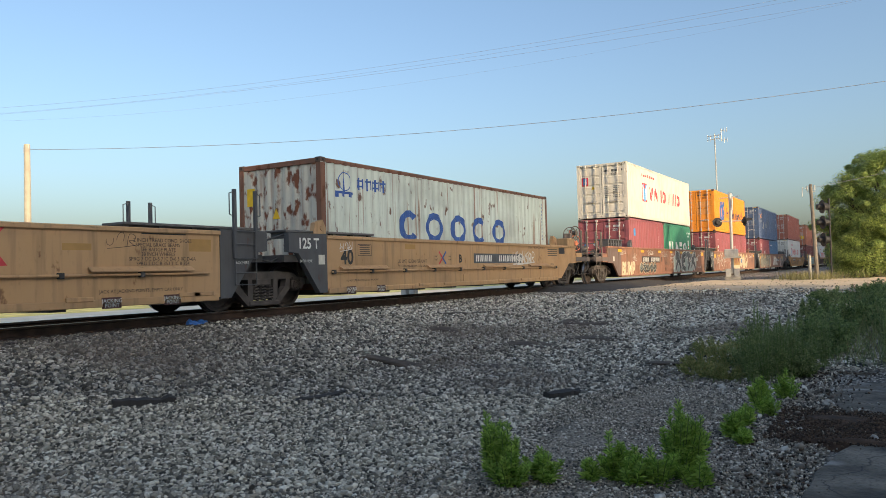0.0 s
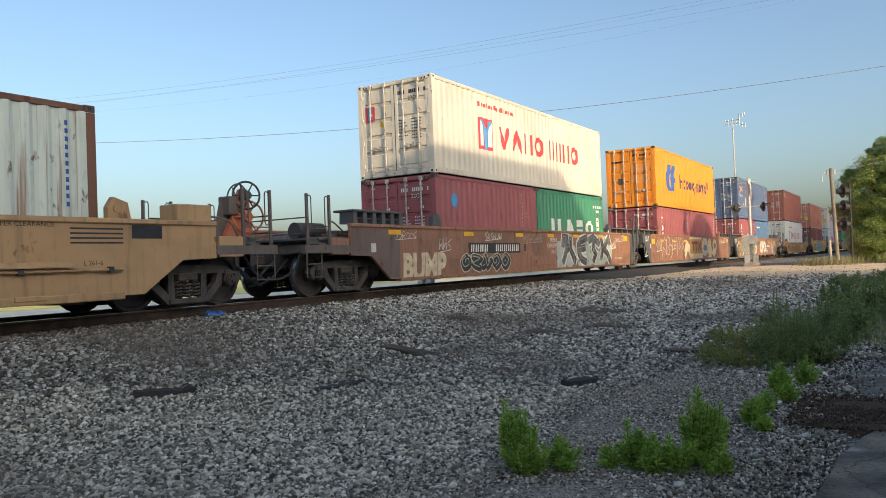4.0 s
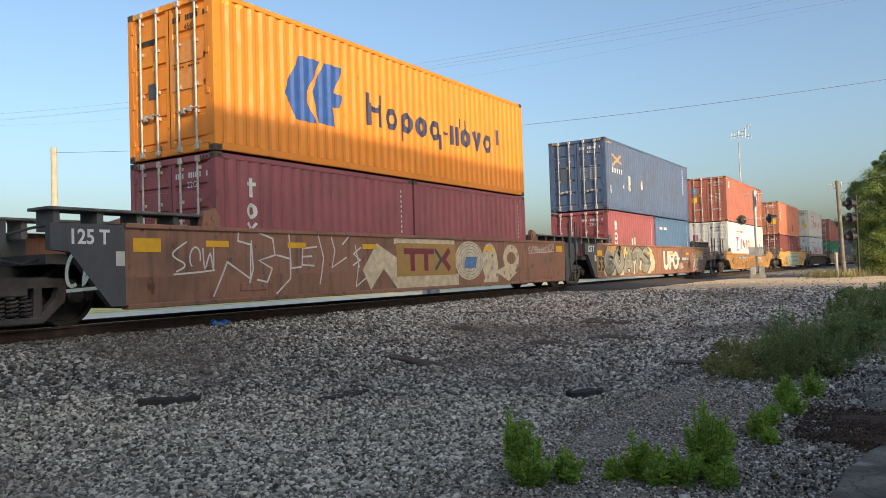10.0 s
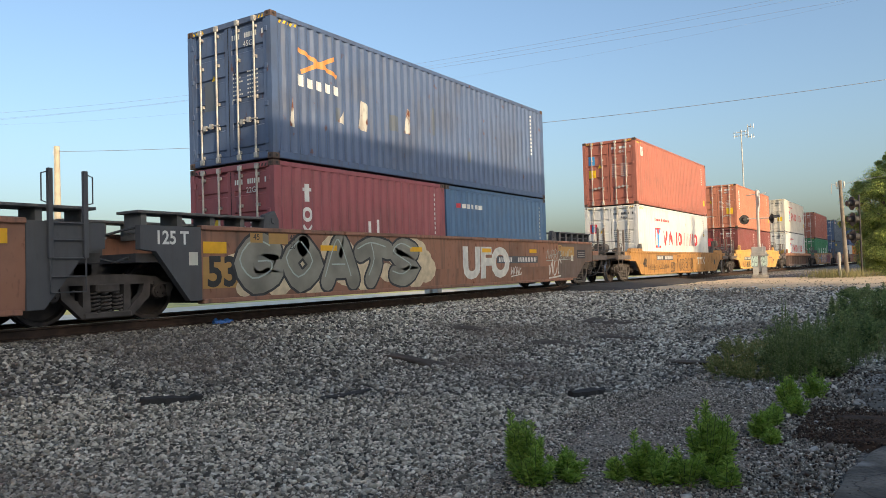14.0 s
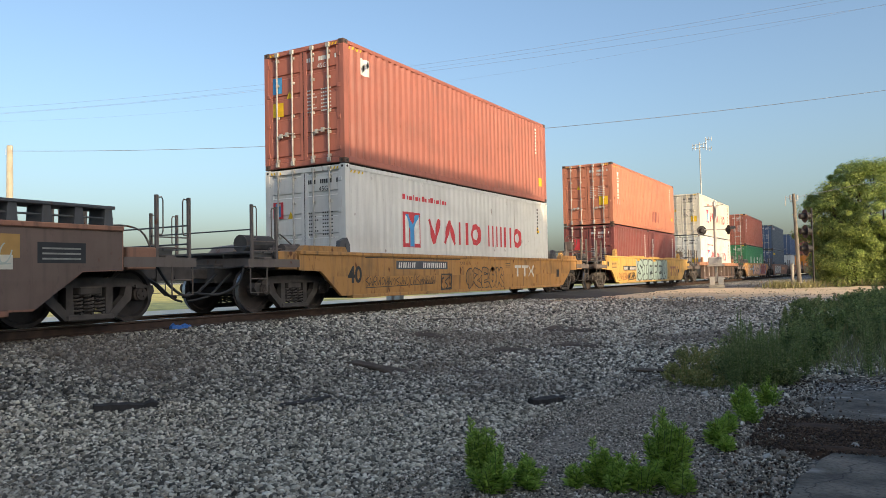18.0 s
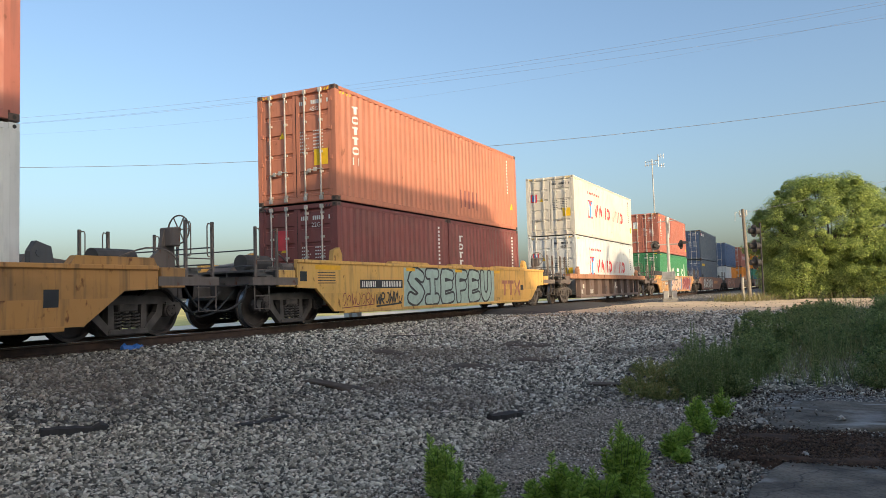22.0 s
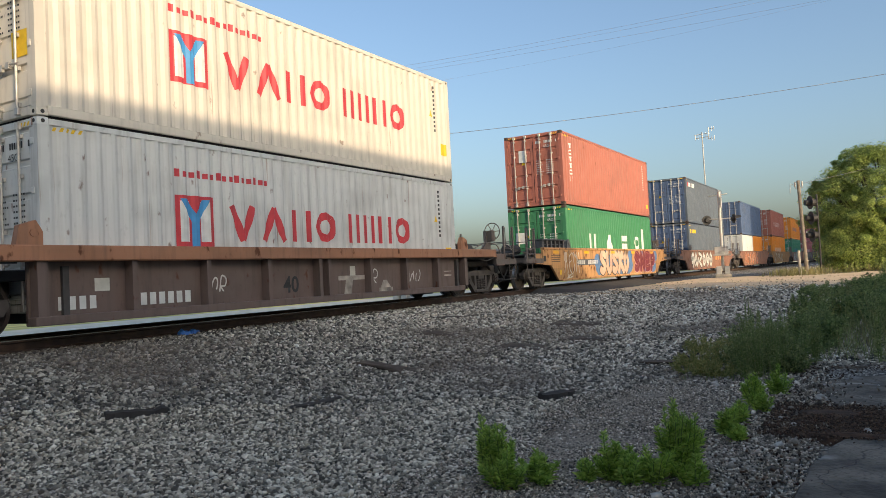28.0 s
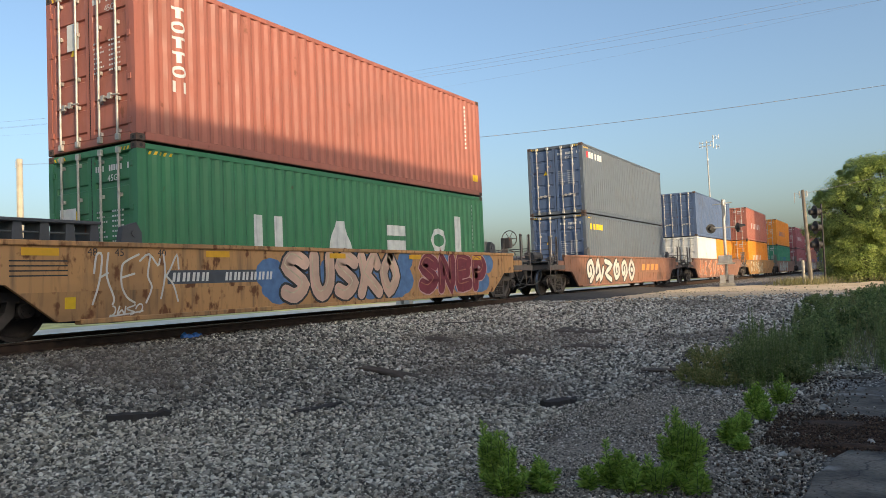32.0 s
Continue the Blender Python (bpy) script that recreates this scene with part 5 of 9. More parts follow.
tabs(c, (5.2, 6.4, 9.6, 11.2, 12.6), 0.33, TAN)
bm = bmesh.new()
box(bm, 1.452, 1.462, 7.27, 8.06, 0.33, 0.56, bev=0.005)
part("hatch_plate", bm, TAN, c)
bm = bmesh.new()
box(bm, 1.0, 1.47, 15.05, 15.75, 1.43, 1.75, bev=0.015)
part("end_box", bm, TAN, c)
flat_marks(c, [rect(14.2, 14.75, 1.17, 1.38)], PANEL_DARK, "test_panel", fold_in=False)
for k in range(4):
    flat_marks(c, [rect(13.2, 14.05, 1.30 - 0.07 * k, 1.325 - 0.07 * k)], LETTER_BLACK, "notice_block", fold_in=False)

REEL_RED = paint("faded_red_paint", (0.55, 0.16, 0.08), 0.3, 0.3)
for at, r_, mt, nm in (((1.02, 17.0, 1.62), 0.30, REEL_RED, "brake_wheel"), ((1.05, 16.95, 2.02), 0.26, BLACK_STEEL, "brake_wheel")):
    bm = bmesh.new()
    at = Vector(at)
    ring_solid(bm, at, (0.9, -0.4, 0), r_, 0.02, 22, 6)
    u_ = Vector((0.4, 0.9, 0)).normalized()
    for k in range(6):
        a = math.pi * k / 3
        rod(bm, [at, at + (u_ * math.cos(a) + Vector((0, 0, 1)) * math.sin(a)) * r_], 0.014)
    cyl(bm, at - Vector((0.14, -0.06, 0)), at + Vector((0.05, -0.02, 0)), 0.09, 10)
    part(nm, bm, mt, c, "faded red brake wheel" if mt is REEL_RED else "")
bm = bmesh.new()
prism(bm, [(16.5, 1.18), (17.25, 1.18), (17.15, 2.0), (16.95, 2.15), (16.8, 1.7)], 0.80, 0.90)
part("brake_stand", bm, REEL_RED, c)
stencil(c, "L 261-6", 0.10, LETTER_BLACK, 13.55, 0.80, fold_in=False)
stencil(c, "S-2054-11 REEFER CLEARANCE", 0.10, LETTER_BLACK, 12.3, 1.36, fold_in=False)

c = CARS["second"]
flat_marks(c, [[(-0.29, 1.45), (1.5, 1.45), (1.5, 0.83), (0.4, 0.83), (-0.29, 0.85)], [(0.4, 0.83), (1.5, 0.83), (1.5, 0.30), (1.1, 0.30)]], DARKBROWN, "end_panel", "dark brown painted end", x=1.4532)
reflectors(c, (1.3, 4.7, 7.75, 10.06, 12.23, 14.68), 1.36, 0.5)
reflectors(c, (17.55,), 1.30, 0.5, 0.2)
stencil(c, "BUMP", 0.86, TAG_CREAM, 2.55, 0.50, "tag_fill", "cream block-letter tag", bold=0.045, width=0.86)
number_plate_bars(c, 4.67, 7.80, 0.82, 1.12, PANEL_DARK, LETTER_WHITE)
letters(c, 4.25, 7.1, 0.30, 0.84, "14253", TAG_BLACK, TAG_CREAM, 0.19, 0.03, TAG_PALE, "black tag with a pale outline")
stencil(c, "B", 0.34, LETTER_BLACK, 8.12, 0.98, bold=0.012)
stencil(c, "MERRY\nCHRISTMAS!", 0.19, TAG_WHITE, 10.3, 1.12, "tag_fill", "white painted greeting")
stencil(c, "2016", 0.17, TAG_WHITE, 10.25, 0.82, "tag_fill")
cloud(c, 10.7, 15.9, 0.4, 1.3, 46, TAG_PALE, 43)
letters(c, 11.0, 15.75, 0.29, 1.45, "hetk", TAG_SOOT, TAG_WHITE, 0.27, 0.075, TAG_GREY, "black and grey tag outlined in white", 0.05, True)
spots_ = random.Random(77)
flat_marks(c, [[(u + r_ * math.cos(a), v + 1.2 * r_ * math.sin(a)) for a in [math.pi * q / 5 for q in range(10)]] for u, v, r_ in [(spots_.uniform(11.2, 15.5), spots_.uniform(0.42, 1.3), spots_.uniform(0.03, 0.08)) for _ in range(26)]], TAG_GREY, "tag_spot", x=1.4650)
end_gallery(c, -0.2, 1.7, 1.53, DARK_PLATE)
stencil(c, "ITS 73 DEGREES...", 0.12, TAG_WHITE, 16.7, 0.50, "tag_fill")
scrawl(c, 15.6, 16.4, 0.9, 1.2, TAG_WHITE, 45, 0.03, 14)
scrawl(c, 16.3, 17.4, 1.18, 1.34, TAG_WHITE, 46, 0.016, 20)
stencil(c, "GHOST", 0.15, TAG_WHITE, 17.3, 1.41, "tag_fill")
scrawl(c, 5.6, 6.6, 1.2, 1.44, TAG_WHITE, 47, 0.02, 12)
scrawl(c, 3.2, 3.8, 0.9, 1.3, TAG_WHITE, 48, 0.02, 10)
scrawl(c, 1.3, 2.2, 1.2, 1.4, TAG_WHITE, 49, 0.014, 12)
scrawl(c, 8.0, 9.4, 1.12, 1.42, TAG_PALE, 50, 0.010, 20)
flat_marks(c, [q for q in hoop(8.9, 0.95, 0.20, 0.20, 0.02, 18)], LETTER_BLACK, "round_stencil")
flat_marks(c, [rect(0.4, 0.58, 0.9, 1.1)], CARD, "inspection_card")
stencil(c, "110", 0.09, LETTER_BLACK, 15.95, 1.06)
bm = bmesh.new()
box(bm, 1.40, 1.46, 8.75, 10.45, 0.40, 0.58, bev=0.02)
part("hatch_plate", bm, BROWN, c)

c = CARS["third"]
stencil(c, "125 T", 0.30, LETTER_WHITE, 0.88, 1.30, x=1.474, bold=0.008, width=0.9, fold_in=False)
reflectors(c, (1.85,), 1.20, 0.5, 0.22)
reflectors(c, (3.24, 5.18, 7.45, 10.19, 12.78), 1.24, 0.5)
flat_marks(c, [rect(1.30, 1.45, 0.88, 1.10)], CARD, "inspection_card", x=1.474, fold_in=False)
scrawl(c, 0.5, 1.35, 0.55, 1.15, TAG_PALE, 51, 0.05, 16)
scrawl(c, 2.3, 3.2, 0.75, 1.36, TAG_WHITE, 52, 0.03, 22)
for line in ([(3.16, 0.35), (3.45, 0.93), (3.98, 0.62), (4.0, 1.24), (3.70, 1.30), (3.72, 1.45)], [(3.95, 0.50), (4.05, 0.80), (4.02, 1.30)],
             [(4.2, 1.46), (4.55, 1.36), (4.6, 1.05), (4.2, 0.95), (4.52, 0.80), (4.4, 0.55), (4.15, 0.60)], [(4.65, 1.05), (5.0, 0.98), (5.0, 0.60), (4.65, 0.33)],
             [(4.98, 1.45), (5.02, 0.80), (5.3, 0.82)], [(5.75, 1.22), (5.35, 1.18), (5.32, 0.86), (5.66, 0.84)], [(5.35, 1.02), (5.6, 1.03)], [(5.8, 1.46), (5.95, 1.0), (5.84, 0.48)],
             [(6.2, 1.42), (6.3, 1.15), (6.2, 0.80), (6.65, 1.0)], [(6.75, 1.44), (6.55, 1.28)], [(7.15, 1.22), (6.90, 1.08), (7.12, 0.95), (6.88, 0.84)], [(6.96, 1.26), (7.08, 0.80)],
             [(7.05, 0.84), (6.98, 0.38), (7.3, 0.55)]):
    flat_marks(c, ribbon(line, 0.035), TAG_WHITE, "scrawl", "long white line tag", x=1.4585)
flat_marks(c, hoop(5.6, 1.0, 0.14, 0.15, 0.015, 14), TAG_GREY, "round_stencil")
flat_marks(c, [[(7.2, 0.73), (7.72, 1.32), (7.95, 0.75), (7.5, 0.29)], [(7.72, 1.32), (8.46, 1.0), (8.46, 0.32), (7.95, 0.75)], rect(8.36, 11.0, 1.32, 1.45), rect(8.46, 11.2, 0.29, 0.58)], TAG_CREAM, "tag_fill", "cream painted arrow shape")
flat_marks(c, [rect(8.44, 11.02, 0.56, 1.34)], FRESH_TAN, "emblem_panel", "tan painted panel", x=1.4675)
flat_marks(c, [rect(8.72, 10.0, 1.08, 1.22), rect(8.98, 9.16, 0.68, 1.08), rect(9.56, 9.74, 0.68, 1.08)], TAG_RED, "emblem", x=1.4705)
flat_marks(c, ribbon([(10.72, 1.2), (10.42, 0.95), (10.72, 0.70)], 0.16, False), TAG_RED, "emblem", x=1.4705)
flat_marks(c, ribbon([(10.05, 1.2), (10.33, 0.95), (10.05, 0.70)], 0.09, False), PANEL_GREY, "emblem", x=1.4712)
flat_marks(c, [[(11.75 + r_ * 0.75 * math.cos(a), 0.92 + r_ * 0.52 * math.sin(a)) for a in [math.pi * q / 10 for q in range(20)]] for r_ in (1.0,)], TAG_CREAM, "tag_fill", "cream oval tag")
flat_marks(c, [p_ for r_ in (0.45, 0.62, 0.8, 0.95) for p_ in hoop(11.75, 0.92, 0.72 * r_, 0.50 * r_, 0.012, 20)] + [rect(11.45, 12.05, 0.72, 1.02, 0.1)], TAG_BLUE, "tag_line", x=1.4615)
flat_marks(c, [[(12.85 + 0.45 * math.cos(a), 0.88 + 0.52 * math.sin(a)) for a in [math.pi * q / 8 for q in range(16)]], [(12.5, 0.31), (13.35, 0.31), (13.3, 0.95), (12.9, 0.95)], [(13.2, 0.6), (14.0, 0.31), (14.5, 0.55), (13.9, 0.8)]] + hoop(14.15, 0.98, 0.50, 0.40, 0.22, 18), TAG_CREAM, "tag_fill", "cream curled tag with grey spots", x=1.4590)
flat_marks(c, [[(u + 0.055 * math.cos(a), v + 0.055 * math.sin(a)) for a in [math.pi * q / 5 for q in range(10)]] for u, v in ((12.7, 1.2), (13.0, 1.05), (12.65, 0.9), (12.95, 0.7), (12.75, 0.45), (13.25, 0.5), (13.7, 0.55), (14.1, 0.48), (14.5, 0.75), (14.55, 1.1), (14.2, 1.3))], TAG_GREY, "tag_spot", x=1.4625)
scrawl(c, 15.3, 17.2, 1.15, 1.38, TAG_WHITE, 60, 0.018, 18)
stencil(c, "GHOST", 0.14, TAG_WHITE, 17.0, 1.40, "tag_fill")
reflectors(c, (17.6,), 1.28, 0.5, 0.2)
stencil(c, "110", 0.09, LETTER_BLACK, 3.5, 0.96)
bm = bmesh.new()
box(bm, 1.40, 1.455, 3.75, 4.4, 0.40, 0.56, bev=0.02)
part("hatch_plate", bm, BROWN, c)

c = CARS["fourth"]
flat_marks(c, [[(16.0, 1.45), (18.93, 1.45), (18.93, 0.85), (18.25, 0.83), (16.0, 0.83)], [(16.0, 0.83), (18.25, 0.83), (17.55, 0.30), (16.0, 0.30)]], DARKBROWN, "end_panel", "dark brown painted end", x=1.4532)
scrawl(c, 15.2, 16.2, 0.34, 1.0, TAG_WHITE, 64, 0.05, 6)
for k in range(3):
    flat_marks(c, [rect(17.62, 18.22, 1.00 + 0.075 * k, 1.025 + 0.075 * k)], TAG_GREY, "notice_block", x=1.4600)
flat_marks(c, [rect(17.0, 17.2, 0.86, 1.06)], CARD, "inspection_card", x=1.4590)
flat_marks(c, [rect(16.0, 16.25, 1.20, 1.40)], FRESH_TAN, "number_patch", x=1.4590)
stencil(c, "53", 0.16, LETTER_BLACK, 16.12, 1.30, x=1.4620)
stencil(c, "125 T", 0.30, LETTER_WHITE, 0.88, 1.30, x=1.474, bold=0.008, width=0.9, fold_in=False)
flat_marks(c, [rect(1.20, 1.38, 0.86, 1.08)], CARD, "inspection_card", x=1.474, fold_in=False)
reflectors(c, (1.75,), 1.16, 0.5, 0.2)
reflectors(c, (4.66, 7.77, 11.17, 14.07), 1.18, 0.5)
flat_marks(c, [rect(1.5, 2.35, 0.46, 1.0)], FRESH_TAN, "number_patch", x=1.4555)
stencil(c, "53", 0.72, LETTER_BLACK, 1.92, 0.72, bold=0.02, width=0.95)
cloud(c, 2.0, 8.3, 0.4, 1.3, 46, TAG_CREAM, 61)
letters(c, 2.2, 7.85, 0.29, 1.46, "GOATS", TAG_OLIVE, TAG_BLACK, 0.41, 0.05, TAG_PALE, "grey bubble tag with black edges")
flat_marks(c, [rect(2.55, 2.85, 1.26, 1.44), rect(3.0, 3.5, 1.24, 1.44)], FRESH_TAN, "number_patch", x=1.467)
stencil(c, "45", 0.16, LETTER_BLACK, 2.70, 1.36, x=1.470)
stencil(c, "40", 0.16, LETTER_BLACK, 3.62, 1.36, x=1.470)
stencil(c, "20", 0.16, LETTER_BLACK, 3.62, 1.20, x=1.470)
end_gallery(c, 16.1, 18.8, 1.53, DARK_PLATE)
stencil(c, "UFO", 1.10, TAG_WHITE, 11.2, 0.80, "tag_fill", "large white letter tag", bold=0.06, width=1.18)
number_plate_bars(c, 11.76, 14.4, 0.82, 1.02, PANEL_GREY, LETTER_WHITE)
scrawl(c, 12.6, 13.3, 0.45, 0.78, TAG_WHITE, 62, 0.03, 12)
scrawl(c, 15.0, 17.2, 0.9, 1.3, TAG_PALE, 63, 0.02, 14)
flat_marks(c, [rect(16.2, 17.3, 1.02, 1.35)], FRESH_TAN, "repainted_patch")
flat_marks(c, [rect(17.55, 18.3, 0.95, 1.25)], PANEL_DARK, "test_panel")

c = CARS["fifth"]
stencil(c, "40", 0.52, LETTER_BLACK, 1.60, 0.72, bold=0.015)
number_plate_bars(c, 3.30, 5.85, 0.86, 1.07, PANEL_GREY, LETTER_WHITE)
flat_marks(c, [rect(2.0, 6.6, 1.125, 1.145)], LETTER_BLACK, "notice_block")
scrawl(c, 2.0, 5.2, 0.45, 0.72, TAG_BLACK, 71, 0.016, 34)
flat_marks(c, [rect(5.5, 6.1, 0.30, 0.335), rect(5.5, 6.1, 0.705, 0.74), rect(5.5, 5.54, 0.335, 0.705), rect(6.06, 6.1, 0.335, 0.705)], TAG_BLACK, "tag_outline", x=1.4555)
scrawl(c, 5.5, 6.1, 0.32, 0.74, TAG_BLACK, 72, 0.03, 14)
letters(c, 6.9, 9.4, 0.29, 0.92, "54E3K", OCHRE, TAG_BLACK, 0.14, 0.028, None, "black outlined tag")
flat_marks(c, [rect(10.30, 10.80, 0.90, 0.99), rect(10.46, 10.58, 0.62, 0.90), rect(10.86, 11.36, 0.90, 0.99), rect(11.04, 11.16, 0.62, 0.90)], TAG_WHITE, "emblem")
flat_marks(c, ribbon([(11.42, 0.99), (11.60, 0.80), (11.42, 0.62)], 0.05, False) + ribbon([(11.86, 0.99), (11.68, 0.80), (11.86, 0.62)], 0.09, False), TAG_WHITE, "emblem")
stencil(c, "PLATE\nH", 0.12, LETTER_BLACK, 6.72, 0.97)
flat_marks(c, [rect(14.0, 14.25, 0.58, 0.85)], PANEL_DARK, "test_panel")
flat_marks(c, [rect(9.6, 9.95, 0.92 + 0.06 * k, 0.94 + 0.06 * k) for k in range(3)] + [rect(7.4, 8.6, 0.98, 1.0)], LETTER_BLACK, "notice_block")
for yy in (7.9,):
    bm = bmesh.new()
    prism(bm, [(yy - 1.05, 1.20), (yy + 1.05, 1.20), (yy + 0.85, 0.98), (yy - 0.85, 0.98)], 1.454, 1.462)
    part("reinforcing_plate", bm, OCHRE, c)
bm = bmesh.new()
prism(bm, [(-0.30, 1.20), (1.35, 1.20), (1.25, 1.36), (-0.10, 1.36)], 1.30, 1.46)
part("raised_coaming", bm, OCHRE, c)
bm = bmesh.new()
prism(bm, [(15.85 - 1.45, 1.20), (15.85 + 0.30, 1.20), (15.85 + 0.20, 1.38), (15.85 - 1.30, 1.38)], 1.30, 1.46)
part("raised_coaming", bm, OCHRE, c)

c = CARS["sixth"]
number_plate_bars(c, 2.20, 4.32, 0.80, 1.02, PANEL_DARK, LETTER_WHITE)
flat_marks(c, [rect(4.4, 10.75, 0.29, 1.36)], TAG_MINT, "tag_cloud", "pale green painted ground", x=1.4548)
letters(c, 4.6, 10.5, 0.30, 1.36, "SIEFEU", TAG_MINT, TAG_BLACK, 0.25, 0.065, None, "pale green tag with black outline")
stencil(c, "3/19", 0.16, LETTER_BLACK, 11.1, 0.36)
scrawl(c, 1.4, 2.9, 0.36, 0.76, TAG_RED, 82, 0.02, 16)
scrawl(c, 2.95, 4.3, 0.36, 0.76, TAG_BLACK, 83, 0.045, 14)
flat_marks(c, [rect(11.45, 11.99, 0.90, 1.02), rect(11.64, 11.80, 0.48, 0.90), rect(12.05, 12.60, 0.90, 1.02), rect(12.24, 12.40, 0.48, 0.90)], TAG_ROSE, "emblem")
flat_marks(c, ribbon([(12.68, 1.02), (12.90, 0.75), (12.68, 0.48)], 0.09, False), TAG_ROSE, "emblem")
flat_marks(c, ribbon([(13.24, 1.02), (13.02, 0.75), (13.24, 0.48)], 0.13, False), TAG_ROSE, "emblem")
reflectors(c, (0.85,), 1.30, 1.0, 0.1)
reflectors(c, (4.77, 7.87, 11.0), 1.31, 0.5, 0.09)
for k in range(5):
    flat_marks(c, [rect(0.45, 1.15, 1.17 - 0.06 * k, 1.19 - 0.06 * k)], LETTER_BLACK, "notice_block")
flat_marks(c, [rect(-0.2, 0.05, 0.98, 1.2)], LETTER_BLACK, "vent_opening")
for a, b in ((3.7, 5.9), (7.3, 9.0), (10.75, 14.0)):
    bm = bmesh.new()
    prism(bm, [(a, 1.46), (b, 1.46), (b - 0.1, 1.52), (a + 0.1, 1.52)], 1.30, 1.47)
    part("raised_coaming", bm, YELLOW, c)
flat_marks(c, [rect(13.3, 13.6, 0.66, 0.85)], PANEL_DARK, "test_panel")

c = CARS["seventh"]
X7 = 1.244
flat_marks(c, [rect(1.80 + 0.17 * k, 1.91 + 0.17 * k, 0.40, 0.60) for k in range(4)] + [rect(3.22 + 0.18 * k, 3.34 + 0.18 * k, 0.40, 0.60) for k in range(6)], LETTER_WHITE, "car_mark", x=X7, fold_in=False)
flat_marks(c, [rect(2.40, 2.66, 0.66, 0.86)], CARD, "inspection_card", x=X7, fold_in=False)
flat_marks(c, [rect(8.8, 9.0, 0.72, 0.95)], CARD, "inspection_card", x=X7, fold_in=False)
for k, (a, b) in enumerate(((4.72, 5.1), (9.4, 9.9), (11.2, 11.8))):
    bm_ = scrawl(c, a, b, 0.45, 0.9, TAG_WHITE, 91 + k, 0.03, 12)
    bm_.location.x = X7 - 1.4585 + 0.004
for yy in (0.2, 2.4, 3.72, 6.2, 9.0, 11.6, 14.2):
    reflectors(c, (yy,), 1.25, 0.6, 0.13)
    bpy.data.objects[c.children[-1].name].location.x = 1.494 - 1.4665

stencil(c, "40", 0.46, LETTER_BLACK, 6.83, 0.59, bold=0.01, x=X7, fold_in=False)
flat_marks(c, [rect(8.37, 9.41, 0.64, 0.74), rect(8.56, 8.82, 0.33, 0.64, 0.08), rect(9.90, 10.50, 0.33, 0.42)], TAG_WORN, "emblem", "worn pale brand mark", x=X7, fold_in=False)
flat_marks(c, [[(9.98, 0.42), (10.42, 0.42), (10.24, 0.60), (10.10, 0.60)]], TAG_WORN, "emblem", x=X7, fold_in=False)
flat_marks(c, [rect(13.02, 13.42, 0.62, 0.66), rect(13.02, 13.42, 0.74, 0.76)], TAG_WORN, "notice_block", x=X7, fold_in=False)

c = CARS["eighth"]
reflectors(c, (0.89, 4.14, 7.52, 10.61, 13.92), 1.28, 0.55)
end_gallery(c, -0.3, 1.85, 1.44, DARK_PLATE)
number_plate_bars(c, 3.05, 5.6, 0.77, 1.0, PANEL_GREY, LETTER_WHITE)
letters(c, 1.70, 3.30, 0.50, 1.26, "hetk", TAG_WHITE, TAG_WHITE, 0.030, 0.002, None, "thin white sprayed tag", 0.15)
scrawl(c, 1.95, 2.6, 0.30, 0.50, TAG_WHITE, 102, 0.025, 4)
cloud(c, 5.3, 10.2, 0.45, 1.2, 34, TAG_BLUE, 103)
letters(c, 5.75, 9.9, 0.29, 1.42, "SUSKO", TAG_FLESH, TAG_BLACK, 0.30, 0.05, TAG_CREAM, "pink and cream tag with black outline")
letters(c, 10.8, 14.5, 0.30, 1.40, "SNEP", TAG_RED, TAG_PINK, 0.34, 0.035, TAG_ROSE, "dark red tag with pink outline")
cloud(c, 10.75, 14.75, 0.5, 1.2, 16, TAG_BLUE, 104)
for y, b in ((1.70, "48"), (2.16, "45"), (2.95, "40"), (16.1, "48")):
    stencil(c, b, 0.17, LETTER_BLACK, y, 1.28 if y < 10 else 0.95)
flat_marks(c, [rect(1.25, 1.42, 0.45, 0.62)], LETTER_YELLOW, "inspection_card")
for k in range(4):
    flat_marks(c, [rect(0.45, 1.3, 1.14 - 0.07 * k, 1.16 - 0.07 * k)], LETTER_BLACK, "notice_block")
flat_marks(c, [rect(-0.25, -0.02, 0.95, 1.15)], LETTER_BLACK, "vent_opening")
c = CARS["ninth"]
letters(c, 1.9, 8.6, 0.30, 1.38, "524153", TAG_WHITE, TAG_BLACK, 0.20, 0.07, None, "black and white tag")
flat_marks(c, [rect(9.7 + 0.8 * k, 10.2 + 0.8 * k, 0.80, 1.1, 0.15) for k in range(4)], LETTER_ORANGE, "emblem")
for i, m in enumerate((TAG_ORANGE, TAG_CREAM, TAG_PALE, TAG_GREY, TAG_WHITE)):
    piece(CARS["far%d" % i], 1.5, 9.5, 0.32, 1.36, 6, m, (TAG_WHITE, TAG_BLACK)[i % 2], 120 + i, 0.24, None, "weathered tag")

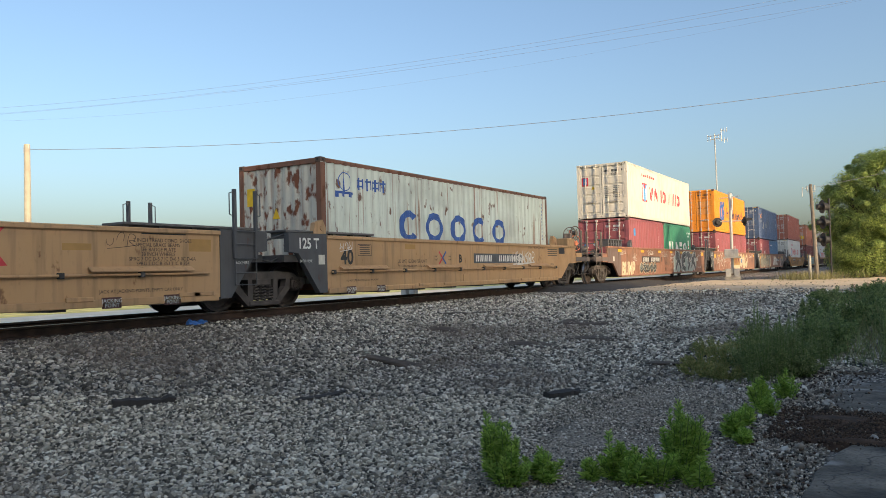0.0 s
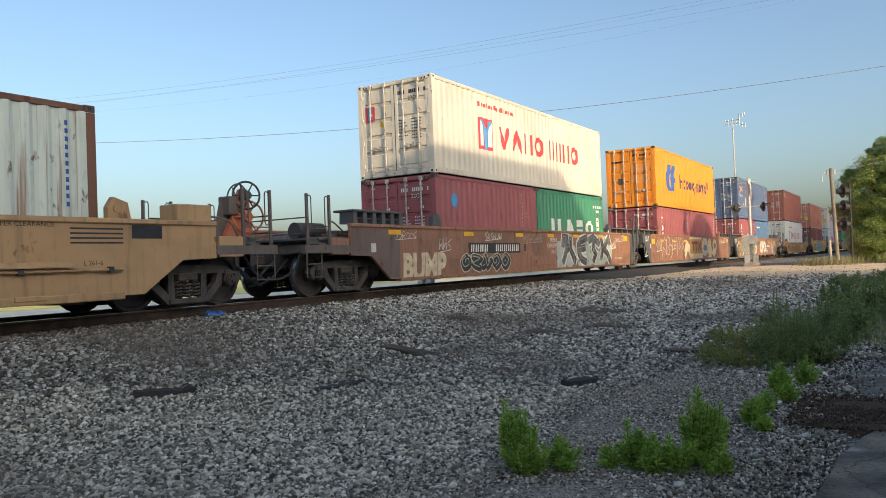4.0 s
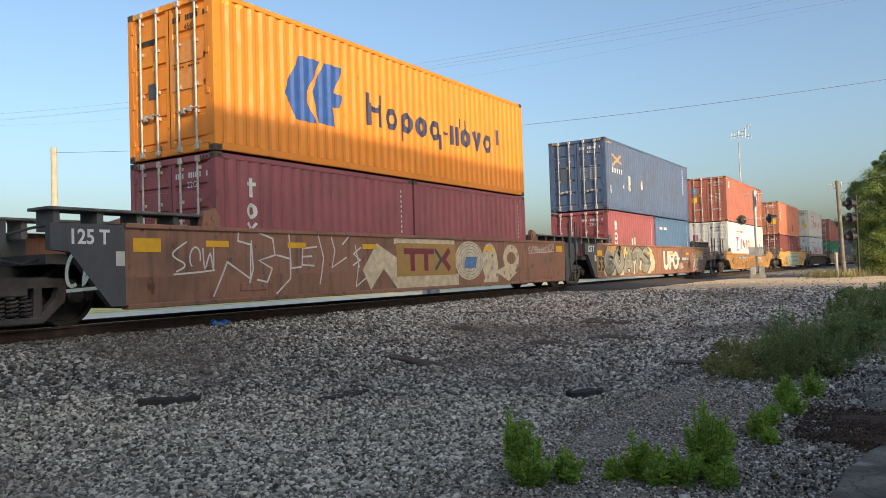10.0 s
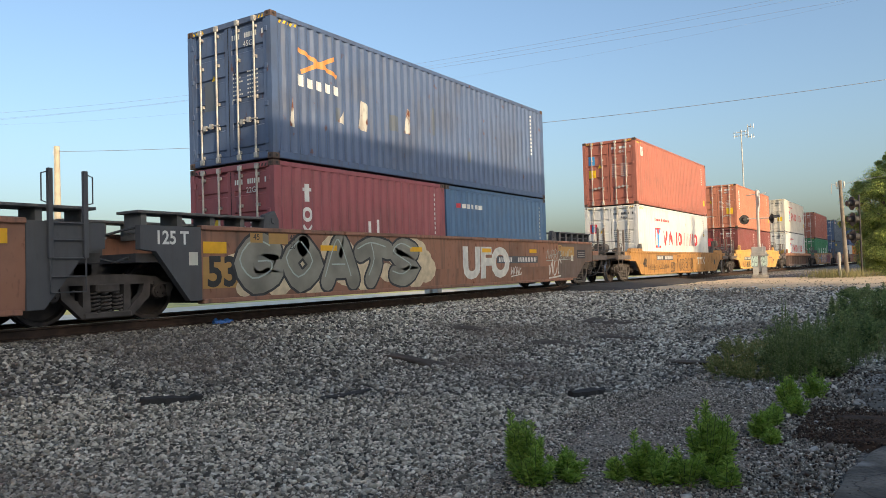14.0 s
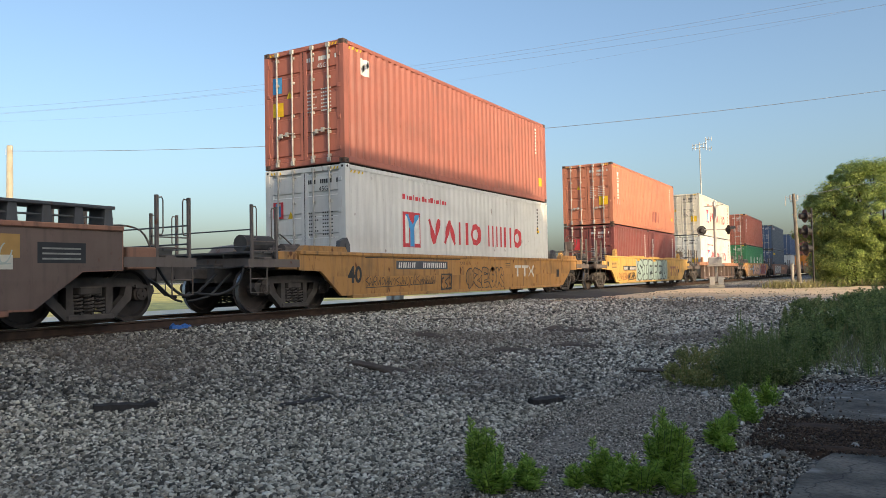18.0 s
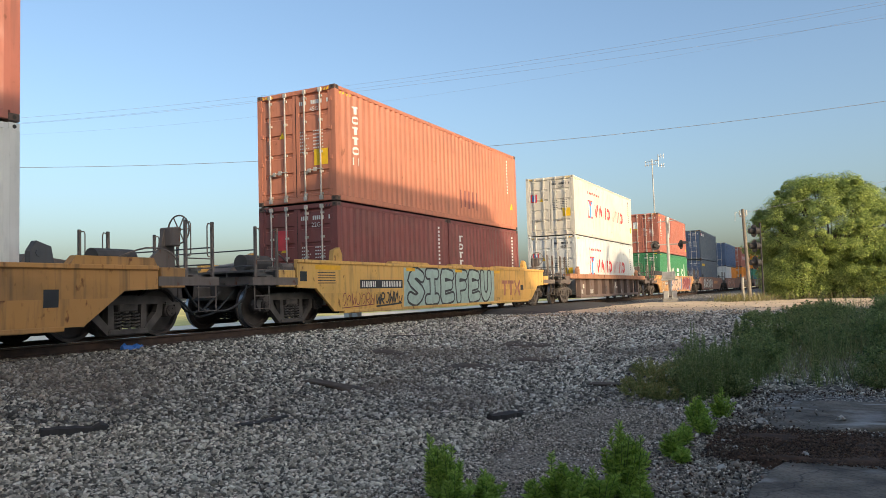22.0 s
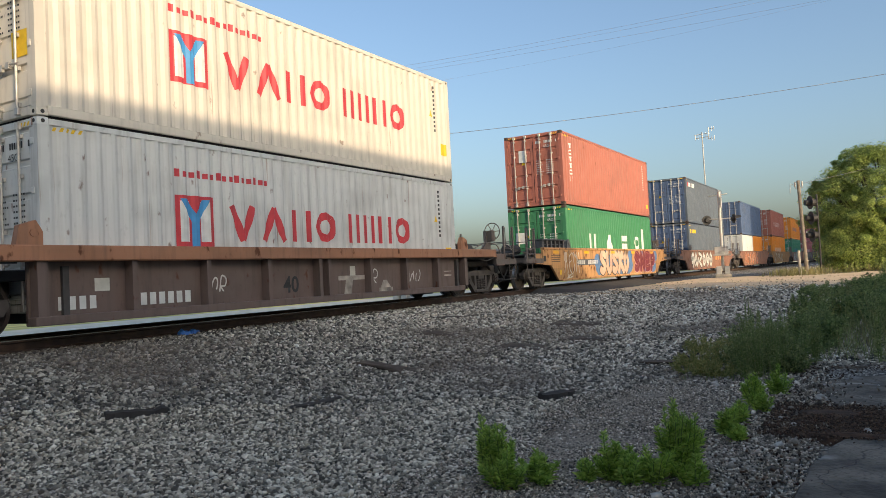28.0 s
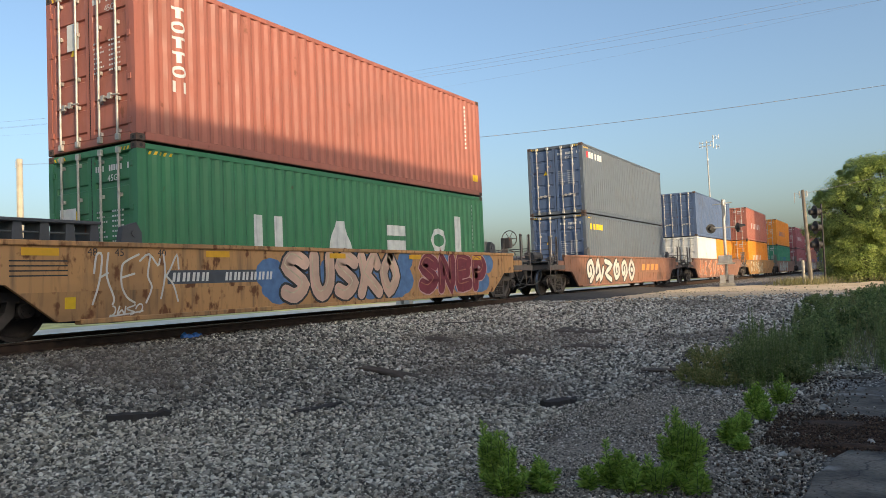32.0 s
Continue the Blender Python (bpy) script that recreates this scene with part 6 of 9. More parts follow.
# ---- marks on the containers ----
def ym_marks(c, z, upper):
    """Red word, framed emblem and small line above it; z is the underside of the word in the box."""
    word = shape_row((("v", 0.70), ("^", 0.74), ('"', 0.62), ("o", 0.68), (" ", 0.18), ("#", 0.74), ("|", 0.15), ('"', 0.60), ("o", 0.66)), 3.66, z, 0.66, 0.16, 0.14)
    side_marks(c, L40, word, LETTER_RED, "brand_mark", "red brand word as plain shapes")
    side_marks(c, L40, [rect(2.44, 3.30, z - 0.14, z + 0.78)], LETTER_RED, "emblem_ground", "red square emblem")
    bm = bmesh.new()
    prof = breaks(L40)
    for p in (rect(2.54, 2.74, z - 0.04, z + 0.68), rect(3.00, 3.20, z - 0.04, z + 0.68)):
        on_wall(bm, p, prof, proud=0.006)
    part("emblem_white", bm, LETTER_WHITE, c)
    bm = bmesh.new()
    for p in ([(2.54, z + 0.72), (2.70, z + 0.72), (2.87, z + 0.46), (2.79, z + 0.32)], [(3.04, z + 0.72), (3.20, z + 0.72), (2.95, z + 0.32), (2.87, z + 0.46)], [(2.79, z + 0.32), (2.87, z + 0.46), (2.95, z + 0.32), (2.95, z - 0.12), (2.79, z - 0.12)]):
        on_wall(bm, p, prof, proud=0.008)
    part("emblem_blue", bm, LETTER_CYAN, c)
    side_marks(c, L40, [rect(2.45 + 0.155 * k, 2.55 + 0.155 * k, z + 1.10, z + 1.20 + 0.04 * (k % 3 == 0)) for k in range(15)], LETTER_RED, "address_line")
    end_marks(c, [(-0.98, -0.66, z + 0.55, z + 0.95)], LETTER_RED, "emblem_ground", y=-0.006)
    end_marks(c, [(-0.90, -0.74, z + 0.60, z + 0.92)], LETTER_CYAN, "emblem_blue", y=-0.009)


def number_column(c, L, H, y, mat, n=11, top=0.35):
    side_marks(c, L, [rect(y, y + 0.055, H - top - 0.12 * k, H - top - 0.12 * k + 0.07) for k in range(n)], mat, "number_block")


co = BOXES["co"][0]
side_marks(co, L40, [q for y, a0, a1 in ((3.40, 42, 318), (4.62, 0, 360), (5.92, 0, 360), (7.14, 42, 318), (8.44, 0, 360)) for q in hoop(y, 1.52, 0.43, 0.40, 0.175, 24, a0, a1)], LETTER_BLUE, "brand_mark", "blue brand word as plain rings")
side_marks(co, L40, [q for k in range(4) for q in (rect(1.26 + 0.31 * k, 1.50 + 0.31 * k, 2.34 + 0.13 * (k % 2), 2.38 + 0.13 * (k % 2)), rect(1.26 + 0.31 * k, 1.50 + 0.31 * k, 2.47, 2.505), rect(1.35 + 0.31 * k, 1.40 + 0.31 * k, 2.27, 2.56), rect(1.26 + 0.31 * k, 1.295 + 0.31 * k, 2.30, 2.53), rect(1.465 + 0.31 * k, 1.50 + 0.31 * k, 2.30, 2.53))], LETTER_BLUE, "brand_mark")
side_marks(co, L40, hoop(0.82, 2.42, 0.22, 0.22, 0.02, 18) + [[(0.78, 2.2), (0.86, 2.2), (0.82, 2.62)], rect(0.50, 1.14, 2.14, 2.20), rect(0.50, 0.62, 2.06, 2.14), rect(0.72, 0.84, 2.08, 2.14), rect(0.95, 1.10, 2.08, 2.14)], LETTER_BLUE, "emblem")
number_column(co, L40, HC, 11.7, LETTER_BLUE)
end_marks(co, [(-0.98, -0.74, 1.95, 2.35)], LETTER_YELLOW, "height_sticker", "yellow caution sticker", y=-0.006)
end_marks(co, [[(-0.2, 1.62), (0.02, 1.62), (-0.09, 1.86)]], LETTER_YELLOW, "warning_sign", y=-0.006)

lower, lower2, up = BOXES["y1"]
ym_marks(up, 1.02, True)
door_print(up, STD, LETTER_BLACK)
door_print(lower, STD, LETTER_WHITE)
door_print(lower2, STD, LETTER_WHITE)
side_marks(lower, L20, hoop(0.98, 1.93, 0.17, 0.19, 0.17, 14), LETTER_CYAN, "sticker", "round blue sticker")
end_marks(lower, [[(-0.85 + 0.1 * math.cos(a), 1.35 + 0.12 * math.sin(a)) for a in [math.pi * k / 6 for k in range(12)]]], LETTER_CYAN, "sticker", y=-0.006)
end_marks(lower, [[(-0.45 + 0.06 * math.cos(a), 1.4 + 0.08 * math.sin(a)) for a in [math.pi * k / 6 for k in range(12)]]], LETTER_WHITE, "sticker", y=-0.006)
number_column(lower, L20, STD, 5.0, LETTER_WHITE)
number_column(lower, L20, STD, 5.35, LETTER_YELLOW, 2, 0.9)
uasc = [rect(1.15, 1.42, 1.05, 1.62), rect(1.68, 1.95, 1.05, 1.62), [(2.3, 1.05), (3.1, 1.05), (2.85, 1.62), (2.55, 1.62)], rect(3.3, 3.9, 1.38, 1.62), rect(3.3, 3.9, 1.05, 1.28)] + hoop(4.6, 1.34, 0.36, 0.28, 0.15, 14)
side_marks(lower2, L20, uasc, LETTER_WHITE, "brand_mark", "white brand word as plain bars")
side_marks(lower2, L20, [rect(5.3, 5.55, 1.25, 1.75)], LETTER_WHITE, "sticker", "white notice sticker")
side_marks(lower2, L20, [rect(5.33, 5.52, 1.60, 1.66), rect(5.33, 5.52, 1.36, 1.42)], LETTER_RED, "sticker_bars")
side_marks(lower2, L20, [rect(5.0 + 0.12 * k, 5.08 + 0.12 * k, 2.12, 2.22) for k in range(8)] + [rect(5.3, 5.6, 1.95, 2.05)], LETTER_WHITE, "number_block")

def tex_shapes(y):
    """An upright brand mark as a stem, a ring and a cross, one below the other."""
    return [rect(y - 0.05, y + 0.05, 1.82, 2.18), rect(y - 0.11, y + 0.11, 2.03, 2.10)] + hoop(y, 1.56, 0.13, 0.15, 0.075, 14) + [stroke(y - 0.11, 1.34, y + 0.11, 1.08, 0.07), stroke(y + 0.11, 1.34, y - 0.11, 1.08, 0.05)]


lo1, lo2, up = BOXES["hl"]
door_print(up, HC, LETTER_BLACK, True, True)
for b in (lo1, lo2):
    door_print(b, STD, LETTER_WHITE)
    number_column(b, L20, STD, 5.55, LETTER_WHITE)
emb = [[(2.22, 2.19), (2.84, 2.20), (2.44, 1.50), (1.76, 1.35), (1.88, 1.62)], [(1.76, 1.35), (2.44, 1.50), (2.43, 1.27), (2.70, 0.86), (2.06, 0.87), (1.92, 1.18)], [(2.95, 2.20), (3.56, 2.20), (3.25, 1.62), (2.57, 1.52)],
       [(2.57, 1.52), (3.25, 1.62), (3.55, 1.58), (3.40, 1.31), (3.17, 1.29), (2.60, 1.40)], [(2.60, 1.40), (3.17, 1.29), (3.29, 0.88), (2.78, 0.89)]]
side_marks(up, L40, emb, LETTER_BLUE, "emblem", "blue angular emblem")
word = shape_row((('"', 0.56), ("o", 0.48), ("o", 0.48), ("o", 0.48), ("o", 0.48), ("-", 0.24), ("|", 0.14), ("|", 0.12), ("o", 0.48), ("v", 0.46), ("o", 0.48)), 4.38, 1.10, 0.52, 0.145, 0.14)
word += [rect(4.525, 4.795, 1.42, 1.55), rect(4.38, 4.485, 1.6, 1.85), rect(4.835, 4.94, 1.6, 1.85), rect(5.70, 5.80, 0.90, 1.3), rect(7.40, 7.50, 0.90, 1.3), rect(8.38, 8.485, 1.6, 1.85), rect(8.66, 8.76, 1.6, 1.85), rect(10.50, 10.60, 1.4, 1.85)]
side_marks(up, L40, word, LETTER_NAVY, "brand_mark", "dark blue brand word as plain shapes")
end_marks(up, [(0.05, 0.95, 1.70, 2.08), (0.05, 0.95, 1.20, 1.58)], LETTER_ORANGE, "notice_plate", y=-0.004)
end_marks(up, [(-0.92, -0.40, 2.22, 2.30)], LETTER_BLACK, "brand_bars", y=-0.004)
end_marks(up, [(-0.62, -0.40, 1.15, 1.45)], PANEL_GREY, "plate", y=-0.004)
side_marks(lo1, L20, tex_shapes(0.84), LETTER_WHITE, "brand_mark")
end_marks(lo1, [(-0.95, -0.45, 1.02, 1.24)], LETTER_WHITE, "brand_bars", y=-0.004)

lo1, lo2, up = BOXES["bl"]
door_print(up, HC, LETTER_WHITE, True, True)
for b in (lo1, lo2):
    door_print(b, STD, LETTER_WHITE)
    number_column(b, L20, STD, 5.55, LETTER_WHITE)
side_marks(up, L40, [stroke(0.75, 2.30, 1.95, 1.95, 0.09), stroke(0.85, 1.85, 1.85, 2.32, 0.09), rect(1.2, 1.5, 2.02, 2.12)], LETTER_ORANGE, "emblem", "orange crossed emblem")
side_marks(up, L40, [rect(0.72 + 0.27 * k, 0.90 + 0.27 * k, 1.55, 1.78 - 0.04 * (k > 0)) for k in range(5)], LETTER_WHITE, "brand_mark")
for worn in (rect(3.75, 4.15, 1.08, 1.45), rect(1.9, 2.0, 1.0, 1.3), rect(5.6, 5.75, 1.2, 1.9), rect(7.3, 7.5, 0.7, 1.0)):
    side_marks(up, L40, [worn], C_GREYBLUE, "worn_patch")
for rusty in ([(2.6, 0.95), (2.9, 0.9), (3.0, 1.5), (2.75, 1.6)], [(1.95, 1.0), (2.1, 0.95), (2.12, 1.25)], [(4.4, 1.1), (4.62, 1.05), (4.66, 1.62), (4.5, 1.7)], [(0.5, 0.7), (0.62, 0.68), (0.6, 1.3)]):
    side_marks(up, L40, [rusty], C_RUSTEND, "rust_patch")
end_marks(up, [(-0.72, -0.30, 1.15, 1.75)], C_GREYBLUE, "plate", y=-0.004)
number_column(up, L40, HC, 11.3, LETTER_WHITE)
side_marks(lo1, L20, tex_shapes(0.92), LETTER_WHITE, "brand_mark")
side_marks(lo1, L20, [rect(2.9, 2.96, 1.15, 1.5)], LETTER_WHITE, "scuff")
side_marks(lo1, L20, [rect(3.2, 3.26, 1.2, 1.55)], LETTER_WHITE, "scuff")
end_marks(lo1, [(-0.95, -0.40, 1.02, 1.26)], LETTER_WHITE, "brand_bars", y=-0.004)
side_marks(lo2, L20, [rect(0.62 + 0.22 * k, 0.78 + 0.22 * k, 2.02, 2.14) for k in range(1, 6)], LETTER_WHITE, "brand_mark")
side_marks(lo2, L20, [rect(0.55, 0.72, 2.02, 2.14)], LETTER_RED, "brand_mark")

lo, up = BOXES["rd"]
ym_marks(lo, 1.16, False)
door_print(lo, HC, LETTER_BLACK, True, True)
door_print(up, HC, LETTER_WHITE, True, True)
side_marks(up, L40, [rect(0.66, 1.06, 2.18, 2.58)], LETTER_WHITE, "sticker", "square blue and white sticker")
side_marks(up, L40, [stroke(0.72, 2.28, 1.0, 2.5, 0.12)], LETTER_BLUE, "sticker_shape")
end_marks(up, [(-0.95, -0.62, 1.28, 1.62)], LETTER_YELLOW, "height_sticker", "yellow caution sticker", y=-0.004)
end_marks(up, [(-0.95, -0.66, 1.85, 2.25)], LETTER_CYAN, "sticker", y=-0.004)
side_marks(up, L40, [rect(11.55, 11.85, 0.55, 0.85)], LETTER_YELLOW, "height_sticker")
number_column(up, L40, HC, 11.3, LETTER_WHITE, 8)
number_column(lo, L40, HC, 11.3, LETTER_BLACK, 8)
side_marks(lo, L40, [[(11.2, 1.75), (11.42, 1.75), (11.31, 1.98)]], LETTER_YELLOW, "warning_sign")

lo1, lo2, up = BOXES["tr"]


def upright_word(c, L, y, top, mat):
    """Six upright letters as plain stacked shapes."""
    ps = []
    for k, form in enumerate("|o||o\""):
        z = top - 0.265 * k
        if form == "o":
            ps += hoop(y + 0.18, z - 0.095, 0.16, 0.105, 0.06, 12)
        elif form == "|":
            ps += [rect(y + 0.135, y + 0.225, z - 0.2, z), rect(y + 0.04, y + 0.32, z - 0.05, z)]
        else:
            ps += [rect(y + 0.03, y + 0.11, z - 0.2, z), rect(y + 0.25, y + 0.33, z - 0.2, z)]
    side_marks(c, L, ps, mat, "brand_mark", "white upright brand word as plain shapes")


upright_word(up, L40, 0.74, 2.50, LETTER_WHITE)
door_print(up, HC, LETTER_WHITE, True, True)
for b in (lo1, lo2):
    door_print(b, STD, LETTER_WHITE)
    number_column(b, L20, STD, 5.45, LETTER_WHITE)
upright_word(lo2, L20, 0.70, 2.12, LETTER_WHITE)
end_marks(up, [(0.56, 0.98, 0.92, 1.32)], LETTER_YELLOW, "height_sticker", "yellow caution sticker", y=-0.004)
end_marks(lo1, [(-0.70, -0.30, 1.45, 1.95)], LETTER_RED, "plate", "red door plate", y=-0.004)
number_column(up, L40, HC, 11.3, LETTER_WHITE)
side_marks(up, L40, [[(11.55, 0.75), (11.8, 0.75), (11.67, 1.0)]], LETTER_YELLOW, "warning_sign")
side_marks(up, L40, [rect(7.15 + 0.30 * k, 7.22 + 0.30 * k, 0.45 + 0.05 * (k % 2), 1.05) for k in range(5)], C_DRED, "rub_marks")

lo, up = BOXES["ym"]
for b in (lo, up):
    ym_marks(b, 1.13, True)
    door_print(b, HC, LETTER_BLACK, True, True)
    number_column(b, L40, HC, 11.35, LETTER_BLACK)
    side_marks(b, L40, [rect(11.65, 11.95, 0.72, 1.05)], LETTER_YELLOW, "height_sticker")
    side_marks(b, L40, [[(11.1, 1.75), (11.32, 1.75), (11.21, 1.98)]], LETTER_YELLOW, "warning_sign")
    end_marks(b, [(0.62, 1.02, 0.92, 1.32)], LETTER_YELLOW, "height_sticker", y=-0.004)

lo, up = BOXES["t2"]
upright_word(up, L40, 0.74, 2.48, LETTER_WHITE)
door_print(up, HC, LETTER_WHITE, True, True)
door_print(lo, HC, LETTER_WHITE, True, True)
big = [rect(2.60, 2.84, 1.20, 1.83), rect(3.16, 3.40, 1.20, 1.83), [(4.86, 1.20), (5.68, 1.20), (5.42, 1.83), (5.12, 1.83)], rect(7.12, 7.90, 1.57, 1.83), rect(7.12, 7.90, 1.20, 1.46)] + hoop(9.55, 1.51, 0.40, 0.33, 0.15, 16) + [rect(10.48, 10.80, 1.20, 2.22)]
side_marks(lo, L40, big, LETTER_WHITE, "brand_mark", "large white brand word as plain bars")
number_column(up, L40, HC, 11.3, LETTER_WHITE)
number_column(lo, L40, HC, 11.5, LETTER_WHITE)
side_marks(up, L40, [rect(11.65, 11.95, 0.42, 0.62)], LETTER_YELLOW, "height_sticker")
end_marks(up, [(-0.62, -0.28, 1.80, 2.28)], LETTER_WHITE, "plate", "white notice plate", y=-0.004)
end_marks(lo, [(-0.92, -0.45, 1.48, 1.92)], LETTER_WHITE, "plate", "white notice plate", y=-0.004)

lo, up = BOXES["gb"]
side_marks(up, L40, [rect(0.5 + 0.33 * k, 0.74 + 0.33 * k, 2.34, 2.60) for k in range(1, 6)], LETTER_WHITE, "brand_mark")
side_marks(up, L40, [rect(0.45, 0.72, 2.34, 2.60)], LETTER_RED, "brand_mark")
side_marks(lo, L40, [rect(0.6 + 0.33 * k, 0.86 + 0.33 * k, 2.26, 2.50) for k in range(5)], LETTER_YELLOW, "brand_mark")
for b in (lo, up):
    door_print(b, HC, LETTER_WHITE, True, True)
for i in range(1, len(far)):
    for b in BOXES["far%d" % i]:
        side_marks(b, L40, [rect(2.5 + 0.9 * k, 2.8 + 0.9 * k, 1.1, 1.6) for k in range(6)], (LETTER_BLUE, LETTER_WHITE)[i % 2], "brand_mark")
        door_print(b, HC, LETTER_WHITE)


# ---- ground, track, road ----
def smooth(a, b, v):
    k = max(0.0, min(1.0, (v - a) / (b - a)))
    return k * k * (3 - 2 * k)


def ground_z(x, y):
    base = -0.85 + 0.72 * smooth(9.0, 26.0, y)
    d = x - XC
    if d < 0:
        k = smooth(1.5, 5.0, -d)
        return -0.20 * (1 - k) + k * (-0.42)
    k = smooth(0.9, 6.5, d)
    return (-0.20 - 0.02 * smooth(1.1, 2.0, d)) * (1 - k) + base * k


GRAVEL_GROUND, gn, gl, gb = shader("gravel_ground")
vor = gn.new("ShaderNodeTexVoronoi")
vor.inputs["Scale"].default_value = 34.0
tc = gn.new("ShaderNodeTexCoord")
gl.new(tc.outputs["Object"], vor.inputs["Vector"])
sep = gn.new("ShaderNodeSeparateColor")
gl.new(vor.outputs["Color"], sep.inputs[0])
cr = gn.new("ShaderNodeValToRGB")
while len(cr.color_ramp.elements) < 4:
    cr.color_ramp.elements.new(0.5)
for el, (at, rgb) in zip(cr.color_ramp.elements, ((0.0, (0.05, 0.045, 0.039)), (0.30, (0.22, 0.198, 0.168)), (0.65, (0.54, 0.495, 0.425)), (1.0, (0.90, 0.85, 0.75)))):
    el.position, el.color = at, (*rgb, 1)
gl.new(sep.outputs[0], cr.inputs["Fac"])
gap = ramp(gn, gl, vor.outputs["Distance"], 0.35, 0.62, 0.0, 0.85)
tone = mix(gn, gl, gap, cr.outputs["Color"], (0.045, 0.039, 0.033))
patch = ramp(gn, gl, noise_node(gn, gl, 0.26, 7), 0.50, 0.62, 0.0, 0.62)
tone = mix(gn, gl, patch, tone, (0.14, 0.112, 0.088))
gl.new(tone, gb.inputs["Base Color"])
gb.inputs["Roughness"].default_value = 0.9
bump(gn, gl, gb, ramp(gn, gl, vor.outputs["Distance"], 0.0, 0.7, 1.0, 0.0), 0.9, 0.03)

bm = bmesh.new()
xs = [-3000, -800, -300, -120, -70, -45] + [-34 + k * 1.0 for k in range(19)] + [-15 + k * 0.25 for k in range(84)] + [6 + k * 1.5 for k in range(8)] + [25, 60, 200, 800, 3000]
ys = [-3000, -500, -100, -40, -20, -8, -3, 0] + [1 + k * 0.35 for k in range(90)] + [33 + 2 * k for k in range(30)] + [100, 130, 180, 250, 400, 900, 3000]
grid = [[bm.verts.new((x, y, ground_z(x, y) + (0.03 * noise.noise((x * 0.7, y * 0.7, 0)) if -9.5 < x < 5 and 0 < y < 30 else 0))) for x in xs] for y in ys]
for a, b in zip(grid, grid[1:]):
    for i in range(len(xs) - 1):
        bm.faces.new((a[i], a[i + 1], b[i + 1], b[i]))
tagged(part("ground", bm, GRAVEL_GROUND, None, smooth=True), "grey gravel ground rising gently to the track", "ground", kind="structure")

RAIL = plain("rail_steel", (0.075, 0.045, 0.032), 0.75, 0.3, 0.3, 5.0, 0.2)
RAIL_TOP = plain("polished_rail_top", (0.50, 0.52, 0.55), 0.22, 0.95, 0.1)
for s in (-1, 1):
    rail = empty("rail", pose(XC + s * 0.7525, 0, 0), "rusty steel rail with a polished head", "rail", "rails of the track")
    bm = bmesh.new()
    prism_pts = [(-0.07, -0.175), (0.07, -0.175), (0.07, -0.16), (0.012, -0.14), (0.010, -0.045), (0.036, -0.035), (0.036, -0.004), (-0.036, -0.004), (-0.036, -0.035), (-0.010, -0.045), (-0.012, -0.14), (-0.07, -0.16)]
    a = [bm.verts.new((x, -60, z)) for x, z in prism_pts]
    b = [bm.verts.new((x, 420, z)) for x, z in prism_pts]
    for i in range(len(a)):
        bm.faces.new((a[i], a[(i + 1) % len(a)], b[(i + 1) % len(a)], b[i]))
    bmesh.ops.recalc_face_normals(bm, faces=bm.faces[:])
    part("web_and_foot", bm, RAIL, rail)
    bm = bmesh.new()
    box(bm, -0.034, 0.034, -60, 420, -0.004, 0.0)
    part("running_surface", bm, RAIL_TOP, rail)

# sleepers, spikes' side only where the ballast leaves them bare
TIE = plain("creosoted_sleeper", (0.045, 0.034, 0.026), 0.9, 0, 0.4, 6.0, 0.4)
for k in range(64):
    bm = bmesh.new()
    box(bm, -1.3, 1.3, -0.115, 0.115, -0.36, -0.18, bev=0.012)
    t = part("sleeper", bm, TIE)
    t.matrix_world = pose(XC, 1.0 + 0.53 * k, 0, 0, 0, random.uniform(-0.6, 0.6))
    tagged(t, "weathered creosoted timber sleeper under the rails", "sleeper", "sleepers of the track")

# the road over the track
ROAD_MAT, rn, rl, rb = shader("worn_road")
far_dust = ramp(rn, rl, noise_node(rn, rl, 0.9, 9, (0.35, 1.6, 1)), 0.35, 0.65)
rl.new(mix(rn, rl, far_dust, (0.66, 0.47, 0.28), (0.80, 0.60, 0.385)), rb.inputs["Base Color"])
rb.inputs["Roughness"].default_value = 0.95
bump(rn, rl, rb, noise_node(rn, rl, 40, 6), 0.5, 0.02)
ASPHALT = plain("old_asphalt", (0.055, 0.050, 0.045), 0.95, 0, 0.35, 3.0, 0.5)


def sheet(name, xs, ys, lift, mat, label, category, kind="structure", wob=0.0, edge=0.0):
    """A sheet laid over the ground, with an uneven edge."""
    bm = bmesh.new()
    rows = []
    for j, y in enumerate(ys):
        row = []
        for i, x in enumerate(xs):
            k = edge * noise.noise((x * 0.9, y * 0.9, 5.0)) if i in (0, len(xs) - 1) or j in (0, len(ys) - 1) else 0.0
            xx, yy = x + (k if i in (0, len(xs) - 1) else 0), y + (k if j in (0, len(ys) - 1) else 0)
            inner = 0 < i < len(xs) - 1 and 0 < j < len(ys) - 1
            row.append(bm.verts.new((xx, yy, ground_z(xx, yy) + (lift(xx, yy) if inner else -0.03) + (wob * noise.noise((x * 2, y * 2, 1)) if inner else 0))))
        rows.append(row)
    for a, b in zip(rows, rows[1:]):
        for i in range(len(xs) - 1):
            bm.faces.new((a[i], a[i + 1], b[i + 1], b[i]))
    return tagged(part(name, bm, mat, None, smooth=True), label, category, kind=kind)


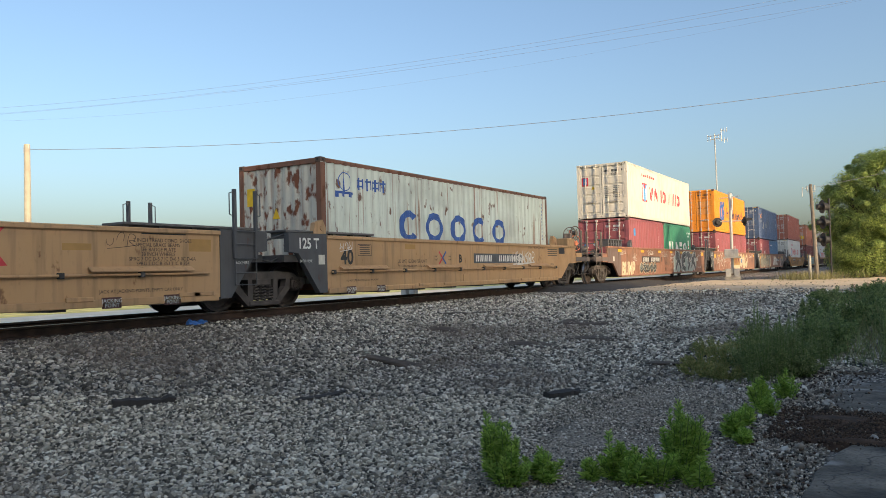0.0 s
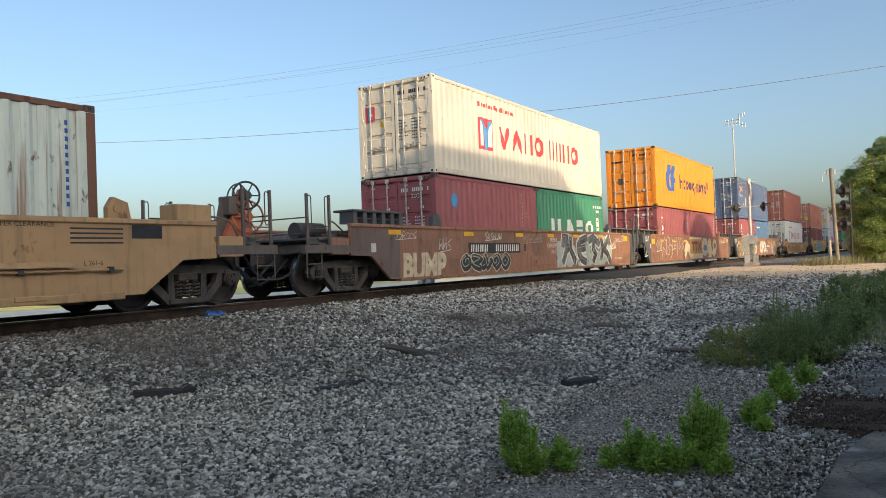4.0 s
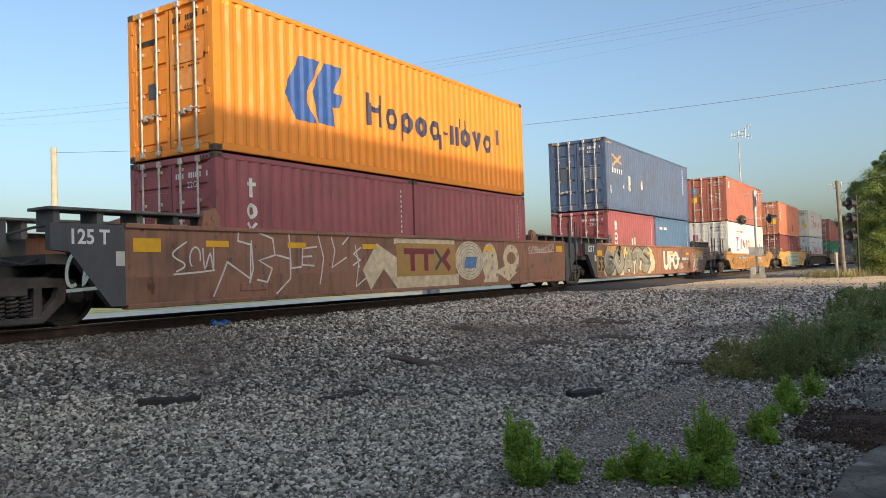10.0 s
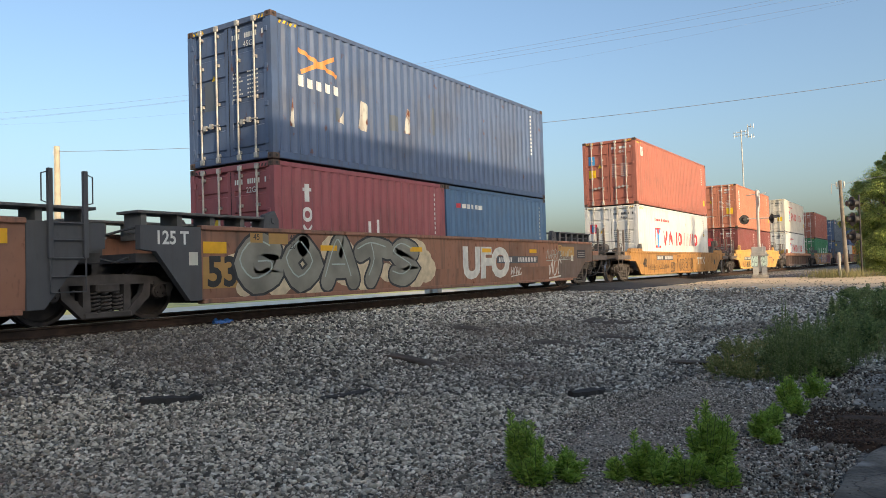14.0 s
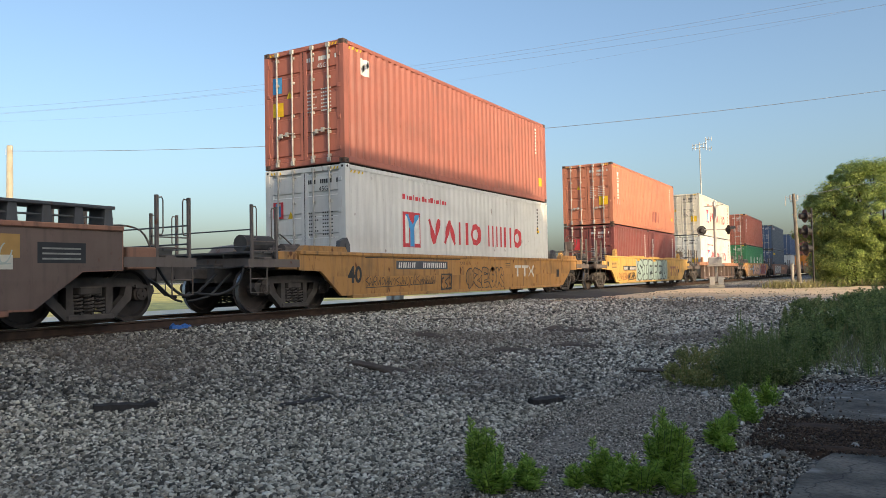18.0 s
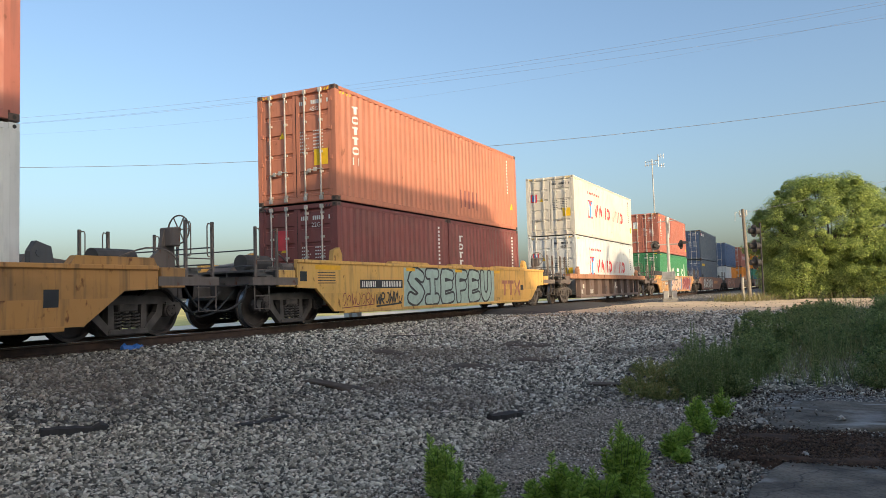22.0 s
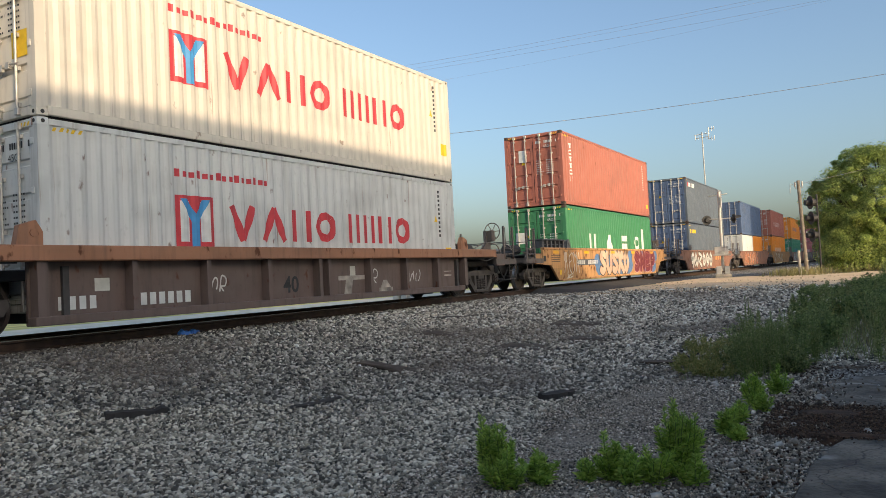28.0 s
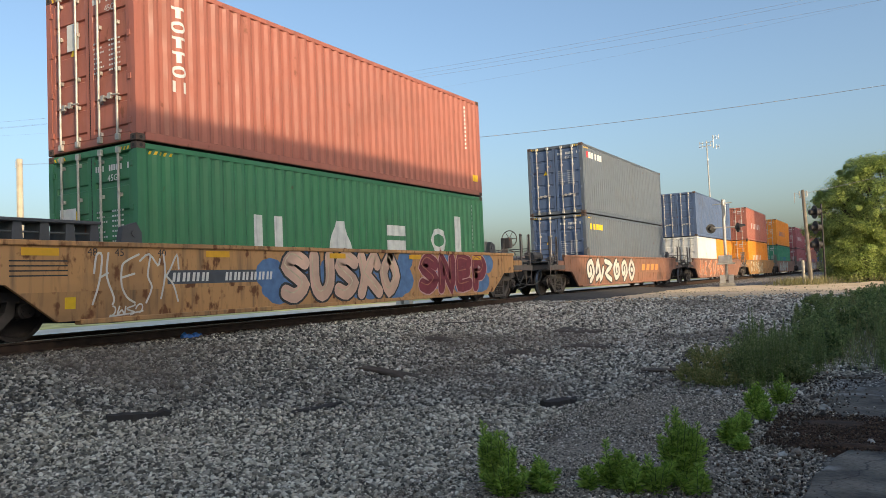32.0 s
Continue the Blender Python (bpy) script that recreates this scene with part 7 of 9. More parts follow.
sheet("road", [-9.0 + 0.6 * k for k in range(60)], [23.2 + 0.7 * k for k in range(20)], lambda x, y: 0.045, ROAD_MAT,
      "sunlit pale dirt road leading to the crossing", "road", wob=0.05, edge=1.7)
sheet("crossing_apron", [-10.82 + 0.3 * k for k in range(11)], [23.8 + 0.5 * k for k in range(26)], lambda x, y: 0.06 + 0.15 * smooth(-7.9, -10.4, x) if x > -10.9 else 0.2, ASPHALT,
      "dark asphalt ramp up to the rails", "road", edge=0.25)
sheet("crossing_pavement", [-12.3 + 0.3 * k for k in range(5)], [24.6 + 0.5 * k for k in range(24)], lambda x, y: 0.185, ASPHALT, "asphalt between the rails of the crossing", "road")

# the far side of the line: pale road, then dry grass to the horizon
# both colours are raised in place of sunlight that doesn't reach this strip
ROAD_SUNLIT = plain("sunlit_tone_road", (0.76, 0.66, 0.50), 0.9, 0, 0.12, 1.0, 0.2)
YGRASS = plain("dry_grass_field", (0.62, 0.53, 0.17), 0.95, 0, 0.35, 1.2, 0.4)
for name, xa, xb, mat, lab in (("far_road", -23.5, -17.0, ROAD_SUNLIT, "road beyond the track, paled to look sunlit"), ("field", -400.0, -23.5, YGRASS, "yellow-green field beyond the road")):
    bm = bmesh.new()
    xs_ = [xa + (xb - xa) * k / 8 for k in range(9)]
    ys_ = [-60 + 40 * k for k in range(14)]
    rows = [[bm.verts.new((x, y, ground_z(x, y) + 0.02)) for x in xs_] for y in ys_]
    for a, b in zip(rows, rows[1:]):
        for i in range(8):
            bm.faces.new((a[i], a[i + 1], b[i + 1], b[i]))
    tagged(part(name, bm, mat, None), lab, "road" if name == "far_road" else "field", kind="structure")

# old asphalt, slabs and dirt at the edge of the yard
FINE, fn, fl, fb = shader("crushed_asphalt")
crumb = fn.new("ShaderNodeTexVoronoi")
crumb.inputs["Scale"].default_value = 55.0
ftc = fn.new("ShaderNodeTexCoord")
fl.new(ftc.outputs["Object"], crumb.inputs["Vector"])
fsep = fn.new("ShaderNodeSeparateColor")
fl.new(crumb.outputs["Color"], fsep.inputs[0])
ftone = mix(fn, fl, ramp(fn, fl, fsep.outputs[1], 0.0, 1.0), (0.12, 0.098, 0.074), (0.52, 0.44, 0.345))
fl.new(mix(fn, fl, ramp(fn, fl, noise_node(fn, fl, 1.6, 6), 0.42, 0.66, 0.0, 0.7), ftone, (0.25, 0.200, 0.150)), fb.inputs["Base Color"])
fb.inputs["Roughness"].default_value = 0.95
bump(fn, fl, fb, ramp(fn, fl, crumb.outputs["Distance"], 0.0, 0.7, 1.0, 0.0), 1.0, 0.02)
sheet("asphalt_patch", [-2.9 + 0.22 * k for k in range(11)], [3.4 + 0.3 * k for k in range(21)], lambda x, y: 0.02, FINE,
      "worn crushed asphalt patch in the gravel", "asphalt", wob=0.02, edge=0.6)
CONCRETE, kn, kl, kb = shader("old_concrete")
ktc = kn.new("ShaderNodeTexCoord")
kwarp = kn.new("ShaderNodeMix")
kwarp.data_type = "VECTOR"
kwarp.inputs[0].default_value = 0.22
knz = kn.new("ShaderNodeTexNoise")
knz.inputs["Scale"].default_value = 2.6
kl.new(ktc.outputs["Object"], knz.inputs["Vector"])
kl.new(ktc.outputs["Object"], kwarp.inputs[4])
kl.new(knz.outputs["Color"], kwarp.inputs[5])
kcell = kn.new("ShaderNodeTexVoronoi")
kcell.feature = "DISTANCE_TO_EDGE"
kcell.inputs["Scale"].default_value = 0.55
kl.new(kwarp.outputs[1], kcell.inputs["Vector"])
ktone = mix(kn, kl, ramp(kn, kl, noise_node(kn, kl, 3.0, 8), 0.32, 0.68), (0.066, 0.056, 0.043), (0.235, 0.200, 0.155))
ktone = mix(kn, kl, ramp(kn, kl, noise_node(kn, kl, 35.0, 6), 0.50, 0.70, 0.0, 0.75), ktone, (0.06, 0.055, 0.05))
ktone = mix(kn, kl, ramp(kn, kl, noise_node(kn, kl, 1.1, 8), 0.60, 0.66, 0.0, 0.55), ktone, (0.36, 0.35, 0.33))
kswirl = kn.new("ShaderNodeTexWave")
kswirl.wave_type = "RINGS"
kswirl.inputs["Scale"].default_value, kswirl.inputs["Distortion"].default_value, kswirl.inputs["Detail"].default_value = 0.45, 9.0, 5.0
kl.new(ktc.outputs["Object"], kswirl.inputs["Vector"])
kscuff = ramp(kn, kl, kswirl.outputs["Fac"], 0.93, 1.0, 0.0, 0.75)
kmask = kn.new("ShaderNodeMath")
kmask.operation = "MULTIPLY"
kl.new(kscuff, kmask.inputs[0])
kl.new(ramp(kn, kl, noise_node(kn, kl, 1.7, 6), 0.48, 0.60), kmask.inputs[1])
ktone = mix(kn, kl, kmask.outputs[0], ktone, (0.42, 0.40, 0.37))
ktone = mix(kn, kl, ramp(kn, kl, kcell.outputs["Distance"], 0.0005, 0.003, 0.7, 0.0), ktone, (0.025, 0.02, 0.018))
kl.new(ktone, kb.inputs["Base Color"])
kb.inputs["Roughness"].default_value = 0.9
bump(kn, kl, kb, noise_node(kn, kl, 16, 10), 0.9, 0.03)
DIRT = plain("rust_brown_dirt", (0.062, 0.032, 0.017), 1.0, 0, 0.7, 9.0, 1.0)


def slab(name, pts, top, mat, label):
    bm = bmesh.new()
    c = Vector((sum(p[0] for p in pts) / len(pts), sum(p[1] for p in pts) / len(pts)))
    out = []
    for p, q in zip(pts, pts[1:] + pts[:1]):
        for k in range(6):
            f = k / 6
            v = Vector((p[0] + (q[0] - p[0]) * f, p[1] + (q[1] - p[1]) * f))
            out.append(v + (v - c).normalized() * 0.05 * noise.noise((v.x * 3, v.y * 3, 7)))
    up = [bm.verts.new((v.x, v.y, top)) for v in out]
    dn = [bm.verts.new((v.x, v.y, top - 0.16)) for v in out]
    bm.faces.new(up)
    for i in range(len(up)):
        bm.faces.new((up[i], dn[i], dn[(i + 1) % len(up)], up[(i + 1) % len(up)]))
    bmesh.ops.recalc_face_normals(bm, faces=bm.faces[:])
    bmesh.ops.bevel(bm, geom=[e for e in bm.edges if all(abs(v.co.z - top) < 1e-4 for v in e.verts)], offset=0.015, segments=1, affect="EDGES")
    return tagged(part(name, bm, mat), label, "slab")


slab("concrete_slab", [(-0.79, 9.57), (-0.35, 10.3), (0.65, 10.4), (1.8, 10.6), (1.8, 8.75), (0.53, 8.64), (-0.19, 8.2), (-0.45, 8.2), (-0.68, 8.7)], -0.815, CONCRETE, "broken grey concrete slab among weeds")
slab("concrete_slab", [(-0.53, 5.53), (-0.48, 6.17), (-0.36, 6.67), (-0.1, 6.86), (0.4, 6.86), (1.8, 6.95), (1.8, 3.2), (-0.66, 3.4)], -0.805, CONCRETE, "old grey concrete slab with a cracked edge")
slab("concrete_slab", [(-0.7, 11.78), (0.1, 12.1), (0.2, 11.0), (-0.62, 10.84)], -0.785, CONCRETE, "small sunken concrete slab under weeds")
sheet("dirt_strip", [-0.95 + 0.2 * k for k in range(14)], [6.6 + 0.16 * k for k in range(11)], lambda x, y: 0.035, DIRT, "dark rust-brown dirt between the slabs", "dirt", wob=0.05, edge=0.25)

FINES = plain("damp_brown_fines", (0.085, 0.064, 0.047), 0.95, 0, 0.45, 7.0, 0.8)
for x0, y0, wx, wy in ((-6.35, 12.1, 1.5, 0.8), (-5.6, 13.3, 1.1, 0.7), (-5.95, 9.9, 1.3, 0.55), (-7.3, 9.2, 1.0, 0.5), (-8.2, 12.4, 1.0, 0.8), (-6.6, 15.2, 1.4, 1.0), (-3.3, 10.9, 0.8, 0.35)):
    sheet("dirt_patch", [x0 + wx * k / 6 for k in range(7)], [y0 + wy * k / 5 for k in range(6)], lambda x, y: 0.038, FINES, "damp brown fines showing through the gravel", "dirt", wob=0.02, edge=0.45)

# ---- gravel ----
STONES, _n, _l, _b = island_stuff("ballast_stones", [(0.0, (0.05, 0.044, 0.034)), (0.26, (0.18, 0.160, 0.123)), (0.55, (0.41, 0.364, 0.280)), (0.82, (0.68, 0.606, 0.474)), (1.0, (0.93, 0.860, 0.710))], 0.85, 38.0, 0.72)
# two copies of one ballast, with stronger and weaker skylight in their tones
STONES_BRIGHT = island_stuff("brightlit_ballast_stones", [(0.0, (0.055, 0.049, 0.040)), (0.24, (0.205, 0.183, 0.146)), (0.50, (0.465, 0.418, 0.334)), (0.78, (0.790, 0.715, 0.575)), (1.0, (0.950, 0.940, 0.845))], 0.85, 30.0, 0.72)
STONES_DIM = island_stuff("dimlit_ballast_stones", [(0.0, (0.035, 0.031, 0.026)), (0.28, (0.130, 0.117, 0.094)), (0.58, (0.290, 0.262, 0.211)), (0.84, (0.520, 0.472, 0.380)), (1.0, (0.800, 0.750, 0.640))], 0.85, 30.0, 0.72)
for _n, _l, _b in ((_n, _l, _b), STONES_BRIGHT[1:], STONES_DIM[1:]):
    stain = ramp(_n, _l, noise_node(_n, _l, 0.26, 7), 0.50, 0.62, 0.0, 0.62)
    _l.new(mix(_n, _l, stain, _b.inputs["Base Color"].links[0].from_socket, (0.17, 0.135, 0.105)), _b.inputs["Base Color"])
STONES_BRIGHT, STONES_DIM = STONES_BRIGHT[0], STONES_DIM[0]
CRUMBS = island_stuff("dark_crumbs", [(0.0, (0.030, 0.018, 0.012)), (0.6, (0.085, 0.048, 0.028)), (1.0, (0.17, 0.11, 0.07))], 0.95, 30.0)[0]
# crushed stone: a rough block of twelve triangles far off, a rounder lump of twenty near by
BLOCK_V = np.array([(x, y, z) for z in (-1, 1) for y in (-1, 1) for x in (-1, 1)]) * 0.62
BLOCK_F = np.array([0, 2, 3, 0, 3, 1, 4, 5, 7, 4, 7, 6, 0, 1, 5, 0, 5, 4, 2, 6, 7, 2, 7, 3, 0, 4, 6, 0, 6, 2, 1, 3, 7, 1, 7, 5])
_bm = bmesh.new()
bmesh.ops.create_icosphere(_bm, subdivisions=1, radius=1.0)
LUMP_V = np.array([v.co for v in _bm.verts])
LUMP_F = np.array([v.index for f in _bm.faces for v in f.verts])
_bm.free()
rng = np.random.default_rng(7)


def stones(name, pts, size, label, mat=None, round_=False):
    """Loose stones, joined: pts (n, 3) centres, size (n,) mean radius."""
    n = len(pts)
    V, F = (LUMP_V, LUMP_F) if round_ else (BLOCK_V, BLOCK_F)
    lo, hi = (0.70, 1.22) if round_ else (0.68, 1.20)
    shapes = V[None] * rng.uniform(lo, hi, (n, len(V), 3)) * np.stack([rng.uniform(0.85, 1.40, n), rng.uniform(0.65, 1.0, n), rng.uniform(0.42, 0.75, n)], 1)[:, None, :]
    q = rng.normal(size=(n, 4)) * np.array([1.0, 0.35, 0.35, 1.0])
    q /= np.linalg.norm(q, axis=1, keepdims=True)
    w, x, y, z = q.T
    R = np.stack([np.stack([1 - 2 * (y * y + z * z), 2 * (x * y - z * w), 2 * (x * z + y * w)], 1), np.stack([2 * (x * y + z * w), 1 - 2 * (x * x + z * z), 2 * (y * z - x * w)], 1),
                  np.stack([2 * (x * z - y * w), 2 * (y * z + x * w), 1 - 2 * (x * x + y * y)], 1)], 1)
    v = np.einsum("nij,nkj->nki", R, shapes) * size[:, None, None] + pts[:, None, :]
    faces = (F[None] + len(V) * np.arange(n)[:, None]).ravel()
    me = bpy.data.meshes.new(name)
    me.vertices.add(len(V) * n)
    me.vertices.foreach_set("co", v.ravel())
    me.loops.add(len(faces))
    me.loops.foreach_set("vertex_index", faces.astype(np.int32))
    me.polygons.add(len(faces) // 3)
    me.polygons.foreach_set("loop_start", np.arange(0, len(faces), 3, dtype=np.int32))
    me.update(calc_edges=True)
    me.materials.append(mat or STONES)
    return tagged(new(name, me), label, "gravel", kind="stuff")


def in_patch(x, y):
    return -2.75 + 0.6 * noise.noise((y * 0.8, 3, 0)) < x < -0.6 and 3.5 < y < 9.2


def bare(x, y):
    """Where fines show and the stones lie thin."""
    return noise.noise((x * 0.35 + 3, y * 0.35, 2.0)) + 0.5 * noise.noise((x * 1.1, y * 1.1, 8.0)) > 0.33


def scatter(count, r0, r1):
    """Stones over a wedge of ground, thinning outwards."""
    pts, size = [], []
    while len(pts) < count:
        a, r = radians(rng.uniform(-8, 66)), (rng.uniform(r0 ** 0.6, r1 ** 0.6)) ** (1 / 0.6)
        x, y = -r * math.sin(a), r * math.cos(a)
        if x < -10.86 or x > 1.8 or (y > 24.3 and x > -10.5):
            continue
        thin = 0.12 if in_patch(x, y) else 0.45 if bare(x, y) and x > -9 else 1.0
        if x > -0.7 and y < 10.9:
            thin = 0.05
        if rng.random() > thin:
            continue
        s = rng.uniform(0.009, 0.028) * (0.55 if thin < 0.3 else 1.0) * (1.35 if rng.random() < 0.06 else 1.0) * (1 + 0.04 * max(0, r - 7))
        pts.append((x, y, ground_z(x, y) + s * rng.uniform(0.1, 0.55) + (0.03 * noise.noise((x * 0.7, y * 0.7, 0)) if x > -9.5 else 0)))
        size.append(s)
    return np.array(pts), np.array(size)


stones("gravel", *scatter(56000, 3.3, 9.0), "loose grey and white crushed stone ballast", None, True)
far_pts, far_size = scatter(84000, 9.0, 27.0)
# the ballast's colour is paled towards the crossing, for the stronger skylight there
brighter = rng.random(len(far_pts)) < np.clip((far_pts[:, 1] - 8.0) / 7.0, 0.0, 1.0)
stones("gravel", far_pts[brighter], far_size[brighter] * 1.3, "crushed stone ballast near the crossing, paled as under open sky", STONES_BRIGHT)
stones("gravel", far_pts[~brighter], far_size[~brighter] * 1.3, "grey crushed stone ballast rising to the track", STONES_DIM)
fp = [(rng.uniform(-3.1, -0.5), rng.uniform(3.4, 9.6)) for _ in range(30000)]
GRIT = island_stuff("grit", [(0.0, (0.05, 0.044, 0.038)), (0.45, (0.28, 0.236, 0.180)), (0.85, (0.62, 0.535, 0.43)), (1.0, (0.92, 0.85, 0.74))], 0.9, 40.0)[0]
stones("grit", np.array([(x, y, ground_z(x, y) + 0.022) for x, y in fp]), rng.uniform(0.005, 0.017, len(fp)), "fine grey grit on the old asphalt", GRIT)
tp = np.array([(XC + rng.uniform(-0.68, 0.68), rng.uniform(2, 40), -0.19 + rng.uniform(-0.02, 0.02)) for _ in range(5000)])
stones("ballast_between_rails", tp, rng.uniform(0.02, 0.045, 5000), "dark ballast between the rails")
wp = [(rng.uniform(-9.0, 1.5), 22.2 + 9.0 * rng.random() ** 2) for _ in range(1100)]
stones("road_stones", np.array([(x, y, ground_z(x, y) + 0.05) for x, y in wp]), rng.uniform(0.012, 0.034, len(wp)), "loose pale stones strewn over the dirt road", island_stuff("road_stones", [(0.0, (0.20, 0.145, 0.09)), (0.5, (0.52, 0.39, 0.25)), (1.0, (0.82, 0.64, 0.44))], 0.9)[0])
# broken stone along the slabs' edges, crumbs of earth on the dirt strip
rp = [(rng.normal(-1.0, 0.30), rng.uniform(3.6, 9.9)) for _ in range(2600)] + [(rng.uniform(-0.9, 1.6), rng.normal(8.2, 0.10)) for _ in range(120)]
RUBBLE = island_stuff("rubble", [(0.0, (0.05, 0.042, 0.035)), (0.50, (0.24, 0.205, 0.165)), (0.84, (0.50, 0.445, 0.37)), (1.0, (0.85, 0.80, 0.70))], 0.9, 30.0)[0]
rs = np.array([rng.uniform(0.006, 0.018) if rng.random() < 0.93 else rng.uniform(0.02, 0.042) for _ in rp])
stones("rubble", np.array([(x, y, ground_z(x, y) + 0.03 + (0.03 if y > 8.0 and x > -0.8 else 0)) for x, y in rp]), rs, "pale broken rubble along the slabs", RUBBLE)
dp = [(rng.uniform(-1.0, 1.7), rng.uniform(6.65, 8.2)) for _ in range(9000)]
stones("earth_crumbs", np.array([(x, y, ground_z(x, y) + 0.05) for x, y in dp]), rng.uniform(0.004, 0.015, len(dp)), "dark brown crumbs of earth and moss", CRUMBS)
dk = [(rng.normal(-0.75, 0.2), rng.uniform(3.6, 11.0)) for _ in range(700)] + [(rng.uniform(-1.1, 1.5), rng.normal(10.9, 0.2)) for _ in range(400)]
stones("dark_litter", np.array([(x, y, ground_z(x, y) + 0.04) for x, y in dk]), rng.uniform(0.005, 0.018, len(dk)), "dark debris along the slab edges", CRUMBS)


# ---- small things on the ground ----
RUBBER = plain("black_rubber", (0.035, 0.030, 0.026), 0.85)
OLDWOOD = plain("grey_old_wood", (0.10, 0.085, 0.07), 0.95, 0, 0.4, 8.0, 0.5)
TARP = plain("blue_plastic", (0.03, 0.16, 0.50), 0.45, 0, 0.2)
PALE_ROCK = plain("pale_rock", (0.42, 0.40, 0.36), 0.9, 0, 0.35, 14.0, 0.5)


def lump_strip(name, p0, p1, w, h, mat, label, category, seed):
    """A worn strip lying on the ground from p0 to p1."""
    bm = bmesh.new()
    p0, p1 = Vector(p0), Vector(p1)
    d = p1 - p0
    n = Vector((-d.y, d.x)).normalized()
    rows = []
    for k in range(9):
        f = k / 8
        c = p0 + d * f
        ww = w * (0.35 + 0.65 * math.sin(math.pi * min(1, max(0, f * 0.94 + 0.03))) ** 0.5) * (1 + 0.4 * noise.noise((f * 6, seed, 0)))
        hh = h * (0.7 + 0.5 * noise.noise((f * 5, seed, 3)))
        z = ground_z(c.x, c.y)
        rows.append([bm.verts.new((c.x + n.x * s * ww, c.y + n.y * s * ww, z + u)) for s, u in ((-0.5, -0.02), (-0.42, hh), (0.0, hh * 1.3), (0.42, hh), (0.5, -0.02))])
    for a, b in zip(rows, rows[1:]):
        for i in range(4):
            bm.faces.new((a[i], a[i + 1], b[i + 1], b[i]))
    bm.faces.new(rows[0])
    bm.faces.new(rows[-1])
    bmesh.ops.recalc_face_normals(bm, faces=bm.faces[:])
    return tagged(part(name, bm, mat), label, category)


lump_strip("charred_timber", (-7.12, 4.98), (-6.84, 5.56), 0.20, 0.075, RUBBER, "blackened timber offcut on the gravel", "debris", 1)
lump_strip("old_plank", (-5.89, 5.60), (-5.93, 6.36), 0.045, 0.03, OLDWOOD, "grey weathered plank half sunk in gravel", "plank", 2)
lump_strip("old_plank", (-5.94, 6.30), (-5.87, 7.31), 0.19, 0.05, RUBBER, "dark split plank end on the gravel", "plank", 3)
lump_strip("tie_plate", (-3.52, 8.06), (-3.27, 8.42), 0.24, 0.075, RUBBER, "dark rusty iron plate on the ground", "scrap iron", 4)
lump_strip("rubber_strip", (-3.40, 9.30), (-2.68, 9.80), 0.24, 0.03, RUBBER, "flat dark strip of rubber beside the weeds", "debris", 5)
lump_strip("old_plank", (-8.9, 14.6), (-8.2, 16.1), 0.12, 0.05, OLDWOOD, "thin dark stick lying in the ballast", "stick", 6)
lump_strip("rubber_strip", (-7.9, 10.2), (-7.3, 10.9), 0.10, 0.03, OLDWOOD, "brown scrap of wood in the gravel", "debris", 7)
lump_strip("plastic_sheet", (-10.70, 8.98), (-10.66, 9.36), 0.20, 0.10, TARP, "crumpled blue plastic scrap beside the rail", "litter", 8)
for i, (x, y, s) in enumerate(((-0.63, 8.55, 0.07), (-1.81, 9.31, 0.06), (-0.9, 7.4, 0.05), (-1.0, 7.9, 0.045), (-0.75, 7.15, 0.05), (-0.2, 7.0, 0.035), (0.1, 8.9, 0.05), (-0.8, 6.4, 0.045))):
    bm = bmesh.new()
    bmesh.ops.create_icosphere(bm, subdivisions=2, radius=s * 0.85)
    for v in bm.verts:
        v.co *= 1 + 0.75 * noise.noise(v.co / s * 1.3 + Vector((i * 7, 0, 0)))
        v.co.z *= 0.8
    o = tagged(part("rock", bm, PALE_ROCK), "pale broken rock at the slab's edge", "rock", "rocks by the slabs")
    o.location = (x, y, ground_z(x, y) + s * 0.55 + (0.03 if x > -0.6 else 0))

# ---- crossing signals, poles, wires ----
ALU = plain("aluminium_mast", (0.52, 0.50, 0.46), 0.5, 0.3, 0.12)
BLACK = plain("signal_black", (0.022, 0.020, 0.020), 0.6)
REDLENS = plain("dark_red_lens", (0.25, 0.01, 0.01), 0.2)
WOOD_POLE = plain("pole_timber", (0.20, 0.168, 0.132), 0.9, 0, 0.3, 3.0, 0.4)
WIRE = plain("wire", (0.16, 0.16, 0.17), 0.7)
CONC = plain("footing_concrete", (0.36, 0.33, 0.28), 0.9)
SIGNWHITE = plain("sign_white", (0.78, 0.78, 0.75), 0.5, var=0.08)


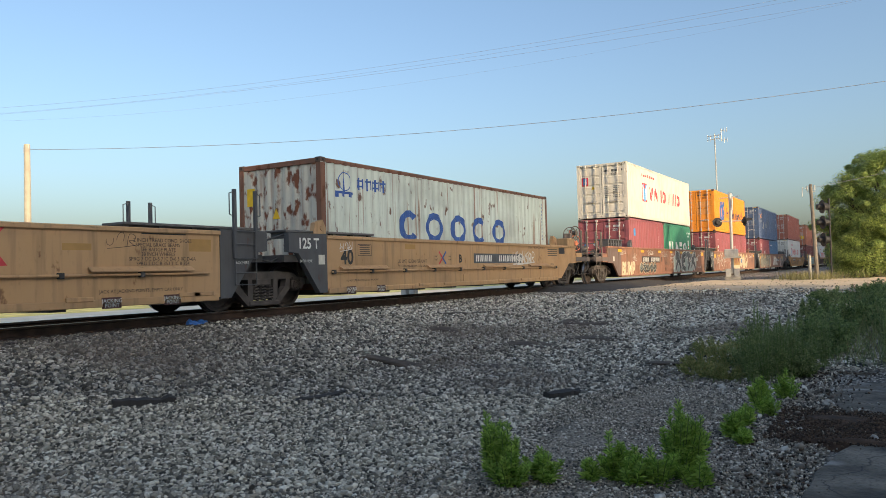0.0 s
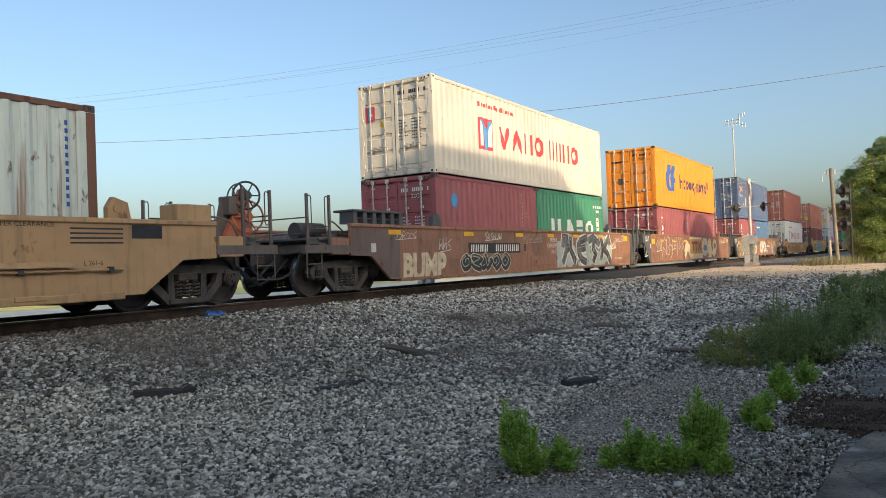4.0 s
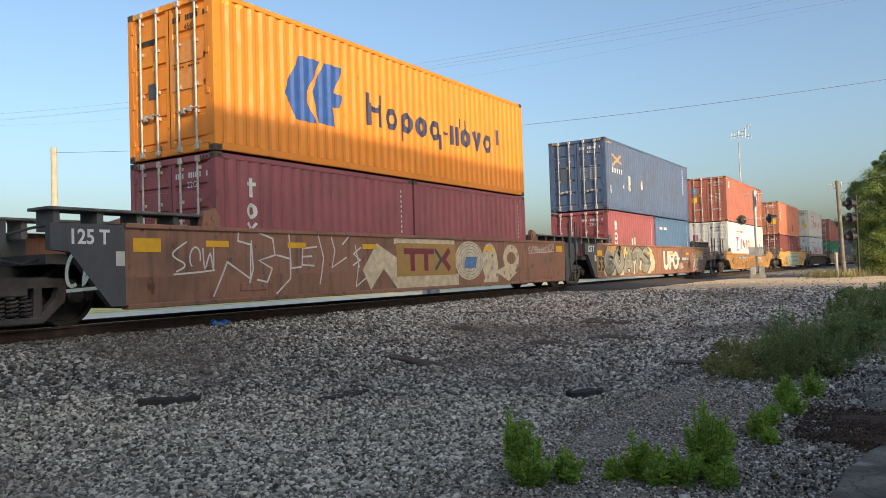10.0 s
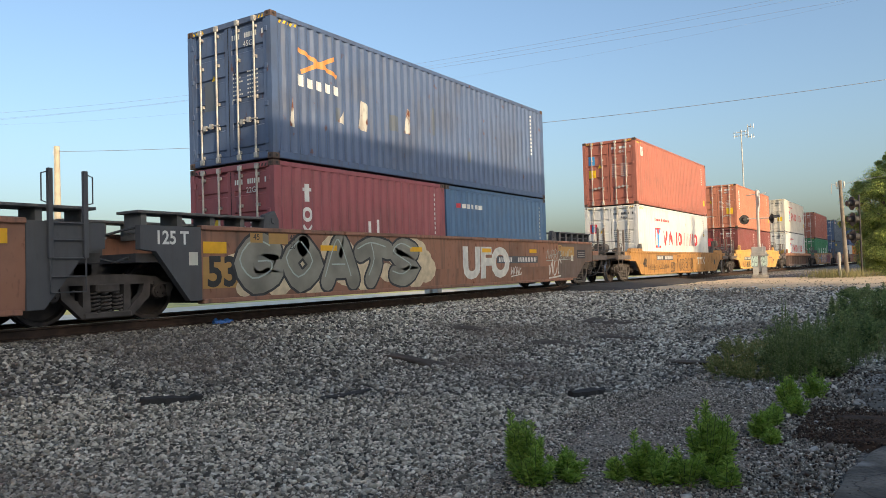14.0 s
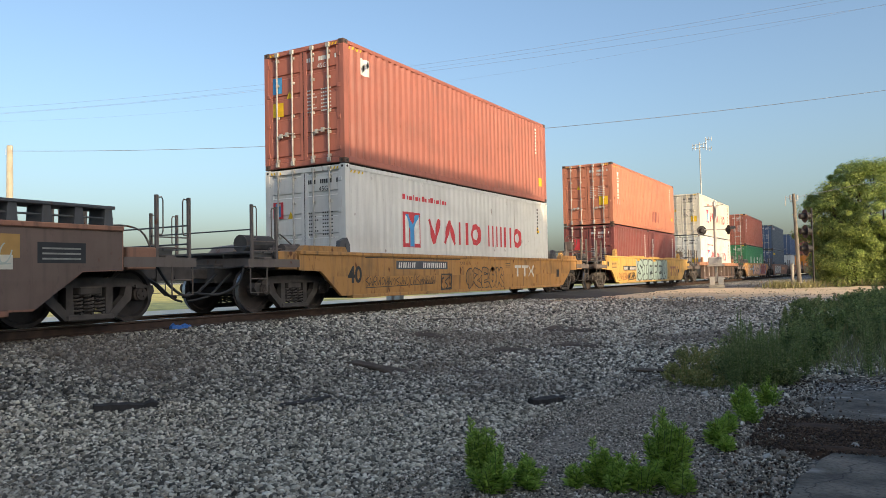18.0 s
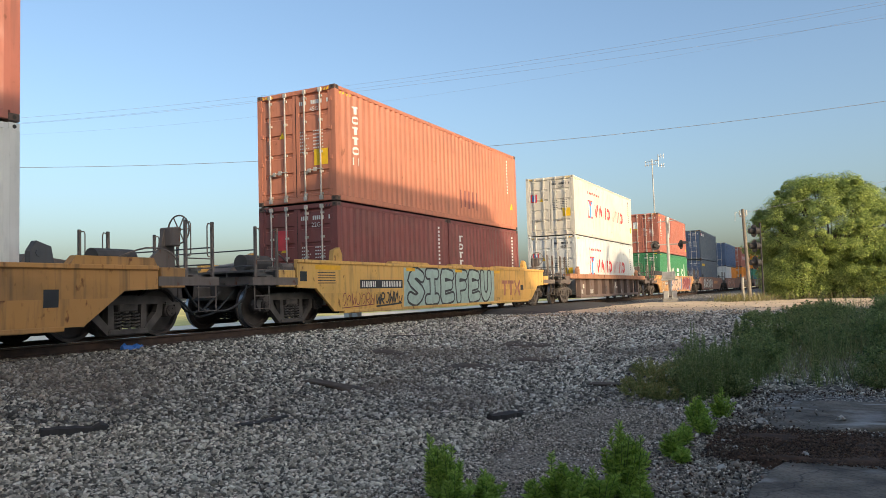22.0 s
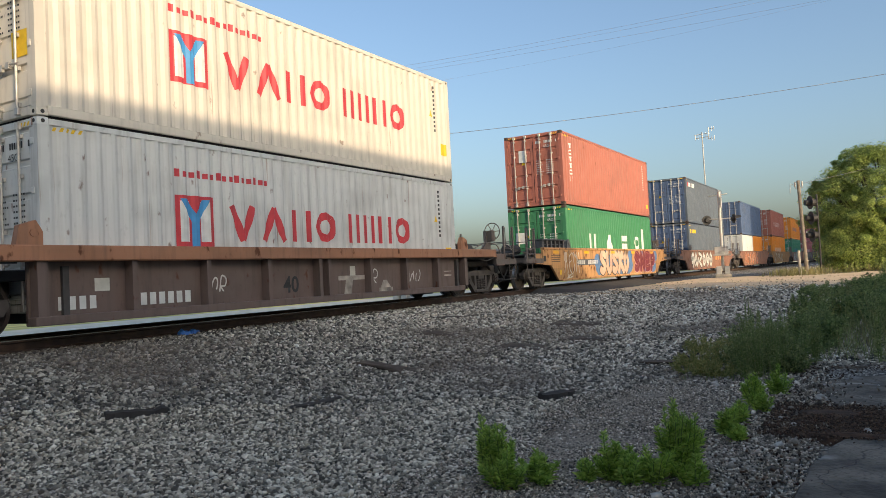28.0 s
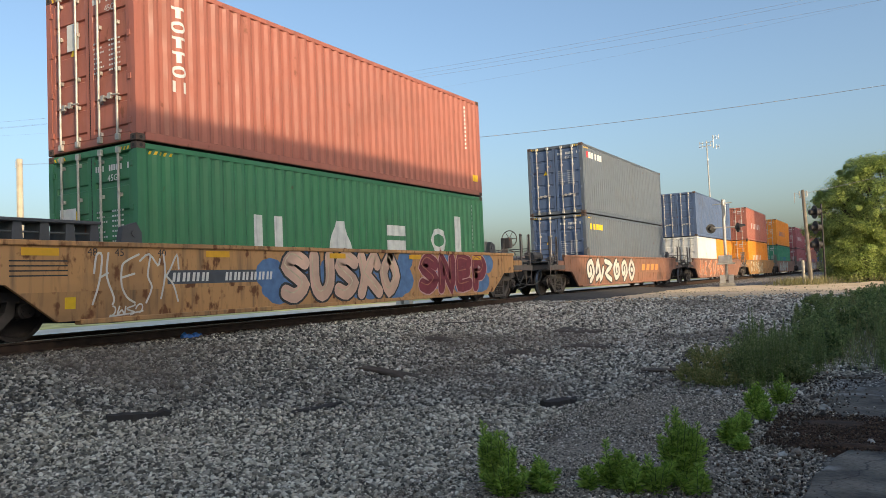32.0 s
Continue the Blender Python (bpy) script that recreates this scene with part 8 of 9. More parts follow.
def crossing_signal(x, y, z, side, label, heads=True):
    """A flashing-light mast with its crossed boards; side = +1 where traffic comes from +x."""
    c = empty("crossing_signal", pose(x, y, z), label, "crossing signal", "signals of the crossing")
    bm = bmesh.new()
    cyl(bm, (0, 0, 0.25), (0, 0, 4.25), 0.075, 12)
    cyl(bm, (0, 0, 4.25), (0, 0, 4.32), 0.09, 12, 0.03)
    part("mast", bm, ALU, c)
    bm = bmesh.new()
    box(bm, -0.38, 0.38, -0.38, 0.38, -0.15, 0.10, bev=0.03)
    part("footing", bm, CONC, c)
    for dx in (-0.2, 0.2):
        bm = bmesh.new()
        box(bm, dx - 0.13, dx + 0.13, -0.16, 0.16, 0.10, 0.50, bev=0.02)
        part("junction_box", bm, ALU, c)
    bm = bmesh.new()
    box(bm, -0.42, 0.42, -0.30, 0.30, 1.02, 1.10, bev=0.01)
    box(bm, -0.36, 0.30, -0.18, 0.18, 1.10, 1.48, bev=0.03)
    part("gate_mechanism", bm, ALU, c)
    bm = bmesh.new()
    for yy in (-0.32, 0.32):
        rod(bm, [(0.1, yy, 1.1), (0.15, yy, 1.35), (0.15, yy * 0.6, 1.62)], 0.02)
    cyl(bm, (0, -0.34, 1.25), (0, 0.34, 1.25), 0.03, 8)
    part("counterweight_arm", bm, ALU, c)
    for a in (45, -45):
        bm = bmesh.new()
        box(bm, 0.09 * side - 0.01, 0.09 * side + 0.01, -0.61, 0.61, -0.11, 0.11)
        bm.transform(Matrix.Translation((0.02 * side * (1 if a > 0 else 0), 0, 3.75)) @ Matrix.Rotation(radians(a), 4, "X"))
        part("crossed_board", bm, SIGNWHITE, c)
    if heads:
        bm = bmesh.new()
        cyl(bm, (0, -0.55, 2.85), (0, 0.55, 2.85), 0.035, 8)
        cyl(bm, (-0.5, 0, 2.88), (0.5, 0, 2.88), 0.03, 8)
        part("light_bracket", bm, ALU, c)
        for dy, dx, fx in ((-0.02, -0.62, -1), (0.05, 0.62, 1)):
            ax = Vector((fx * 0.35, -0.9 * fx * (1 if fx < 0 else -0.3), 0)).normalized() if fx < 0 else Vector((0.9, 0.4, 0)).normalized()
            p = Vector((dx, dy, 2.85))
            lt = empty("light_head", Matrix())
            lt.parent = c
            bm = bmesh.new()
            cyl(bm, p - ax * 0.10, p + ax * 0.06, 0.10, 14, 0.16)
            part("housing", bm, BLACK, lt)
            bm = bmesh.new()
            cyl(bm, p + ax * 0.015, p + ax * 0.03, 0.24, 22)
            part("backboard", bm, BLACK, lt)
            bm = bmesh.new()
            cyl(bm, p + ax * 0.06, p + ax * 0.075, 0.15, 16)
            part("lens", bm, REDLENS, lt)
            bm = bmesh.new()
            u = ax.cross(Vector((0, 0, 1)))
            rows = [[bm.verts.new(p + (u * math.cos(t_) + Vector((0, 0, 1)) * math.sin(t_)) * 0.17 + ax * k * (0.35 if 0.3 < t_ < 2.84 else 0.12)) for k in (0.05, 1)] for t_ in [math.pi * i / 10 for i in range(11)]]
            for a_, b_ in zip(rows, rows[1:]):
                bm.faces.new((a_[0], b_[0], b_[1], a_[1]))
            part("hood", bm, BLACK, lt)
    return c


near_signal = crossing_signal(-6.98, 39.6, -0.09, 1, "aluminium crossing signal mast with black lamp heads")
near_signal.matrix_world = pose(-6.98, 39.6, -0.09, 0, 0, 9.0)
bm = bmesh.new()
rod(bm, [(-0.50, 0, 4.05), (0.42, 0, 4.12)], 0.025)
part("top_arm", bm, ALU, near_signal)
far_signal = crossing_signal(-16.95, 25.4, -0.38, -1, "white crossbuck signal beyond the track")
for ob in far_signal.children:
    if ob.name.startswith(("crossed_board", "mast")):
        ob.location.z += 0.38
bm = bmesh.new()
cyl(bm, (0, 0, 4.6), (0, 0, 5.1), 0.06, 10)
rod(bm, [(0, 0, 4.55), (0, 0.8, 4.52)], 0.025)
part("top_arm", bm, ALU, far_signal)

# railway signal: three black heads on a mast beside the tree
sig = empty("railway_signal", pose(-2.62, 36.4, -0.13), "black three-headed railway signal beside a tree", "signal")
bm = bmesh.new()
cyl(bm, (0.25, 0.1, 0), (0.25, 0.1, 3.5), 0.04, 10)
part("mast", bm, BLACK, sig)
SIG_AX = Vector((-0.86, -0.5, 0)).normalized()
for z in (3.15, 2.47, 1.72):
    p = Vector((0.0, 0.0, z))
    bm = bmesh.new()
    cyl(bm, p, p + SIG_AX * 0.03, 0.29, 22)
    cyl(bm, p + SIG_AX * 0.03, p + SIG_AX * 0.24, 0.14, 14, 0.12)
    cyl(bm, p - SIG_AX * 0.20, p, 0.16, 14)
    box(bm, 0.0, 0.25, 0.04, 0.10, z - 0.03, z + 0.03)
    part("signal_head", bm, BLACK, sig)


def pole(x, y, z0, z1, r, label, lean=(0, 0), timber=None):
    p = empty("utility_pole", pose(x, y, z0), label, "utility pole")
    bm = bmesh.new()
    cyl(bm, (0, 0, -0.2), (lean[0], lean[1], z1 - z0), r, 12, r * 0.75)
    part("shaft", bm, timber or WOOD_POLE, p)
    bm = bmesh.new()
    top = Vector((lean[0], lean[1], z1 - z0))
    for dx in (-0.12, 0.14):
        cyl(bm, top + Vector((dx, 0, -0.25)), top + Vector((dx, 0, -0.05)), 0.035, 8)
    rod(bm, [top + Vector((-0.14, 0, -0.3)), top + Vector((0.16, 0, -0.3))], 0.02)
    rod(bm, [top + Vector((-0.1, 0, -0.2)), top + Vector((-0.3, -0.05, -0.1)), top + Vector((-0.32, -0.05, -0.5))], 0.015)
    part("insulator", bm, ALU, p)
    return p


pole(-2.72, 33.9, -0.12, 3.80, 0.085, "short weathered timber pole by the crossing", (-0.12, 0))
bm = bmesh.new()
cyl(bm, (0, 0, -0.2), (0, 0, 1.05), 0.06, 10)
cab = part("conduit_post", bm, CONC)
cab.location = (-2.98, 33.75, -0.12)
tagged(cab, "pale metal conduit post beside the pole", "post")
pole(-43.4, 25.0, -0.42, 8.8, 0.22, "sunlit bare timber utility pole beyond the track", timber=plain("bleached_timber", (0.44, 0.38, 0.30), 0.9, 0, 0.15, 2.0, 0.3))


def wire(name, p0, p1, sag, r, label):
    bm = bmesh.new()
    p0, p1 = Vector(p0), Vector(p1)
    rod(bm, [p0.lerp(p1, k / 24) - Vector((0, 0, sag * 4 * (k / 24) * (1 - k / 24))) for k in range(25)], r, 5)
    tagged(part(name, bm, WIRE), label, "cable", "overhead wires")


wire("overhead_wire", (-43.4, 25.0, 8.49), (14.5, 49.0, 11.25), 1.44, 0.0125, "single dark overhead wire crossing the track")
wire("overhead_wire", (-70.0, 22.4, 13.56), (24.0, 45.5, 16.21), 2.73, 0.0050, "thin high overhead wire")
wire("overhead_wire", (-70.0, 24.0, 13.32), (24.0, 47.0, 16.49), 2.51, 0.0042, "thin high overhead wire beside its twin")
wire("overhead_wire", (-70.0, 24.6, 13.23), (24.0, 47.6, 15.37), 1.90, 0.0050, "thin high overhead wire below the pair")
wire("overhead_wire", (-75.0, 27.0, 14.65), (24.0, 48.0, 17.09), 3.77, 0.0028, "faint sagging overhead wire")
wire("overhead_wire", (-2.70, 33.9, 3.66), (12.0, 60.0, 9.5), 0.3, 0.008, "thin service wire from the short pole")

pole(14.5, 49.0, -0.2, 11.4, 0.16, "tall timber pole carrying the single wire")
pole(12.0, 60.0, -0.2, 9.65, 0.14, "timber service pole beyond the crossing")
for x, y0, y1, z0, z1, y_mid in ((-70.0, 22.2, 24.8, 13.18, 13.45, 23.5), (-75.0, 26.0, 28.0, 14.5, 14.62, 27.0), (24.0, 45.3, 48.2, 15.3, 17.0, 46.8)):
    p = pole(x, y_mid, -0.42, z1 + 0.3, 0.18, "tall timber pole with a crossarm for the high wires")
    for z in sorted({z0, z1}):
        bm = bmesh.new()
        box(bm, -0.06, 0.06, y0 - y_mid, y1 - y_mid, z + 0.42 - 0.12, z + 0.42)
        part("crossarm", bm, WOOD_POLE, p)

ant = empty("antenna_mast", pose(-15.25, 80.0, -0.4), "thin grey antenna mast beyond the track", "antenna")
bm = bmesh.new()
cyl(bm, (0, 0, 0), (-0.10, 0, 14.45), 0.09, 8, 0.06)
part("mast", bm, ALU, ant)
bm = bmesh.new()
for z in (13.85, 14.2):
    rod(bm, [(-0.85, 0, z), (0.55, 0, z + 0.08)], 0.032)
    for dx in (-0.78, -0.5, 0.3):
        rod(bm, [(dx, 0, z - 0.17), (dx, 0, z + 0.17)], 0.022)
rod(bm, [(0.55, 0, 13.6), (0.55, 0, 14.9)], 0.05)
for z, dx in ((13.7, 1.1), (14.7, 1.1), (13.7, 0.85), (14.7, 0.85)):
    rod(bm, [(0.55, 0, z), (dx, 0, z)], 0.028)
    rod(bm, [(dx, 0, z - 0.24), (dx, 0, z + 0.24)], 0.028)
part("aerial", bm, ALU, ant)

# ---- plants ----
def leafy(name, rgb_lo, rgb_hi, trans=0.35):
    m, n, l, bs = island_stuff(name, [(0.0, rgb_lo), (1.0, rgb_hi)], 0.6, 3.0, 0.8)
    tr = n.new("ShaderNodeBsdfTranslucent")
    mx = n.new("ShaderNodeMixShader")
    mx.inputs[0].default_value = trans
    l.new(bs.inputs["Base Color"].links[0].from_socket, tr.inputs["Color"])
    l.new(bs.outputs[0], mx.inputs[1])
    l.new(tr.outputs[0], mx.inputs[2])
    l.new(mx.outputs[0], n["Material Output"].inputs["Surface"])
    return m


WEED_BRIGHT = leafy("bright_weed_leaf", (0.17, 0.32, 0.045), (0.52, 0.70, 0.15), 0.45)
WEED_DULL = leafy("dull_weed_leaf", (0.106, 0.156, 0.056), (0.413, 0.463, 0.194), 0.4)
SHRUB_LEAF = leafy("shrub_leaf", (0.074, 0.130, 0.045), (0.350, 0.440, 0.165), 0.42)
SHRUB_PALE = leafy("pale_shrub_leaf", (0.20, 0.21, 0.065), (0.46, 0.43, 0.165), 0.4)
GRASS_DRY = leafy("dry_grass_blade", (0.16, 0.16, 0.06), (0.36, 0.31, 0.14))
TREE_LEAF = leafy("tree_leaf", (0.15, 0.225, 0.055), (0.54, 0.62, 0.185), 0.42)
STEM = plain("green_stem", (0.14, 0.22, 0.05), 0.7)
BARK = plain("bark", (0.10, 0.08, 0.06), 0.95, 0, 0.4, 6.0, 0.6)


def quads(name, a, u, w, mat, parent=None, fold=0.0):
    """Pointed leaves: base a (n,3), axis u (n,3) with its length, half-width vector w (n,3)."""
    n = len(a)
    mid = a + u * 0.45 + np.array([0, 0, 1.0]) * fold * np.linalg.norm(u, axis=1, keepdims=True)
    v = np.stack([a, mid + w, a + u, mid - w], 1).reshape(-1, 3)
    me = bpy.data.meshes.new(name)
    me.vertices.add(4 * n)
    me.vertices.foreach_set("co", v.ravel())
    me.loops.add(4 * n)
    me.loops.foreach_set("vertex_index", np.arange(4 * n, dtype=np.int32))
    me.polygons.add(n)
    me.polygons.foreach_set("loop_start", np.arange(0, 4 * n, 4, dtype=np.int32))
    me.update(calc_edges=True)
    me.materials.append(mat)
    ob = new(name, me)
    ob.parent = parent
    return ob


def cross_dir(u, n):
    r = rng.normal(size=(n, 3))
    w = np.cross(u, r)
    return w / np.maximum(np.linalg.norm(w, axis=1, keepdims=True), 1e-6)


def weed(x, y, h, spread, stems, per, leaf, mat, label, group, stem_mat=STEM):
    """An upright feathery weed: stems set with narrow leaves."""
    p = empty("weed", pose(x, y, ground_z(x, y)), label, "weed", group)
    bm = bmesh.new()
    A, U = [], []
    for s in range(stems):
        ang, lean = rng.uniform(0, 6.28), rng.uniform(0.1, 1.0)
        b = Vector((math.cos(ang), math.sin(ang), 0)) * spread * lean * 0.35
        hh = h * rng.uniform(0.5, 1.05) * (1.12 - 0.3 * lean)
        tip = Vector((math.cos(ang), math.sin(ang), 0)) * spread * lean + Vector((0, 0, hh))
        pts = [b.lerp(tip, k / 4) + Vector((0, 0, hh * 0.06 * math.sin(math.pi * k / 4))) for k in range(5)]
        rod(bm, [q - Vector((0, 0, 0.03)) if k == 0 else q for k, q in enumerate(pts)], 0.004, 4)
        for k in range(per):
            f = 0.10 + 0.90 * (k / per) ** 0.62
            c = b.lerp(tip, f) + Vector((0, 0, hh * 0.06 * math.sin(math.pi * f)))
            a2 = k * 2.4 + rng.uniform(-0.9, 0.9)
            ln = leaf * (1.15 - 0.6 * f) * rng.uniform(0.7, 1.2)
            A.append(c)
            U.append(Vector((math.cos(a2) + rng.normal() * 0.3, math.sin(a2) + rng.normal() * 0.3, rng.uniform(-0.1, 0.6) + 0.75 * f * f)).normalized() * ln)
    tagged(part("stalk", bm, stem_mat, p), kind="stuff")
    A, U = np.array(A), np.array(U)
    W = cross_dir(U, len(U)) * (np.linalg.norm(U, axis=1, keepdims=True) * 0.11)
    tagged(quads("foliage", A, U, W, mat, p, 0.06), kind="stuff")
    return p


for x, y, h, sp, st in ((-2.50, 4.74, 0.50, 0.11, 16), (-2.38, 4.70, 0.42, 0.10, 12), (-2.30, 4.60, 0.26, 0.16, 14), (-2.20, 4.85, 0.30, 0.04, 2), (-2.14, 4.80, 0.19, 0.14, 14), (-1.88, 4.95, 0.16, 0.08, 5),
                        (-1.73, 5.02, 0.40, 0.03, 2), (-1.70, 5.05, 0.24, 0.12, 12), (-1.62, 5.10, 0.33, 0.08, 5), (-1.56, 4.98, 0.20, 0.12, 8), (-1.33, 5.25, 0.50, 0.13, 30), (-1.24, 5.32, 0.47, 0.10, 18), (-1.42, 5.05, 0.26, 0.14, 10),
                        (-1.17, 5.10, 0.20, 0.12, 6), (-1.22, 6.68, 0.27, 0.09, 12), (-1.10, 6.50, 0.13, 0.09, 8), (-1.20, 7.2, 0.20, 0.08, 7), (-1.20, 8.05, 0.32, 0.11, 16), (-1.10, 7.75, 0.22, 0.10, 8), (-1.06, 8.8, 0.30, 0.12, 10)):
    weed(x, y, h, sp * 1.15, int(st * 1.25), 70, 0.072, WEED_BRIGHT, "bright green feathery weed growing through gravel", "weeds in the yard")


def thicket(name, count, region, hmin, hmax, lean, width, mat, label):
    """Standing blades over a region: function of two numbers giving x, y and a height factor."""
    A, U = [], []
    for _ in range(count):
        x, y, k = region()
        h = rng.uniform(hmin, hmax) * k
        A.append((x, y, ground_z(x, y) - 0.02))
        U.append((rng.normal() * lean * h, rng.normal() * lean * h, h))
    A, U = np.array(A), np.array(U)
    W = cross_dir(U, len(U)) * rng.uniform(0.6, 1.3, (len(U), 1)) * width
    W[:, 2] *= 0.2
    return tagged(quads(name, A, U, W, mat, None, 0.0), label, "grass", kind="stuff")


def bank():
    """The overgrown strip along the edge of the yard."""
    while True:
        y = 9.7 + 12.5 * rng.random()
        left = -2.45 + 0.09 * (y - 9.7) + 0.25 * noise.noise((y * 0.8, 0, 4))
        x = left + 5.2 * rng.random() ** 0.85
        if y < 11.3 and x > -1.15 + 0.2 * noise.noise((x * 3, y, 1)):
            continue
        k = min(1.0, 0.22 + 0.55 * (x - left) / 1.1) * (0.72 + 0.45 * noise.noise((x * 0.9, y * 0.9, 0.5)))
        return x, y, k * (0.55 + 0.45 * min(1.0, (y - 9.7) / 3.0))


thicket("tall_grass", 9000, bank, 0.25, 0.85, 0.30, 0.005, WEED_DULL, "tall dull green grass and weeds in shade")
thicket("dry_grass", 3600, bank, 0.3, 0.95, 0.35, 0.004, GRASS_DRY, "thin dry grass stalks among the weeds")


def shrub(x, y, h, r, stems, per, leaf, mat, label):
    """A rounded leafy shrub: branching stalks, each with sprays of small leaves."""
    p = empty("shrub", pose(x, y, ground_z(x, y)), label, "shrub", "shrubs of the overgrown strip")
    bm = bmesh.new()
    A, U = [], []
    for s in range(stems):
        ang, out = rng.uniform(0, 6.283), math.sqrt(rng.random())
        top = h * math.sqrt(max(0.08, 1 - 0.8 * out * out)) * rng.uniform(0.75, 1.12)
        tip = Vector((r * out * math.cos(ang), r * out * math.sin(ang), top))
        b = Vector((tip.x * 0.25, tip.y * 0.25, -0.03))
        mid = b.lerp(tip, 0.5) + Vector((tip.x, tip.y, 0)) * 0.12
        rod(bm, [b, mid, tip], 0.004, 4)
        for k in range(per):
            f = rng.uniform(0.15, 1.0)
            c = b.lerp(mid, f * 2) if f < 0.5 else mid.lerp(tip, f * 2 - 1)
            d = Vector((rng.normal(), rng.normal(), rng.normal() * 0.6 + 0.35)).normalized()
            A.append(c + d * 0.05 * (1.3 - f) * h)
            U.append(d * leaf * rng.uniform(0.6, 1.3))
    tagged(part("stalk", bm, STEM, p), kind="stuff")
    A, U = np.array(A), np.array(U)
    W = cross_dir(U, len(U)) * (np.linalg.norm(U, axis=1, keepdims=True) * 0.20)
    tagged(quads("foliage", A, U, W, mat, p, 0.08), kind="stuff")


for x, y, h, r in ((-2.30, 10.35, 0.20, 0.36), (-1.95, 10.15, 0.20, 0.32), (-2.35, 10.9, 0.24, 0.36), (-2.0, 11.2, 0.34, 0.42), (-2.45, 12.2, 0.30, 0.42)):
    shrub(x, y, h, r, 34, 56, 0.04, SHRUB_PALE, "low yellow-green weed at the edge of the gravel")
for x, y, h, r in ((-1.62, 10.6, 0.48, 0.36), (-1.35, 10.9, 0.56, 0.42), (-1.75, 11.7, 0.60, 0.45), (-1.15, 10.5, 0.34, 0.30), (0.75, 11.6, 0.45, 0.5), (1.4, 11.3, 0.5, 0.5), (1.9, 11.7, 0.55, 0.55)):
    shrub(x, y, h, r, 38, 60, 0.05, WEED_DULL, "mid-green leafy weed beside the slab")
for _ in range(74):
    x, y, k = bank()
    if y > 11.6:
        shrub(x, y, rng.uniform(0.40, 1.10) * k + 0.10, rng.uniform(0.3, 0.6), 34, 66, 0.06, SHRUB_LEAF, "dark green leafy shrub in the overgrown strip")
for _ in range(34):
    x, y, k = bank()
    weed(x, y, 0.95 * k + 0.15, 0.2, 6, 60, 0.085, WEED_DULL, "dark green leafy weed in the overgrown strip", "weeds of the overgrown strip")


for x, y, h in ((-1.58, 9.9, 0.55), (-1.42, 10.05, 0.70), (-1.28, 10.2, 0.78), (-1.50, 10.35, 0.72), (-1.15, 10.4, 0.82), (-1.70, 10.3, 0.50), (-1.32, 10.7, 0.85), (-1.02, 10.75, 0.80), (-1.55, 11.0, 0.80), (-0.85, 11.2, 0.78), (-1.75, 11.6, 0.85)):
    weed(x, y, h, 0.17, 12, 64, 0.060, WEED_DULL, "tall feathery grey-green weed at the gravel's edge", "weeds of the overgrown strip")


def verge():
    x, y = rng.uniform(-4.4, 8.0), rng.uniform(36.6, 38.6)
    if rng.random() < 0.6:
        x, y = rng.normal(-3.0, 0.6), rng.normal(34.2, 0.7)
    return x, y, 1.0


thicket("verge_grass", 1500, verge, 0.15, 0.50, 0.3, 0.012, GRASS_DRY, "sunlit yellow-green grass at the foot of the pole")


